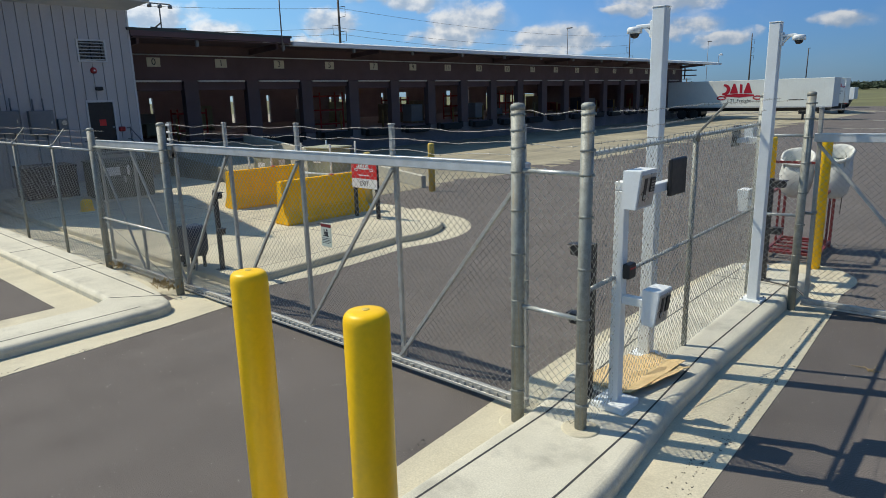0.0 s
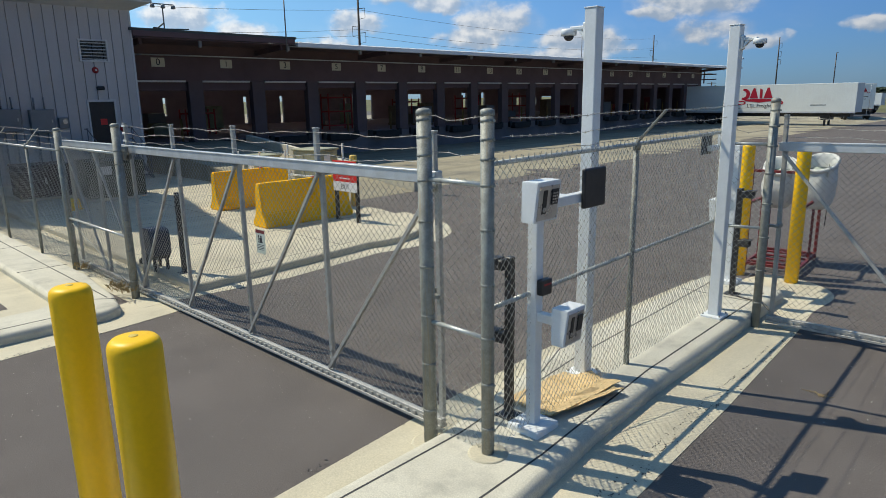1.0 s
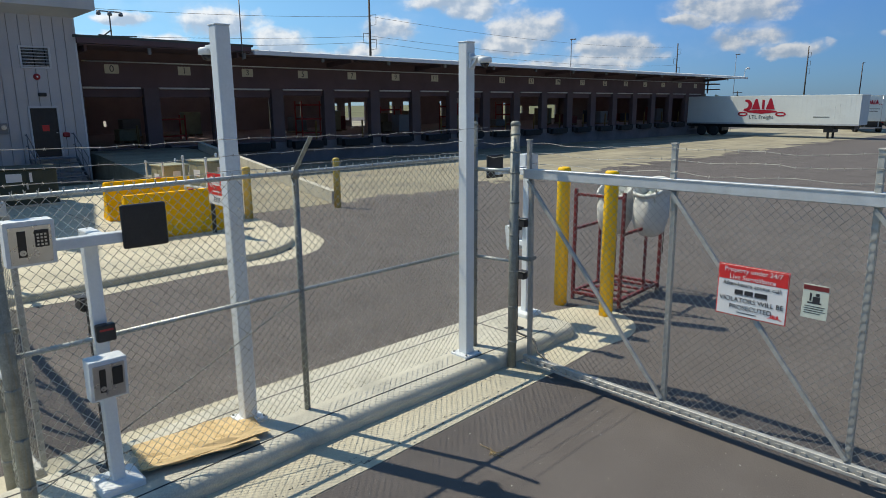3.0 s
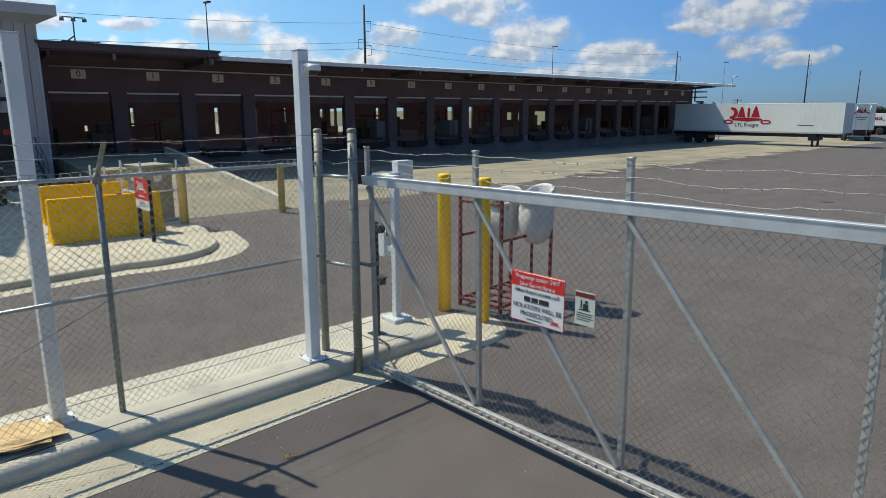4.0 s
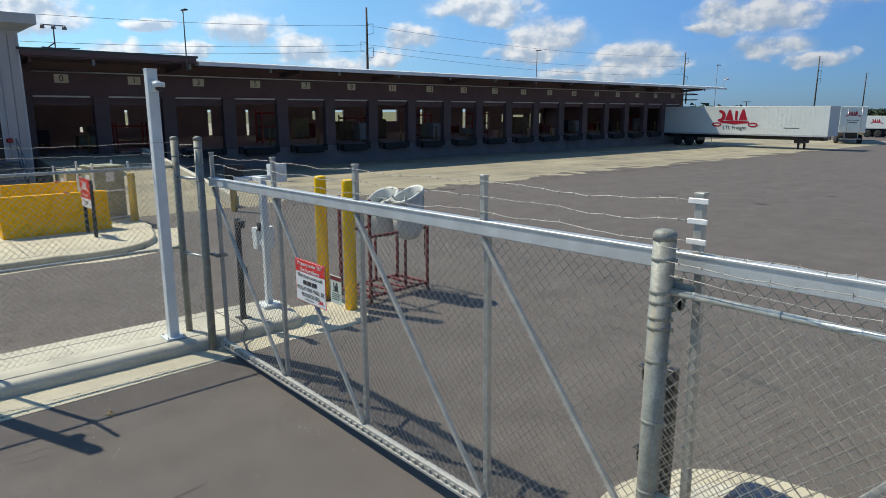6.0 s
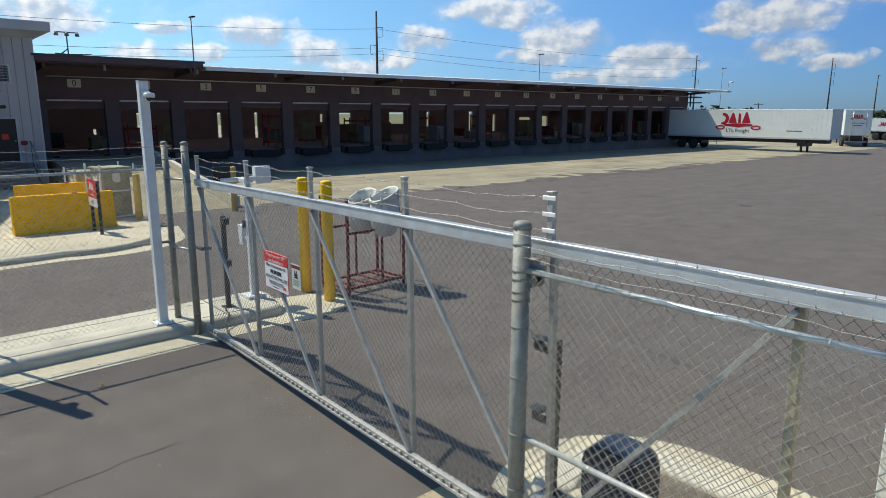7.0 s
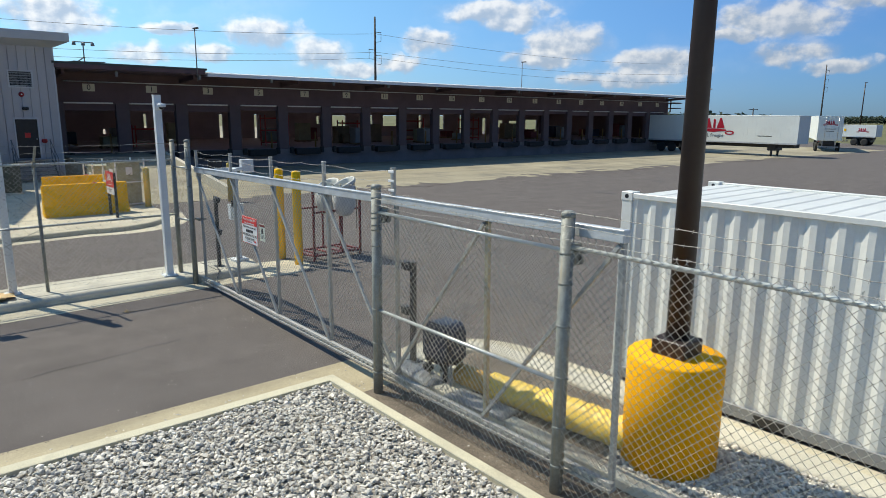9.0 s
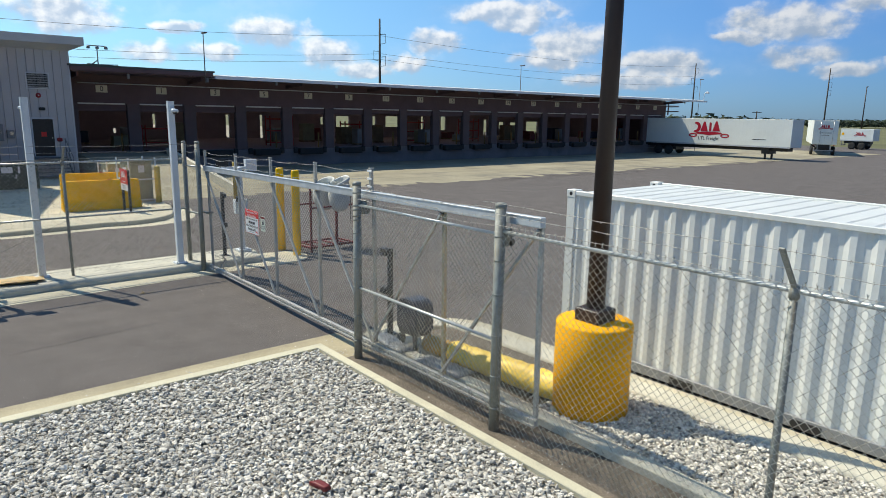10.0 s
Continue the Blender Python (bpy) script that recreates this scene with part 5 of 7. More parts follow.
def sliding_gate(label, u, at, main, zr, seed, rise, turn):
    """A cantilever gate leaf: box rails, uprights, braces, woven wire, barbed wire above the leaf."""
    t = thing("sliding_gate", label, "gate", at, 0, "sliding gates")
    t.matrix_basis = pose(*at, 0, -math.degrees(rise), turn)
    lo, hi = min(u[0], u[-1]), max(u[0], u[-1])
    bm = box(bmn(), (lo - 0.06, -0.045, zr - 0.115), (hi + 0.06, 0.045, zr), 0.008)
    box(bm, (lo - 0.06, -0.052, zr - 0.012), (hi + 0.06, -0.0455, zr - 0.002))
    part("top_rail", bm, M_ALU, t, "bright aluminium top rail")
    bm = box(bmn(), (lo - 0.05, -0.03, 0.10), (hi + 0.05, 0.03, 0.16), 0.004)
    box(bm, (lo - 0.05, -0.05, 0.065), (hi + 0.05, 0.05, 0.098), 0.004)
    for k in range(int((hi - lo) / 0.11)):
        box(bm, (lo + 0.04 + 0.11 * k, -0.046, 0.101), (lo + 0.085 + 0.11 * k, -0.031, 0.135))
    part("bottom_rail", bm, M_ALUOLD, t, "weathered aluminium bottom rail")
    for k, x in enumerate(u):
        top = zr + 0.34 if k <= main else zr - 0.1
        # first tail upright gets the tan that stands for warm light on it
        tail = k == main + 1 and u[-1] > 0
        up = part("upright", box(bmn(), (x - 0.026, 0.018, 0.15), (x + 0.026, 0.066, zr - 0.1), 0.004), M_TAN if tail else M_ALUOLD, t, "upright tinted tan for warm light" if tail else "")
        if k <= main:
            bm = box(bmn(), (x - 0.026, -0.024, zr), (x + 0.026, 0.024, top), 0.004)
            box(bm, (x - 0.03, -0.03, top - 0.012), (x + 0.03, 0.03, top + 0.006), 0.003)
            part("barb_post", bm, M_ALUOLD, up)
            if k == main:
                for j in range(3):
                    cz = zr + 0.07 + 0.115 * j
                    part("wire_clip", box(bmn(), (x - 0.06, -0.036, cz - 0.016), (x + 0.06, -0.0245, cz + 0.016), 0.004), M_SIGNWHITE, t, "white plastic wire clip")
    for k in range(len(u) - 1):
        a, b = (u[k], u[k + 1]) if k < main else (u[k + 1], u[k])
        bm = bmn()
        beam(bm, (a, -0.012, zr - 0.14), (b, -0.012, 0.18), 0.038, 0.036, 0.003)
        part("brace", bm, M_ALUOLD, t, "diagonal aluminium brace")
    wire_panel(t, pose(lo, 0.0135, 0.13), hi - lo, zr - 0.22, material=M_WIREOLD)
    for k in range(3):
        z = zr + 0.07 + 0.115 * k
        bm = bmn()
        for j in range(main):
            barbed(bm, (u[j], -0.03, z), (u[j + 1], -0.03, z), 0.018, seed + 10 * j + k)
        part("barbed_wire", bm, M_BARB, t)
    return t


sliding_gate("closed aluminium sliding entry gate with chain-link and barbed wire", [0, -1.73, -3.47, -5.2, -6.87, -8.45, -9.95], (-3.15, 5.11, 0), 4, 2.505, 100, 0.004, 0.0)
sliding_gate("closed aluminium sliding exit gate with chain-link and barbed wire", [0, 1.84, 3.58, 5.36, 7.10, 8.78, 10.48], (-1.84, 10.22, 0), 4, 2.495, 200, 0.0145, -1.05)


# ---- signs ----
def bars(owner, rows, material, m, d=0.002):
    for x0, x1, z0, z1 in rows:
        o = part("text_bar", box(bmn(), (x0, -d, z0), (x1, 0, z1)), material, owner)
        o.matrix_basis = m


sg = thing("surveillance_sign", "white and red property surveillance notice wired to the gate", "sign", (0.83, 10.118, 1.545))
part("panel", box(bmn(), (-0.305, -0.004, -0.235), (0.305, 0, 0.235), 0.0015), M_SIGNWHITE, sg)
part("border", box(bmn(), (-0.313, -0.002, -0.243), (0.313, 0.002, 0.243), 0.001), M_SIGNRED, sg, "thin red border")
part("red_band", box(bmn(), (-0.303, -0.006, 0.10), (0.303, -0.0042, 0.233)), M_SIGNRED, sg)
for body, z, size, mt in (("Property under 24/7", 0.195, 0.062, M_SIGNWHITE), ("Live Surveillance", 0.128, 0.062, M_SIGNWHITE), ("After-hours access call:", 0.062, 0.056, M_INK), ("VIOLATORS WILL BE", -0.085, 0.062, M_INK), ("PROSECUTED", -0.155, 0.062, M_INK)):
    lettering("lettering", body, size, mt, sg, pose(0, -0.0075, z, 90, 0, 0))
bars(sg, [(-0.15, -0.075, -0.03, 0.012), (-0.06, 0.015, -0.03, 0.012), (0.03, 0.14, -0.03, 0.012), (-0.15, 0.14, -0.038, -0.034), (-0.12, 0.06, -0.207, -0.2)], M_INK, pose(0, -0.0045, 0))
o = part("emblem", emblem(bmn(), 0.12), M_SIGNRED, sg)
o.matrix_basis = pose(0.22, -0.0045, -0.19, 90, 0, 0)


def pinch_sign(x, y, z):
    s = thing("warning_sign", "small white gate warning notice with a pictogram", "sign", (x, y, z))
    part("panel", box(bmn(), (-0.102, -0.003, -0.145), (0.102, 0, 0.155), 0.0015), M_SIGNPALE, s)
    part("header", box(bmn(), (-0.099, -0.005, 0.105), (0.099, -0.0032, 0.145)), M_RACK, s, "dark red header band")
    bm = bmn()
    for lo, hi in (((-0.045, -0.005, 0.01), (-0.03, -0.0032, 0.08)), ((-0.02, -0.005, 0.0), (0.035, -0.0032, 0.05)), ((0.0, -0.005, 0.055), (0.03, -0.0032, 0.08)), ((-0.06, -0.005, -0.012), (0.05, -0.0032, 0.0))):
        box(bm, lo, hi)
    part("pictogram", bm, M_INK, s)
    bars(s, [(-0.08, 0.08, -0.04, -0.034), (-0.085, 0.07, -0.06, -0.054), (-0.08, 0.085, -0.08, -0.074), (-0.08, 0.05, -0.1, -0.094)], M_INK, pose(0, -0.0032, 0))


pinch_sign(1.36, 10.112, 1.575)
pinch_sign(-6.09, 5.06, 1.465)

ex = thing("exit_sign", "red and white exit sign on two black posts", "sign", (-12.1, 11.0, 0.14))
for x in (-0.41, 0.41):
    part("post", box(bmn(), (x - 0.04, -0.04, -0.05), (x + 0.04, 0.04, 1.5), 0.006), M_BLACK, ex)
part("red_panel", box(bmn(), (-0.47, -0.055, 1.0), (0.47, -0.045, 1.52), 0.003), M_SIGNRED, ex)
part("white_panel", box(bmn(), (-0.47, -0.055, 0.76), (0.47, -0.045, 0.998), 0.003), M_SIGNWHITE, ex)
o = part("emblem", emblem(bmn(), 0.7), M_SIGNWHITE, ex)
o.matrix_basis = pose(0, -0.0575, 1.27, 90, 0, 0)
lettering("lettering", "EXIT", 0.17, M_INK, ex, pose(0.0, -0.0575, 0.875, 90, 0, 0))
bars(ex, [(-0.2, 0.2, 1.07, 1.1)], M_SIGNWHITE, pose(0, -0.0555, 0))


# ---- bollards ----
def bollard(x, y, z0, h, r, material, label):
    b = thing("bollard", label, "bollard", (x, y, z0), 0, "yellow bollards")
    prof = [(r, -0.05), (r, h - r * 0.55), (r * 0.985, h - r * 0.38), (r * 0.93, h - r * 0.2), (r * 0.8, h - r * 0.07), (r * 0.6, h - 0.004), (r * 0.3, h), (0.012, h + 0.001)]
    part("sleeve", turned(bmn(), prof, seg=32), material, b)
    part("vent_mark", turned(bmn(), [(0.022, h - 0.004), (0.018, h + 0.004), (0.006, h + 0.002)], seg=10), M_PALEYELLOW, b, "scuffed cap centre")
    return b


bollard(-2.97, 2.09, 0.0, 2.165, 0.108, M_YELLOW, "tall smooth yellow plastic sleeved bollard")
bollard(-1.83, 1.99, 0.16, 2.025, 0.108, M_YELLOW, "tall smooth yellow plastic sleeved bollard")
bollard(-3.17, 12.68, 0.0, 2.27, 0.105, M_YELLOW, "tall yellow bollard at the island end")
bollard(-2.31, 12.7, 0.0, 2.27, 0.105, M_YELLOW, "tall yellow bollard at the island end")
bollard(-13.86, 12.62, 0.13, 1.47, 0.11, M_PALEYELLOW, "faded yellow bollard beside the ramp")
bollard(-14.6, 16.1, 0.0, 1.6, 0.11, M_PALEYELLOW, "faded yellow bollard at the ramp wall")


# ---- white camera posts ----
def camera_post(x, y, z0, h, side, label):
    t = thing("camera_post", label, "camera post", (x, y, z0), 0, "camera posts")
    part("pole", box(bmn(), (-0.068, -0.068, 0.0), (0.068, 0.068, h), 0.008), M_WHITE, t)
    part("cap", box(bmn(), (-0.073, -0.073, h), (0.073, 0.073, h + 0.012), 0.003), M_WHITE, t)
    part("base_plate", box(bmn(), (-0.14, -0.14, -0.02), (0.14, 0.14, 0.03), 0.012, 2), M_WHITE, t)
    for a in (-1, 1):
        for b in (-1, 1):
            part("bolt", cyl(bmn(), (a * 0.11, b * 0.11, 0.025), (a * 0.11, b * 0.11, 0.05), 0.011, seg=6), M_GALV, t)
    cx, cz = side * 0.285, h - 0.235
    c = part("camera_housing", turned(bmn(), [(0.062, 0.0), (0.078, 0.004), (0.078, 0.046), (0.068, 0.064), (0.03, 0.07)], (cx, 0, cz), 24), M_WHITE, t, "small white dome camera housing")
    part("dome", turned(bmn(), [(0.012, -0.048), (0.034, -0.04), (0.048, -0.018), (0.052, 0.0)], (cx, 0, cz), 20), M_LENS, c, "dark glossy camera dome")
    bm = box(bmn(), (min(side * 0.08, side * 0.26), -0.03, cz + 0.045), (max(side * 0.08, side * 0.26), 0.03, cz + 0.085), 0.01, 2)
    cbox(bm, (side * 0.085, 0, cz + 0.03), (0.034, 0.09, 0.17), 0.01)
    beam(bm, (side * 0.09, 0, cz - 0.02), (side * 0.17, 0, cz + 0.06), 0.03, 0.05)
    part("bracket", bm, M_WHITE, t, "white camera bracket")
    return t


camera_post(-2.69, 6.87, 0.17, 3.77, -1, "tall white square post with a dome camera over the entry lane")
camera_post(-2.39, 9.68, 0.17, 3.76, 1, "tall white square post with a dome camera over the exit lane")


# ---- access stands ----
def intercom(parent, c, w, h, d, keypad):
    """A hooded white box with a steel face."""
    bm = bmn()
    x0, x1, y0, y1, z0, z1 = c[0], c[0] + d, c[1] - w / 2, c[1] + w / 2, c[2], c[2] + h
    v = [bm.verts.new(p) for p in ((x0, y0, z0), (x0, y1, z0), (x0, y1, z1), (x0, y0, z1), (x0 + d * 0.76, y0, z0), (x0 + d * 0.76, y1, z0), (x1, y1, z1), (x1, y0, z1))]
    for f in ((0, 3, 2, 1), (0, 1, 5, 4), (3, 7, 6, 2), (0, 4, 7, 3), (1, 2, 6, 5), (4, 5, 6, 7)):
        bm.faces.new([v[i] for i in f])
    bmesh.ops.recalc_face_normals(bm, faces=bm.faces[:])
    bmesh.ops.bevel(bm, geom=bm.edges[:], offset=0.006, segments=2, affect="EDGES")
    b = part("box", bm, M_WHITE, parent, "hooded white intercom box")
    lean = math.degrees(math.atan2(d * 0.24, h))
    mface = Matrix.Translation((x0 + d * 0.76, c[1], z0)) @ pose(0, 0, 0, 0, lean, 0)
    fl = math.hypot(h, d * 0.24)
    f = part("face_plate", box(bmn(), (0.001, -w * 0.42, fl * 0.06), (0.006, w * 0.42, fl * 0.90), 0.002), M_STEEL, b, "brushed steel face plate")
    f.matrix_basis = mface
    slot = part("handset_slot", box(bmn(), (0.0062, -w * 0.26, fl * 0.22), (0.010, -w * 0.09, fl * 0.80), 0.0018, 2), M_BLACK, b)
    slot.matrix_basis = mface
    bt = part("call_button", cyl(bmn(), (0.010, -w * 0.175, fl * 0.32), (0.014, -w * 0.175, fl * 0.32), 0.02, seg=12), M_STEEL, b)
    bt.matrix_basis = mface
    kp = part("keypad", box(bmn(), (0.0062, w * 0.08, fl * (0.42 if keypad else 0.36)), (0.016, w * 0.36, fl * 0.80), 0.003), M_BLACK, b)
    kp.matrix_basis = mface
    if keypad:
        for i in range(3):
            for j in range(4):
                o = part("key", box(bmn(), (0.016, w * (0.115 + 0.075 * i), fl * (0.46 + 0.075 * j)), (0.019, w * (0.16 + 0.075 * i), fl * (0.50 + 0.075 * j))), M_STEEL, b)
                o.matrix_basis = mface
    return b


def access_stand(x, y, rz, label, low=(0.33, 0.26, 0.32, 0.16)):
    t = thing("access_stand", label, "access stand", (x, y, 0.17), rz, "access stands")
    part("pole", box(bmn(), (-0.05, -0.05, 0), (0.05, 0.05, 2.085), 0.006), M_WHITE, t)
    part("base_plate", box(bmn(), (-0.17, -0.17, -0.02), (0.17, 0.17, 0.06), 0.015, 2), M_WHITE, t)
    part("arm", box(bmn(), (-0.05, -0.05, 2.087), (0.265, 0.05, 2.168), 0.006), M_WHITE, t)
    part("cross_arm", box(bmn(), (0.266, -0.31, 2.09), (0.34, 0.34, 2.17), 0.006), M_WHITE, t)
    part("arm", box(bmn(), (0.051, -0.04, 1.04), (0.33, 0.04, 1.12), 0.006), M_WHITE, t)
    intercom(t, (0.305, -0.46, 2.03), 0.30, 0.31, 0.155, True)
    intercom(t, (low[0], -0.095, 0.95), *low[1:], False)
    part("tag_reader", box(bmn(), (0.345, 0.14, 2.04), (0.385, 0.47, 2.37), 0.016, 3), M_BLACK, t, "flat black long range reader panel")
    cr = part("card_reader", box(bmn(), (0.052, -0.05, 1.28), (0.12, 0.09, 1.42), 0.012, 2), M_BLACK, t, "small black card reader")
    part("status_light", box(bmn(), (0.1205, -0.03, 1.37), (0.123, 0.07, 1.385)), M_RED, cr)
    return t


access_stand(-2.37, 5.53, 0, "white access stand with intercom boxes and a black reader panel")
access_stand(-2.9, 11.45, 180, "white access stand with intercom boxes facing the entry lane", (0.18, 0.33, 0.36, 0.19))


def photo_eye(x, y, z0, h, side, label):
    """A slotted black post with two hooded gate sensors."""
    t = thing("sensor_post", label, "sensor post", (x, y, z0), 0, "gate sensor posts")
    bm = box(bmn(), (-0.036, -0.036, 0), (0.036, 0.036, h), 0.006)
    for k in range(int(h / 0.1)):
        cbox(bm, (0, -0.038, 0.06 + 0.1 * k), (0.02, 0.006, 0.05))
    part("post", bm, M_BLACK, t)
    part("foot", box(bmn(), (-0.10, -0.10, -0.01), (0.10, 0.10, 0.012), 0.003), M_BLACK, t)
    for z in (h - 0.08, h * 0.5):
        bm = cbox(bmn(), (side * 0.12, -0.02, z), (0.17, 0.10, 0.10), 0.012)
        cbox(bm, (side * 0.16, -0.02, z + 0.056), (0.14, 0.115, 0.012), 0.003)
        cyl(bm, (side * 0.2, -0.02, z), (side * 0.212, -0.02, z), 0.034, seg=12)
        part("sensor_hood", bm, M_BLACK, t, "hooded black sensor")
    return t


photo_eye(-2.68, 5.57, 0.17, 1.55, -1, "black slotted sensor post on the island")
photo_eye(-2.6, 10.85, 0.17, 1.6, 1, "black slotted sensor post at the island end")
photo_eye(-10.4, 5.97, 0.14, 1.45, 1, "black slotted sensor post beside the entry gate motor")
photo_eye(4.78, 10.74, 0.13, 1.46, -1, "black slotted sensor post beside the exit gate motor")


def gate_motor(x, y, z0, rz, label):
    t = thing("gate_operator", label, "gate motor", (x, y, z0), rz, "gate motors")
    t.matrix_basis = t.matrix_basis @ Matrix.Scale(0.81, 4)
    bm = bmn()
    prof = [(-0.31, 0.36), (-0.31, 0.80), (-0.27, 0.90), (-0.16, 0.97), (0.20, 0.97), (0.29, 0.90), (0.32, 0.76), (0.32, 0.36)]
    a = [bm.verts.new((px, -0.22, pz)) for px, pz in prof]
    b = [bm.verts.new((px, 0.22, pz)) for px, pz in prof]
    bm.faces.new(a)
    bm.faces.new(b[::-1])
    for k in range(len(prof)):
        bm.faces.new((a[k], b[k], b[(k + 1) % len(prof)], a[(k + 1) % len(prof)]))
    bmesh.ops.recalc_face_normals(bm, faces=bm.faces[:])
    bmesh.ops.bevel(bm, geom=bm.edges[:], offset=0.025, segments=2, affect="EDGES")
    part("hood", bm, M_DARKGREY, t, "moulded charcoal plastic hood")
    part("motor_plate", box(bmn(), (-0.26, -0.20, 0.28), (0.26, 0.20, 0.37), 0.01), M_BLACK, t)
    for sx in (-0.2, 0.2):
        for sy in (-0.14, 0.14):
            part("leg", box(bmn(), (sx - 0.03, sy - 0.03, 0), (sx + 0.03, sy + 0.03, 0.29), 0.004), M_BLACK, t)
    part("conduit", tube(bmn(), [(0.18, -0.1, 0.3), (0.32, -0.12, 0.32), (0.36, -0.14, 0.15), (0.36, -0.16, 0.0)], 0.025, 8), M_GREYBOX, t)
    part("drive_wheel", cyl(bmn(), (-0.1, -0.30, 0.24), (0.02, -0.30, 0.24), 0.07, seg=14), M_RUBBER, t)
    return t


gate_motor(-11.0, 5.75, 0.145, 0, "charcoal gate motor on black legs beside the entry gate")
gate_motor(5.48, 10.72, 0.125, 0, "charcoal gate motor on black legs beside the exit gate")


# ---- yellow plastic barriers ----
def barrier(x, y, z0, rz, L, label):
    t = thing("road_barrier", label, "barrier", (x, y, z0), rz, "plastic barriers")
    bm = bmn()
    prof = [(-0.30, 0), (-0.30, 0.12), (-0.17, 0.34), (-0.10, 1.06), (0.10, 1.06), (0.17, 0.34), (0.30, 0.12), (0.30, 0)]
    a = [bm.verts.new((0, px, pz)) for px, pz in prof]
    b = [bm.verts.new((L, px, pz)) for px, pz in prof]
    bm.faces.new(a)
    bm.faces.new(b[::-1])
    for k in range(len(prof)):
        bm.faces.new((a[k], a[(k + 1) % len(prof)], b[(k + 1) % len(prof)], b[k]))
    bmesh.ops.recalc_face_normals(bm, faces=bm.faces[:])
    bmesh.ops.bevel(bm, geom=bm.edges[:], offset=0.025, segments=2, affect="EDGES")
    part("shell", bm, M_BARRIER, t)
    for s in (-1, 1):
        for x0 in (0.5, 1.75):
            part("fork_pocket", box(bmn(), (x0, s * 0.305 - 0.01, 0.0), (x0 + 0.26, s * 0.305 + 0.01, 0.09), 0.004), M_BARRIER, t)
    part("fill_cap", cyl(bmn(), (L * 0.62, 0, 1.03), (L * 0.62, 0, 1.085), 0.07, seg=14), M_RED, t, "dull red fill cap")
    part("lifting_slot", box(bmn(), (L * 0.45, -0.118, 0.90), (L * 0.45 + 0.3, -0.10, 0.96), 0.003), M_BARRIER, t)
    return t


barrier(-13.1, 9.1, 0.15, 89.5, 2.6, "bright yellow plastic road barrier on the corner island")
barrier(-16.4, 9.65, 0.15, 88, 2.4, "bright yellow plastic road barrier behind another")

# ---- cabinets beside the ramp ----
for x, y, w, d, h, rz in ((-15.0, 12.15, 0.95, 0.85, 1.58, 8), (-17.6, 11.95, 0.9, 0.75, 1.3, 5)):
    c = thing("utility_cabinet", "weathered beige utility cabinet in a white steel frame", "cabinet", (x, y, 0.145), rz, "utility cabinets")
    part("body", box(bmn(), (-w / 2, -d / 2, 0.08), (w / 2, d / 2, h), 0.015), M_CABINET, c)
    part("plinth", box(bmn(), (-w / 2 - 0.05, -d / 2 - 0.05, 0), (w / 2 + 0.05, d / 2 + 0.05, 0.08), 0.01), M_CONC, c)
    part("lid", box(bmn(), (-w / 2 - 0.04, -d / 2 - 0.04, h), (w / 2 + 0.04, d / 2 + 0.04, h + 0.05), 0.012), M_CABINET, c, "flat beige lid")
    for s in (-1, 1):
        part("door", box(bmn(), (s * w / 4 - w / 4 + 0.03, -d / 2 - 0.018, 0.16), (s * w / 4 + w / 4 - 0.03, -d / 2 - 0.002, h - 0.1), 0.005), M_CABINET, c)
        for s2_ in (-1, 1):
            part("frame_post", box(bmn(), (s * (w / 2 + 0.1) - 0.025, s2_ * (d / 2 + 0.1) - 0.025, 0), (s * (w / 2 + 0.1) + 0.025, s2_ * (d / 2 + 0.1) + 0.025, h + 0.16), 0.005), M_WHITE, c, "white steel frame post")
        for zz in (0.05, h * 0.55):
            part("frame_rail", box(bmn(), (s * (w / 2 + 0.1) - 0.02, -d / 2 - 0.075, zz), (s * (w / 2 + 0.1) + 0.02, d / 2 + 0.075, zz + 0.045), 0.004), M_WHITE, c)
    for zz in (0.05, h * 0.55):
        part("frame_rail", box(bmn(), (-w / 2 - 0.075, -d / 2 - 0.12, zz), (w / 2 + 0.075, -d / 2 - 0.08, zz + 0.045), 0.004), M_WHITE, c)
    part("label_plate", box(bmn(), (-0.2, -d / 2 - 0.024, h - 0.4), (0.12, -d / 2 - 0.019, h - 0.22)), M_SIGNWHITE, c)
    part("label_plate", box(bmn(), (w / 2 + 0.001, -0.12, h - 0.42), (w / 2 + 0.006, 0.12, h - 0.14)), M_SIGNWHITE, c)

# ---- red rack with sacks ----
rk = thing("steel_rack", "red steel stacking rack draped with white sacks", "rack", (-2.84, 13.83, 0.0), 4.5)
W, D = 0.86, 1.42
for sx in (-1, 1):
    for sy in (-1, 1):
        part("upright", box(bmn(), (sx * W / 2 - 0.025, sy * D / 2 - 0.025, 0.0), (sx * W / 2 + 0.025, sy * D / 2 + 0.025, 1.88 if sy < 0 else 1.55), 0.004), M_RACK, rk)
for sx in (-1, 1):
    part("base_rail", box(bmn(), (sx * W / 2 - 0.025, -D / 2, 0.10), (sx * W / 2 + 0.025, D / 2, 0.15), 0.004), M_RACK, rk)
    part("top_rail", box(bmn(), (sx * W / 2 - 0.022, -D / 2, 1.19), (sx * W / 2 + 0.022, D / 2, 1.235), 0.004), M_RACK, rk)
    part("mid_upright", box(bmn(), (sx * W / 2 - 0.02, 0.12, 0.14), (sx * W / 2 + 0.02, 0.16, 1.2), 0.003), M_RACK, rk)
for sy in (-1, 1):
    part("base_rail", box(bmn(), (-W / 2, sy * D / 2 - 0.025, 0.10), (W / 2, sy * D / 2 + 0.025, 0.15), 0.004), M_RACK, rk)
part("top_rail", box(bmn(), (-W / 2, -D / 2 - 0.022, 1.77), (W / 2, -D / 2 + 0.022, 1.815), 0.004), M_RACK, rk)
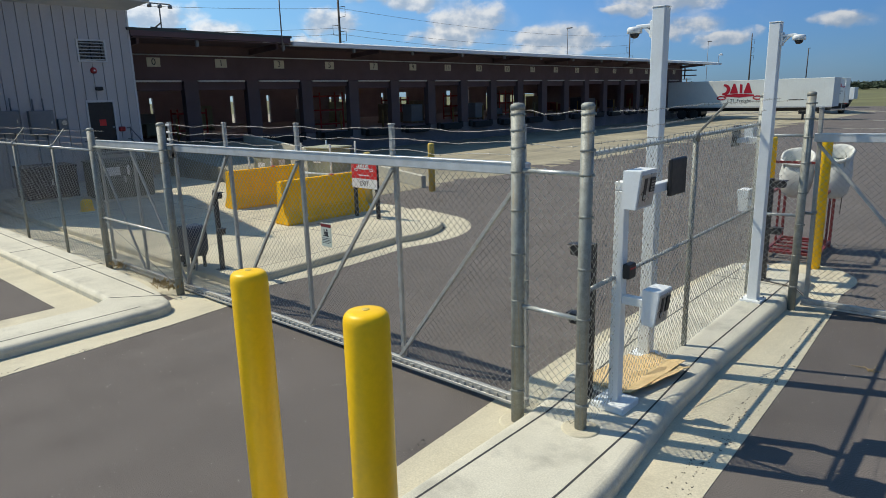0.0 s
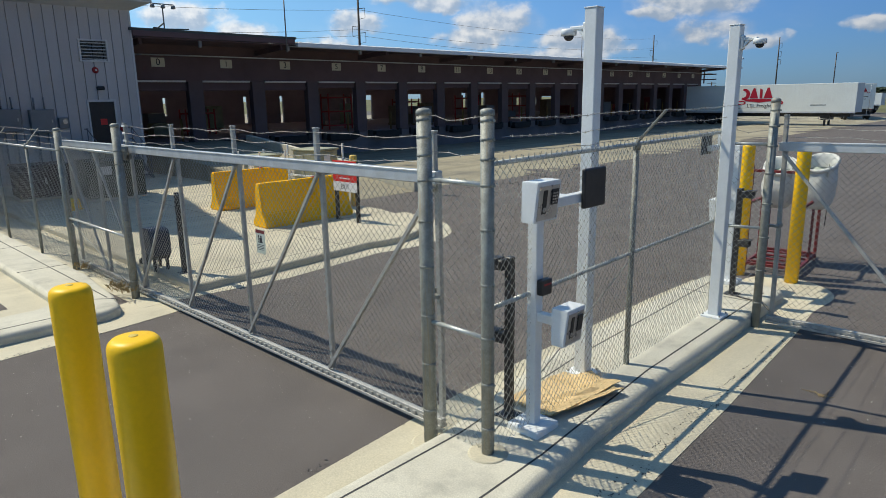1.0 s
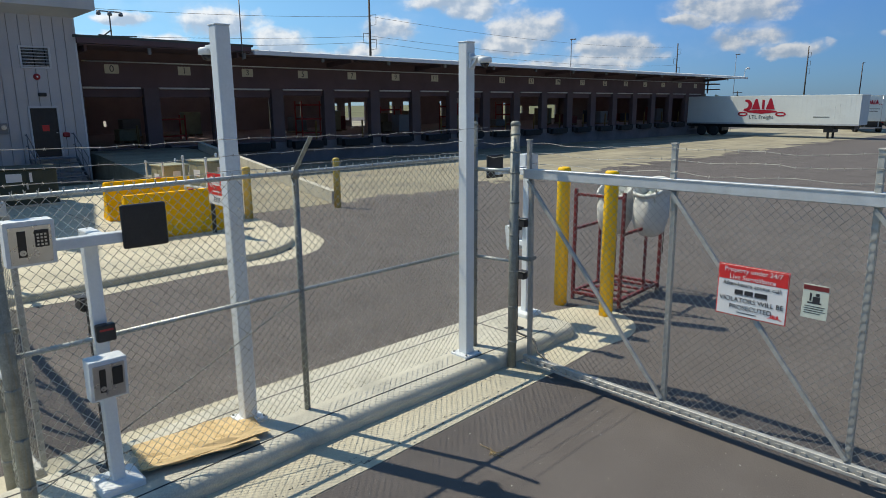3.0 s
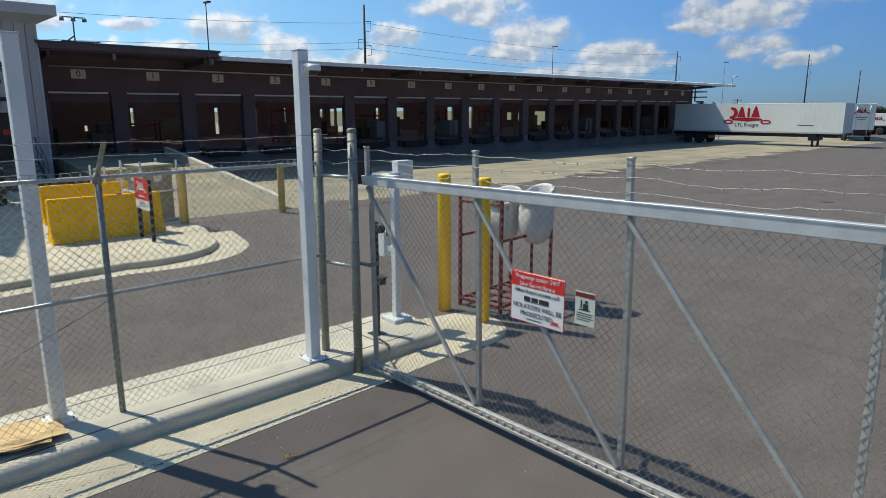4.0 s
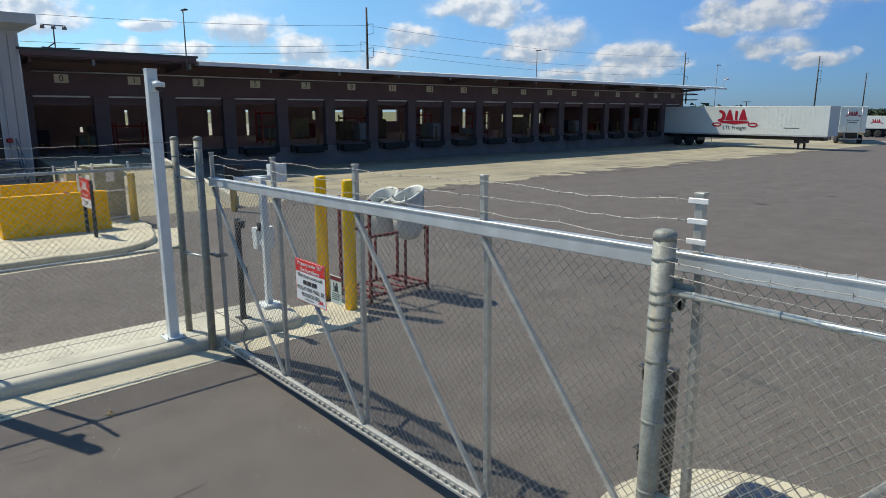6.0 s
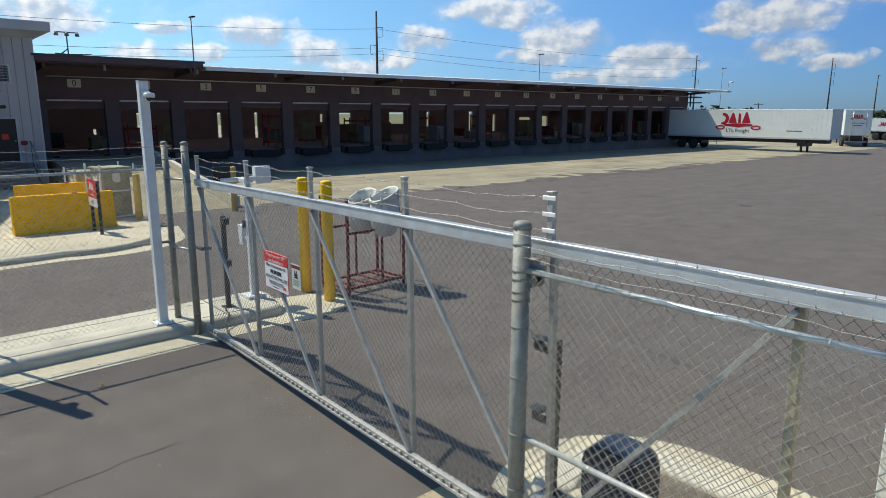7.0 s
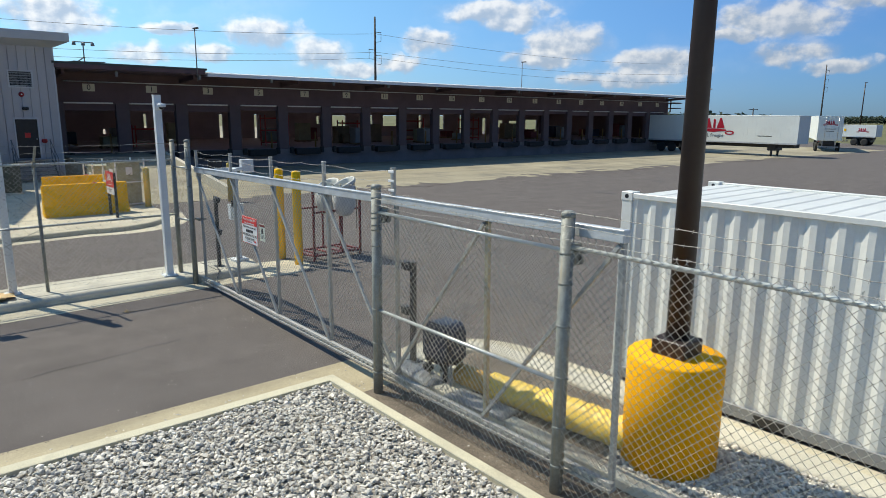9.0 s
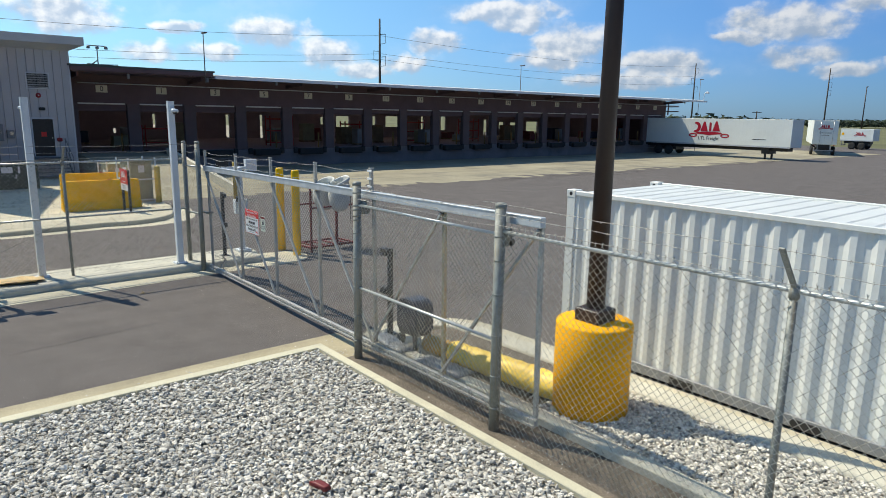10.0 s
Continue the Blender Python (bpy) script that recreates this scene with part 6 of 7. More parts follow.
part("top_rail", box(bmn(), (-W / 2, D / 2 - 0.022, 1.45), (W / 2, D / 2 + 0.022, 1.495), 0.004), M_RACK, rk)
for k in range(4):
    part("cross_bar", box(bmn(), (-W / 2, -0.48 + 0.32 * k - 0.025, 0.105), (W / 2, -0.48 + 0.32 * k + 0.025, 0.14), 0.003), M_RACK, rk)


def sack(x, y, z, w, d, h, rz, seed):
    """A bulk sack hung open: a slumped body under a thick rolled rim that leans forward."""
    t = thing("woven_sack", "grey white bulk sack hanging open in the rack", "sack", (x, y, z), rz, "sacks on the rack")
    seg = 44

    def rows_of(prof, wrinkle):
        rows = []
        for r, f in prof:
            row = []
            for k in range(seg):
                a = 2 * math.pi * k / seg
                c, s_ = math.cos(a), math.sin(a)
                sq = (abs(c) ** 2.6 + abs(s_) ** 2.6) ** (-1 / 2.6)
                n = noise.fractal(Vector((c * 1.8, s_ * 1.8, f * 3 + seed)), 1.0, 2.0, 4)
                rr = r * sq * (1 + wrinkle * (0.5 * n + 0.35 * math.sin(7 * a + seed + 6 * f)))
                lean = 0.30 * s_ * max(0.0, f - 0.45) ** 1.3 * d
                row.append(bm.verts.new((c * rr * w / 2, s_ * rr * d / 2, f * h + lean * 1.6 + 0.02 * n * wrinkle * 10)))
            rows.append(row)
        for p, q in zip(rows, rows[1:]):
            for k in range(seg):
                bm.faces.new((p[k], p[(k + 1) % seg], q[(k + 1) % seg], q[k])).smooth = True
        return rows

    bm = bmn()
    rows = rows_of([(0.08, 0.0), (0.5, 0.02), (0.78, 0.12), (0.94, 0.32), (0.98, 0.55), (0.92, 0.78), (0.88, 0.90)], 0.12)
    bm.faces.new(rows[0][::-1])
    part("body", bm, M_BAG, t)
    bm = bmn()
    rows_of([(0.88, 0.895), (0.98, 0.92), (1.03, 0.965), (1.0, 1.01), (0.92, 1.025), (0.85, 1.0), (0.82, 0.95), (0.8, 0.8)], 0.02)
    part("rim", bm, M_BAG, t, "thick rolled white rim")
    bm = bmn()
    rows = rows_of([(0.80, 0.80), (0.7, 0.74), (0.45, 0.80), (0.2, 0.78), (0.05, 0.76)], 0.22)
    bm.faces.new(rows[-1])
    part("liner", bm, M_LINER, t, "crumpled pale green liner inside the mouth")
    for a in (45, 135, 225, 315):
        c, s_ = math.cos(radians(a)), math.sin(radians(a))
        part("lifting_loop", tube(bmn(), [(c * w * 0.44, s_ * d * 0.44, h * 0.86), (c * w * 0.52, s_ * d * 0.5, h * 0.98), (c * w * 0.55, s_ * d * 0.52, h * 0.9), (c * w * 0.5, s_ * d * 0.5, h * 0.72)], 0.016, 6), M_BAG, t)
    return t


sack(-3.02, 13.95, 1.04, 0.58, 0.56, 0.78, 10, 1.0)
sack(-2.40, 14.06, 1.06, 0.55, 0.56, 0.84, -4, 5.0)
bm = tube(bmn(), [(0.42, 0.45, 1.85), (0.54, 0.50, 1.8), (0.58, 0.5, 1.4), (0.57, 0.5, 0.72)], 0.008, 5)
part("strap", bm, M_BLACK, rk, "thin black hanging strap")

# ---- cardboard on the island ----
def card(x, y, z, w, d, rz, seed, label):
    bm = bmn()
    n = 8
    g = [[bm.verts.new(((i / n - 0.5) * w, (j / n - 0.5) * d, 0.022 + 0.04 * noise.noise(Vector((i * 0.5, j * 0.5, seed))) + 0.06 * max(0, i / n - 0.75) ** 1.5 * 4)) for j in range(n + 1)] for i in range(n + 1)]
    for i in range(n):
        for j in range(n):
            bm.faces.new((g[i][j], g[i + 1][j], g[i + 1][j + 1], g[i][j + 1]))
    ex2 = bmesh.ops.extrude_face_region(bm, geom=bm.faces[:])
    for v in [e for e in ex2["geom"] if isinstance(e, bmesh.types.BMVert)]:
        v.co.z += 0.006
    bmesh.ops.recalc_face_normals(bm, faces=bm.faces[:])
    t = thing("cardboard_sheet", label, "cardboard", (x, y, z), rz, "cardboard sheets")
    part("sheet", bm, M_CARD, t)


card(-2.55, 6.32, 0.172, 0.60, 1.10, -4, 1.0, "flattened brown cardboard sheet curling on the kerb")
card(-2.36, 6.22, 0.19, 0.34, 1.0, -12.5, 3.0, "torn brown cardboard sheet on another")

# ---- yellow pipe length and lamp pole ----
pp = thing("yellow_pipe", "yellow plastic wrapped pipe length lying by the gate motor", "pipe", (0, 0, 0))
for n, (x0, x1, rad) in enumerate(((6.30, 7.12, 0.165), (7.08, 8.25, 0.18))):
    bm = bmn()
    rows = []
    k = 0
    while x0 + 0.04 * k <= x1:
        x = x0 + 0.04 * k
        cy, row = 10.80 + (x - 5.8) * 0.09, []
        for j in range(28):
            a = 2 * math.pi * j / 28
            f = rad * (1 + 0.07 * noise.noise(Vector((x * 7, math.cos(a) * 1.5, math.sin(a) * 1.5 + n * 5))) + 0.03 * math.sin(x * 31 + 2 * math.sin(a)))
            row.append(bm.verts.new((x, cy + f * math.cos(a), 0.08 + rad + f * math.sin(a))))
        rows.append(row)
        k += 1
    for p, q in zip(rows, rows[1:]):
        for j in range(28):
            bm.faces.new((p[j], p[(j + 1) % 28], q[(j + 1) % 28], q[j])).smooth = True
    bm.faces.new(rows[0])
    bm.faces.new(rows[-1][::-1])
    bmesh.ops.recalc_face_normals(bm, faces=bm.faces[:])
    part("sleeve", bm, M_LOG, pp, "crumpled yellow plastic sleeve")
part("end_cap", cyl(bmn(), (5.72, 10.793, 0.235), (6.36, 10.85, 0.235), 0.135, 0.14, seg=24), M_PIPE, pp, "tan pipe end")

lp = thing("lamp_pole", "dark bronze lamp pole on a painted yellow concrete base", "lamp pole", (8.54, 11.2, 0.1))
part("base", turned(bmn(), [(0.475, -0.12), (0.475, 1.12), (0.46, 1.14), (0.1, 1.15)], seg=48), M_BASEYEL, lp, "orange yellow painted concrete base")
part("base_cover", box(bmn(), (-0.18, -0.18, 1.145), (0.18, 0.18, 1.31), 0.012), M_BRONZE, lp)
part("pole", cyl(bmn(), (0, 0, 1.28), (0, 0, 9.5), 0.115, 0.085, seg=20), M_BRONZE, lp)

bm = bmn()
g = [[bm.verts.new((0.95 * (i / 12 - 0.5), 0.34 * (j / 6 - 0.5), 0.015 + 0.11 * abs(noise.noise(Vector((i * 0.45, j * 0.6, 2.0)))) * (0 < i < 12) * (0 < j < 6))) for j in range(7)] for i in range(13)]
for i in range(12):
    for j in range(6):
        bm.faces.new((g[i][j], g[i + 1][j], g[i + 1][j + 1], g[i][j + 1])).smooth = True
ex4 = bmesh.ops.extrude_face_region(bm, geom=bm.faces[:])
for v in [e for e in ex4["geom"] if isinstance(e, bmesh.types.BMVert)]:
    v.co.z = 0.0
bmesh.ops.recalc_face_normals(bm, faces=bm.faces[:])
gs = tagged(link_mesh("plastic_sheet", bm, M_SHEET), "crumpled grey plastic sheeting beside the gate motor", "plastic sheet")
gs.matrix_basis = pose(6.42, 10.52, 0.126, 0, 0, 4)
gs = copy_thing(gs, pose(5.15, 10.53, 0.126, 0, 0, -6))

# ---- shipping container ----
ct = thing("shipping_container", "grey white corrugated shipping container", "container", (6.70, 12.78, 0.02))
CL, CW, CH = 6.06, 2.44, 2.59
bm = bmn()
pts = []
x = 0.16
while x < CL - 0.3:
    pts += [(x, 0.0), (x + 0.07, 0.0), (x + 0.138, 0.036), (x + 0.208, 0.036)]
    x += 0.276
pts += [(CL - 0.16, 0.0)]
for y, s in ((0.02, 1), (CW - 0.02, -1)):
    a = [bm.verts.new((px, y + s * py, 0.16)) for px, py in pts]
    b = [bm.verts.new((px, y + s * py, CH - 0.06)) for px, py in pts]
    for k in range(len(pts) - 1):
        bm.faces.new((a[k], a[k + 1], b[k + 1], b[k]) if s > 0 else (a[k + 1], a[k], b[k], b[k + 1]))
part("side_wall", bm, M_CONT, ct, "corrugated steel side walls")
bm = bmn()
pts = []
x = 0.12
while x < CL - 0.3:
    pts += [(x, 0.0), (x + 0.05, 0.0), (x + 0.075, 0.013), (x + 0.265, 0.013)]
    x += 0.29
pts += [(CL - 0.08, 0.0)]
a = [bm.verts.new((px, 0.06, CH - 0.05 + pz)) for px, pz in pts]
b = [bm.verts.new((px, CW - 0.06, CH - 0.05 + pz)) for px, pz in pts]
for k in range(len(pts) - 1):
    bm.faces.new((a[k], a[k + 1], b[k + 1], b[k]))
part("roof", bm, M_CONT, ct, "ribbed steel roof")
for y in (0.0, CW - 0.08):
    part("top_rail", box(bmn(), (0.1, y, CH - 0.08), (CL - 0.1, y + 0.08, CH - 0.01), 0.008), M_CONT, ct)
    part("bottom_rail", box(bmn(), (0.1, y, 0.02), (CL - 0.1, y + 0.06, 0.17), 0.008), M_GREYBOX, ct)
for xx in (0.0, CL - 0.16):
    for y in (0.0, CW - 0.16):
        part("corner_post", box(bmn(), (xx, y, 0.11), (xx + 0.16, y + 0.16, CH - 0.11), 0.01), M_CONT, ct)
        for z in (0.0, CH - 0.115):
            cst = part("corner_casting", box(bmn(), (xx - 0.008, y - 0.008, z), (xx + 0.168, y + 0.168, z + 0.118), 0.008), M_CONT, ct)
            # black disc on the casting, painted as the shade inside its hole
            part("lift_hole", cyl(bmn(), (xx + 0.08, y - 0.0095, z + 0.06), (xx + 0.08, y - 0.0078, z + 0.06), 0.03, seg=12), M_BLACK, cst)
part("end_panel", box(bmn(), (0.05, 0.16, 0.15), (0.09, CW - 0.16, CH - 0.06)), M_CONT, ct)
part("end_panel", box(bmn(), (CL - 0.09, 0.16, 0.15), (CL - 0.05, CW - 0.16, CH - 0.06)), M_CONT, ct)
part("floor", box(bmn(), (0.1, 0.07, 0.06), (CL - 0.1, CW - 0.07, 0.15)), M_WOOD, ct)
for xx in (2.0, 3.65):
    # black block stands for the shade of an open pocket
    part("fork_pocket", box(bmn(), (xx, -0.006, 0.025), (xx + 0.36, 0.1, 0.135), 0.004), M_BLACK, ct, "black face for the shade in a fork pocket")



# ---- trailers ----
def wheel(bm_parent, x, y, z, r=0.5, w=0.26, s=-1):
    o = part("tyre", turned(bmn(), [(r * 0.55, -w / 2), (r * 0.94, -w / 2), (r, -w * 0.3), (r, w * 0.3), (r * 0.94, w / 2), (r * 0.55, w / 2)], seg=24), M_RUBBER, bm_parent)
    o.matrix_basis = pose(x, y, z, 90, 0, 0)
    h = part("rim", turned(bmn(), [(r * 0.54, -w * 0.3), (r * 0.5, w * 0.2), (r * 0.2, w * 0.1), (r * 0.18, w * 0.45), (r * 0.05, w * 0.46)], seg=18), M_ALU, bm_parent)
    h.matrix_basis = pose(x, y, z, 90 if s < 0 else -90, 0, 0)


def trailer(x, y, z, rz, L, label, logo_x=None, top=4.15):
    """A box trailer; its rear at local x = 0, its side at y = 0."""
    t = thing("semi_trailer", label, "trailer", (x, y, z), rz, "parked trailers")
    H0, H1, W = 1.25, top, 2.58
    part("box_body", box(bmn(), (0, 0.004, H0), (L, W - 0.02, H1 - 0.06), 0.02), M_TRAILER, t)
    part("roof_rail", box(bmn(), (-0.02, 0.0, H1 - 0.12), (L + 0.01, W, H1), 0.02), M_TRAILER, t)
    part("side_rail", box(bmn(), (0, -0.006, H0 - 0.05), (L, 0.0035, H0 + 0.10), 0.003), M_ALU, t)
    part("chassis", box(bmn(), (0.3, 0.7, 0.85), (L - 0.5, W - 0.7, H0 - 0.01)), M_BLACK, t)
    n = int(L / 0.405)
    rib = None
    for k in range(n):
        if rib is None:
            rib = part("rivet_strip", box(bmn(), (0, -0.002, H0 + 0.11), (0.035, 0.0035, H1 - 0.13)), M_TRAILER, t)
            rib.matrix_basis = pose(0.3, 0, 0)
        else:
            share("rivet_strip", rib, pose(0.3 + 0.405 * k, 0, 0), t)
    bogie = part("bogie", box(bmn(), (1.0, 0.5, 0.5), (3.6, W - 0.5, 0.86)), M_BLACK, t)
    for wx in (1.6, 2.9):
        for wy in (0.16, W - 0.16):
            wheel(bogie, wx, wy, 0.5, s=-1 if wy < 1 else 1)
    gear = part("landing_gear", box(bmn(), (L - 3.0, 0.5, 0.55), (L - 2.2, W - 0.5, 1.12), 0.02), M_BLACK, t)
    for wy in (0.55, W - 0.55):
        part("gear_leg", box(bmn(), (L - 2.68, wy - 0.07, 0.0), (L - 2.5, wy + 0.07, 0.6), 0.01), M_BLACK, gear)
    part("bumper_bar", box(bmn(), (-0.05, 0.3, 0.5), (0.05, W - 0.3, 0.62), 0.01), M_GREYBOX, t)
    for wy in (0.6, W - 0.7):
        part("bumper_upright", box(bmn(), (-0.02, wy, 0.6), (0.06, wy + 0.1, H0), 0.006), M_GREYBOX, t)
    for s in (0, 1):
        d = part("rear_door", box(bmn(), (-0.035, 0.06 + s * (W / 2 - 0.05), H0 + 0.08), (-0.002, W / 2 - 0.01 + s * (W / 2 - 0.05), H1 - 0.14), 0.006), M_TRAILER, t)
        part("lock_rod", cyl(bmn(), (-0.055, 0.5 + s * (W / 2), H0), (-0.055, 0.5 + s * (W / 2), H1 - 0.15), 0.02, seg=8), M_STEEL, d)
    for wy in (0.2, W - 0.35):
        part("tail_lamp", box(bmn(), (-0.02, wy, H0 - 0.14), (0.03, wy + 0.16, H0 - 0.06), 0.006), M_RED, t)
    if logo_x is not None:
        o = part("emblem", emblem(bmn(), 4.5), M_LOGO, t, "dark red emblem film")
        o.matrix_basis = pose(logo_x, -0.012, 2.52, 90, 0, 0)
        lettering("lettering", "LTL Freight", 0.50, M_INK, t, pose(logo_x, -0.012, 1.90, 90, 0, 0))
        bars(t, [(logo_x + 4.7, logo_x + 6.1, 1.93, 1.99)], M_INK, pose(0, -0.008, 0))
    return t


t1 = trailer(-30.85, 72.05, yard_z(72), 0, 16.15, "long white box trailer with a red emblem backed to the dock", 7.6, 3.97)
t2 = trailer(-16.6, 88.9, yard_z(88), 114, 14.4, "white box trailer parked end on behind another", None, 4.05)
o = part("emblem", emblem(bmn(), 1.5), M_LOGO, t2, "dark red emblem film")
o.matrix_basis = pose(-0.06, 1.29, 3.15, 90, 0, -90)
bars(t2, [(0.7, 1.9, 2.55, 2.62), (0.9, 1.7, 2.3, 2.36)], M_INK, pose(-0.04, 0, 0, 0, 0, 0) @ pose(0, 2.58, 0, 0, 0, -90))
t3 = trailer(-25.0, 113.6, yard_z(113), 0, 4.3, "short white box trailer at the far edge of the yard", None, 2.95)
o = part("emblem", emblem(bmn(), 1.6), M_LOGO, t3, "dark red emblem film")
o.matrix_basis = pose(2.6, -0.012, 2.1, 90, 0, 0)
part("placard", box(bmn(), (0.12, -0.02, 2.05), (0.42, -0.008, 2.4), 0.003), M_BARRIER, t3, "small yellow placard")


# ---- roof lamps and poles ----
def roof_lamp(x, y, z, h, label, r=0.035):
    t = thing("roof_lamp", label, "lamp", (x, y, z), 0, "roof lamps")
    part("mast", cyl(bmn(), (0, 0, -0.5), (0, 0, h), r, r * 0.8, seg=10), M_TREAD if r < 0.05 else M_BRONZE, t)
    bm = box(bmn(), (-0.08, -0.1, h - 0.02), (0.42, 0.1, h + 0.06), 0.02)
    part("head", bm, M_BRONZE, t, "flat dark lamp head")
    return t


for x, y, h in ((-28.1, 20.0, 2.45), (-30.5, 50.4, 2.4), (-30.9, 83.0, 2.4)):
    roof_lamp(x, y, 5.95 if y < 75 else yard_z(79), h if y < 75 else 8.75, "slim grey pole lamp above the roof edge")
roof_lamp(-41.6, 172.1, yard_z(172), 11.7, "tall slim yard lamp beyond the trailers", 0.13)
fl = thing("flood_lights", "row of three small flood lamps on a roof mast", "flood light", (-28.4, 14.1, 6.18))
part("mast", cyl(bmn(), (0, 0, 0), (0, 0, 1.08), 0.03, seg=10), M_GREYBOX, fl)
for a, b in (((-0.3, -0.75, 0.04), (0.3, 0.95, 0.06)), ((0.3, -0.6, 0.05), (-0.3, 0.8, 0.03)), ((0, -0.35, 0.03), (0, 0, 0.3))):
    bm = bmn()
    beam(bm, a, b, 0.05, 0.07)
    part("mast_foot", bm, M_EAVES, fl, "dark steel mast foot on the roof")
part("crossbar", box(bmn(), (-0.03, -0.5, 1.04), (0.03, 0.5, 1.09), 0.006), M_GREYBOX, fl)
for k in (-0.45, 0.0, 0.45):
    part("lamp_head", turned(bmn(), [(0.03, 0.02), (0.08, -0.02), (0.10, -0.14), (0.07, -0.15)], (0.06, k, 1.04), 14), M_GREYBOX, fl)
gl = thing("gooseneck_lamp", "curved pale lamp at the roof end", "lamp", (-28.3, END + 3.9, 5.95))
part("neck", tube(bmn(), [(0, 0, 0), (0, 0.02, 0.7), (0.02, 0.2, 0.95), (0.05, 0.6, 1.0)], 0.035, 8), M_TRIM, gl)
part("shade", turned(bmn(), [(0.05, 0.1), (0.2, -0.02), (0.24, -0.12), (0.2, -0.13)], (0.05, 0.65, 0.98), 14), M_TRIM, gl)


def power_pole(x, y, z, h, arms, label):
    t = thing("power_pole", label, "power pole", (x, y, z), 50, "power poles")
    part("pole", cyl(bmn(), (0, 0, 0), (0, 0, h), 0.28, 0.16, seg=10), M_WOODPOLE, t)
    for zz, s in arms:
        bm = bmn()
        beam(bm, (0, 0, zz), (s * 1.1, 0, zz + 0.1), 0.09, 0.09)
        beam(bm, (s * 1.1, 0, zz + 0.1), (s * 1.1, 0, zz - 1.5), 0.07, 0.07)
        beam(bm, (0, 0, zz - 1.7), (s * 1.1, 0, zz - 1.5), 0.06, 0.06)
        part("crossarm", bm, M_WOODPOLE, t)
    return t


power_pole(-91.4, 76.1, -0.4, 21.4, ((18.6, 1), (15.6, -1), (14.6, 1)), "tall slim transmission pole behind the terminal")
power_pole(-104, 208.6, -0.6, 22.3, ((20.5, 1), (17.5, -1), (14.8, 1)), "tall slim transmission pole far behind the terminal")
power_pole(-79, 250.5, -0.6, 22.0, ((20.0, 1), (17.2, 1), (14.6, 1)), "tall slim transmission pole beyond the yard")
pw2 = power_pole(-95, 235, -0.6, 7.5, (), "low distribution pole beyond the yard")
part("crossarm", box(bmn(), (-1.6, -0.08, 7.0), (1.6, 0.08, 7.2)), M_WOODPOLE, pw2)
for k, (z0, z1, zm) in enumerate(((18.2, 20.6, 14.2), (15.0, 17.6, 11.0), (14.0, 15.0, 10.2))):
    w = thing("power_line", "thin dark overhead power line", "cable", (0, 0, 0), 0, "power lines")
    for p0, p1 in (((-84, -20, z0 - 3.2), (-91.2, 76.1, z0 - 0.2)), ((-91.2, 76.1, z0 - 0.2), (-103.8, 208.6, z1))):
        a, b = Vector(p0), Vector(p1)
        pts = [a.lerp(b, f / 20) - Vector((0, 0, 4 * 1.6 * (f / 20) * (1 - f / 20))) for f in range(21)]
        part("span", tube(bmn(), pts, 0.024, 4), M_WOODPOLE, w)


# ---- distance ----
def far_trees(name, x0, x1, y0, y1, n, hmin, hmax, seed):
    """A far belt of trees, each a clump of many leaf masses."""
    rng = np.random.default_rng(seed)
    vs, fs, c = [], [], 0
    for _ in range(n):
        f = rng.random()
        x, y = x0 + (x1 - x0) * f + rng.normal() * 6, y0 + (y1 - y0) * f + rng.normal() * 12
        h, w = rng.uniform(hmin, hmax), rng.uniform(3.0, 6.5)
        for _ in range(150):
            a, e, r = rng.uniform(0, 6.28), rng.uniform(-0.6, 1.0), rng.uniform(0.4, 1.0)
            p = np.array([x + w * r * math.cos(a), y + w * r * math.sin(a), -1 + h * (0.55 + 0.42 * e * r)])
            q = rng.normal(size=(4, 3)) * rng.uniform(0.35, 0.8) * np.array([1.0, 1.0, 0.55])
            vs.append(p + q)
            fs += [(c, c + 1, c + 2), (c, c + 2, c + 3), (c + 1, c + 3, c + 2), (c, c + 3, c + 1)]
            c += 4
    ob = new(name, raw_mesh(name, np.concatenate(vs), np.array(fs), M_LEAF))
    return tagged(ob, "distant belt of dark green trees", "trees", kind="stuff")


far_trees("far_woods", -260, 60, 520, 560, 330, 4.5, 7, 9)
far_trees("far_woods", -78, -66, 150, 156, 9, 4.5, 6.5, 10)


# ---- small things ----
cb = tube(bmn(), [(-2.62, 10.8, 0.19), (-2.4, 10.72, 0.18), (-2.1, 10.66, 0.185), (-1.9, 10.5, 0.10), (-1.6, 10.42, 0.03), (-0.9, 10.36, 0.02)], 0.014, 6)
tagged(link_mesh("cable", cb, M_BLACK), "black cable lying over the kerb towards the gate", "cable")


def weeds(x, y, z, n, spread, seed, label):
    rng2 = random.Random(seed)
    bm = bmn()
    for _ in range(n):
        a, r = rng2.uniform(0, 6.28), rng2.random() * spread
        p = Vector((x + r * math.cos(a), y + 0.5 * r * math.sin(a), z))
        tip = p + Vector((rng2.uniform(-0.1, 0.1), rng2.uniform(-0.1, 0.1), rng2.uniform(0.01, 0.10)))
        sd = Vector((math.cos(a + 1.5), math.sin(a + 1.5), 0)) * 0.008
        mid = p.lerp(tip, 0.5) + Vector((0, 0, 0.015))
        v = [bm.verts.new(q) for q in (p - sd, p + sd, mid + sd * 1.3, tip, mid - sd * 1.3)]
        bm.faces.new(v)
    return tagged(link_mesh("dry_weeds", bm, M_WEED), label, "weeds", kind="stuff")


weeds(-10.15, 4.78, 0.16, 120, 0.42, 1, "clump of dry brown weeds at the gate post")
weeds(-12.2, 4.82, 0.16, 50, 0.3, 4, "dry brown weeds along the fence foot")


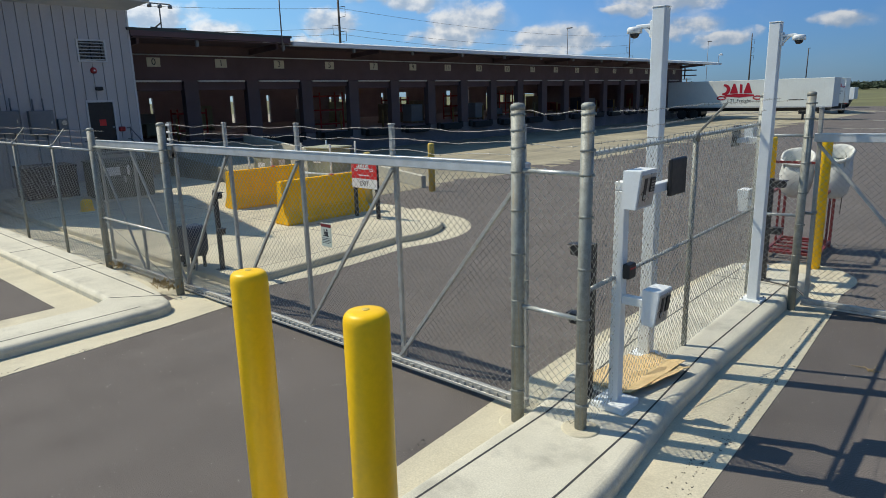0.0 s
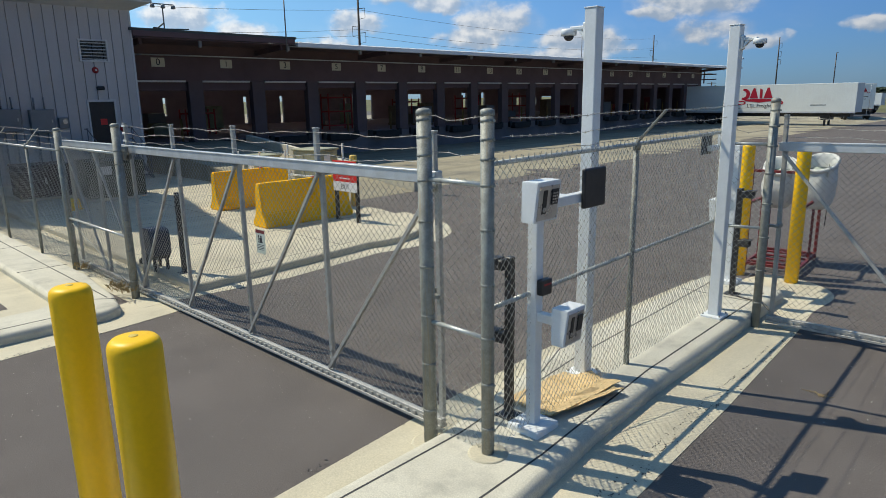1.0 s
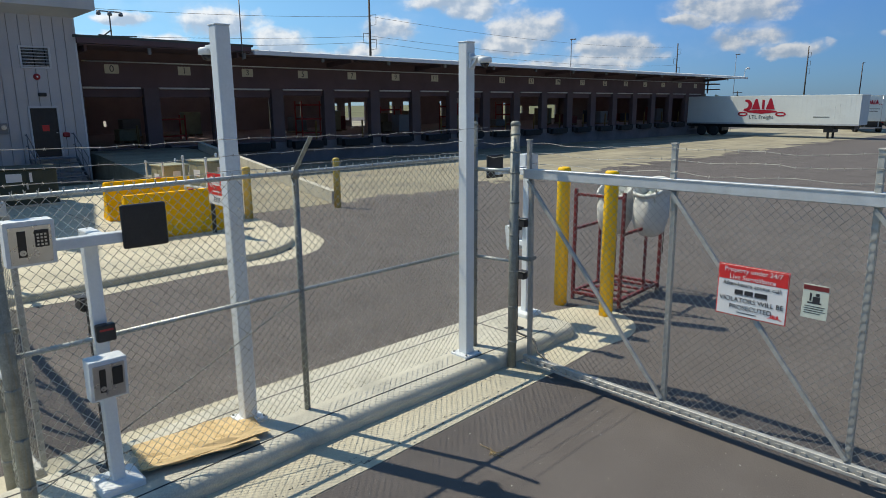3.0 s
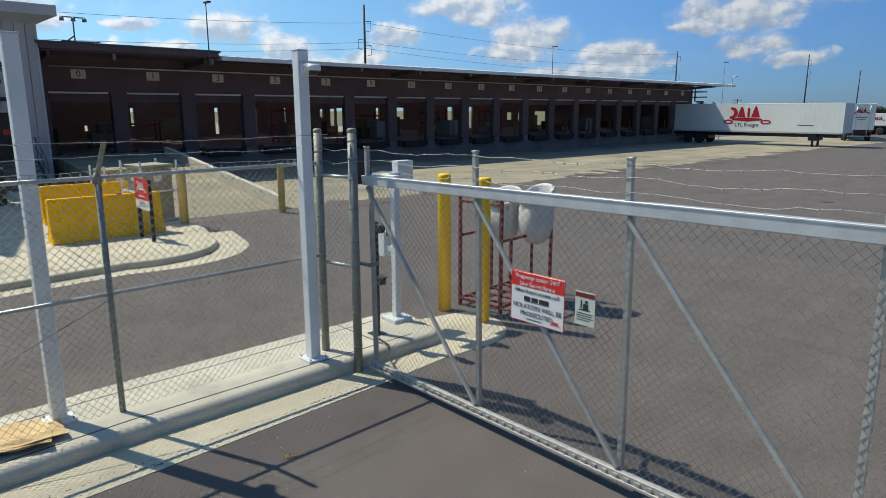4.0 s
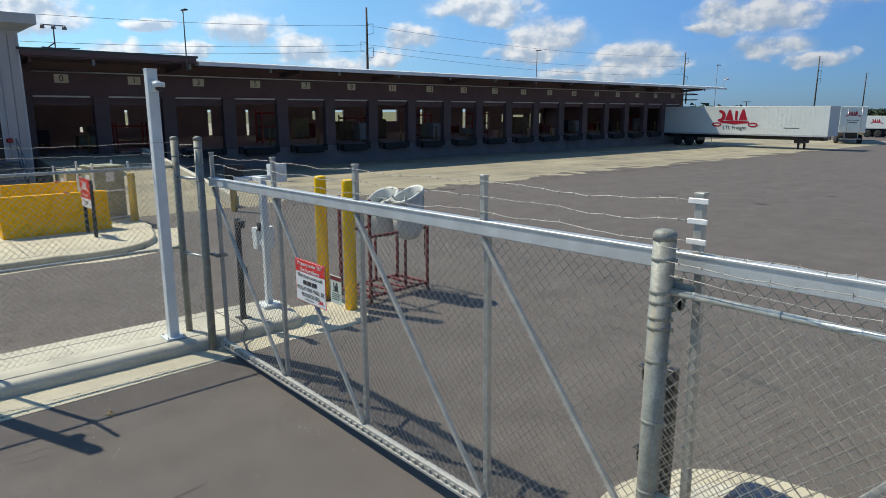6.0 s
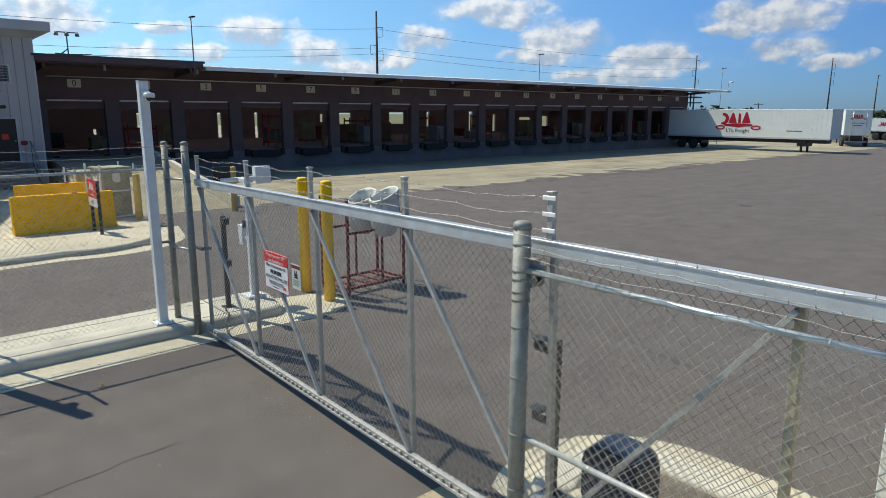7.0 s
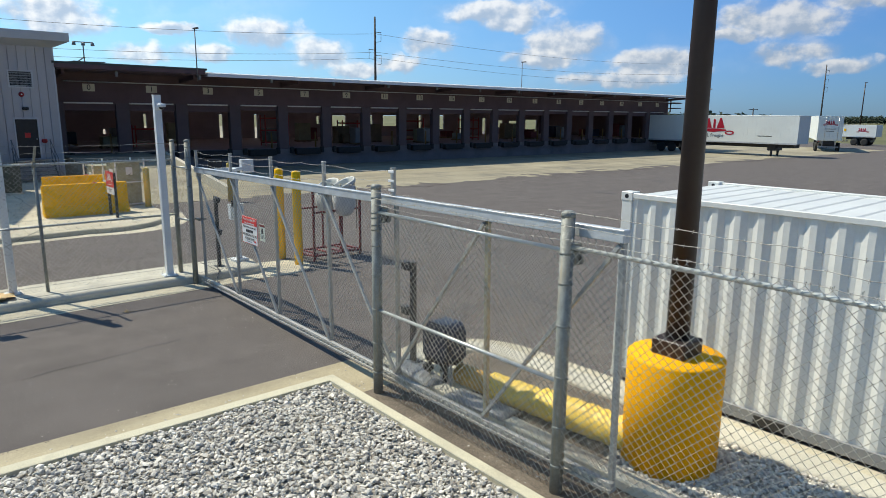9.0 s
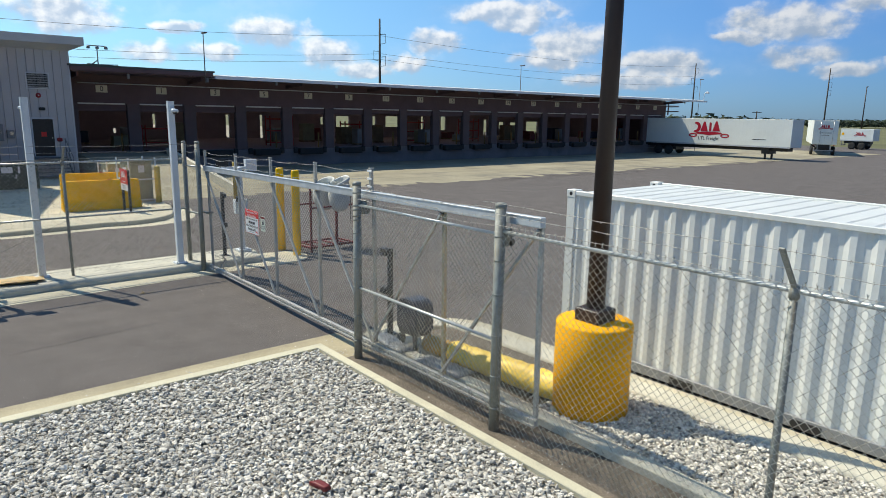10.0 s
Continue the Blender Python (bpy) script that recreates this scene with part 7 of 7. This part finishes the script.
# ---- equipment before the office ----
def padmount(x, y, w, d, h, rz, material, label, notice):
    t = thing("pad_transformer", label, "transformer", (x, y, 0.145), rz, "equipment cabinets")
    part("plinth", box(bmn(), (-w / 2 - 0.08, -d / 2 - 0.08, 0), (w / 2 + 0.08, d / 2 + 0.08, 0.07), 0.01), M_KERB, t)
    part("body", box(bmn(), (-w / 2, -d / 2, 0.07), (w / 2, d / 2, h - 0.06), 0.02), material, t)
    part("lid", box(bmn(), (-w / 2 - 0.03, -d / 2 - 0.03, h - 0.055), (w / 2 + 0.03, d / 2 + 0.03, h), 0.02), material, t)
    for s in (-1, 1):
        part("door", box(bmn(), (w / 2 + 0.002, s * d / 4 - d / 4 + 0.03, 0.14), (w / 2 + 0.02, s * d / 4 + d / 4 - 0.03, h - 0.1), 0.006), material, t)
    part("latch", box(bmn(), (w / 2 + 0.021, -0.03, h * 0.45), (w / 2 + 0.05, 0.03, h * 0.62), 0.008), M_STEEL, t)
    if notice:
        part("notice", box(bmn(), (w / 2 + 0.021, -0.55, h - 0.42), (w / 2 + 0.026, -0.12, h - 0.16)), M_SIGNWHITE, t, "white warning notice")
        part("notice", box(bmn(), (w / 2 + 0.021, 0.08, h - 0.44), (w / 2 + 0.026, 0.16, h - 0.14)), M_SIGNWHITE, t)
    return t


padmount(-21.75, 8.85, 1.5, 1.7, 1.22, -8, M_OLIVE, "dark olive pad mounted transformer with white notices", True)
padmount(-23.6, 7.3, 1.4, 1.5, 1.1, -4, M_MAROON, "dark brown equipment cabinet before the office wall", False)
ys = thing("valve_cover", "short yellow plastic valve cover on the concrete", "valve cover", (-19.78, 7.08, 0.148))
part("cover", turned(bmn(), [(0.17, 0.0), (0.165, 0.2), (0.15, 0.29), (0.1, 0.33), (0.02, 0.34)], seg=20), M_YELLOW, ys)
part("flange", turned(bmn(), [(0.20, 0.0), (0.20, 0.025), (0.172, 0.03)], seg=20), M_YELLOW, ys)

# ---- litter ----
def straw(x, y, n, spread, seed):
    rng2 = random.Random(seed)
    bm = bmn()
    for _ in range(n):
        a, q = rng2.uniform(0, 6.28), rng2.random() * spread
        p = Vector((x + q * math.cos(a), y + q * math.sin(a), 0.006))
        b2 = rng2.uniform(0, 6.28)
        ln = rng2.uniform(0.04, 0.12)
        cyl(bm, p, p + Vector((ln * math.cos(b2), ln * math.sin(b2), rng2.uniform(0, 0.02))), 0.0026, seg=4)
    return tagged(link_mesh("straw_wisp", bm, M_WEED), "few pale straws lying on the asphalt", "straw", kind="stuff")


straw(-0.72, 8.37, 15, 0.09, 2)

bm = bmn()
rl = random.Random(3)
rag = []
for k in range(12):
    a = 2 * math.pi * k / 12
    f = rl.uniform(0.7, 1.2)
    rag.append((0.13 * f * math.cos(a), 0.05 * f * math.sin(a)))
slab(bm, rag, 0.0, 0.05, 0.018, 2)
rg = tagged(link_mesh("red_rag", bm, M_RACK), "small dark red rag lying on the gravel", "rag")
rg.matrix_basis = pose(8.06, 7.59, 0.085, 0, 0, 20)
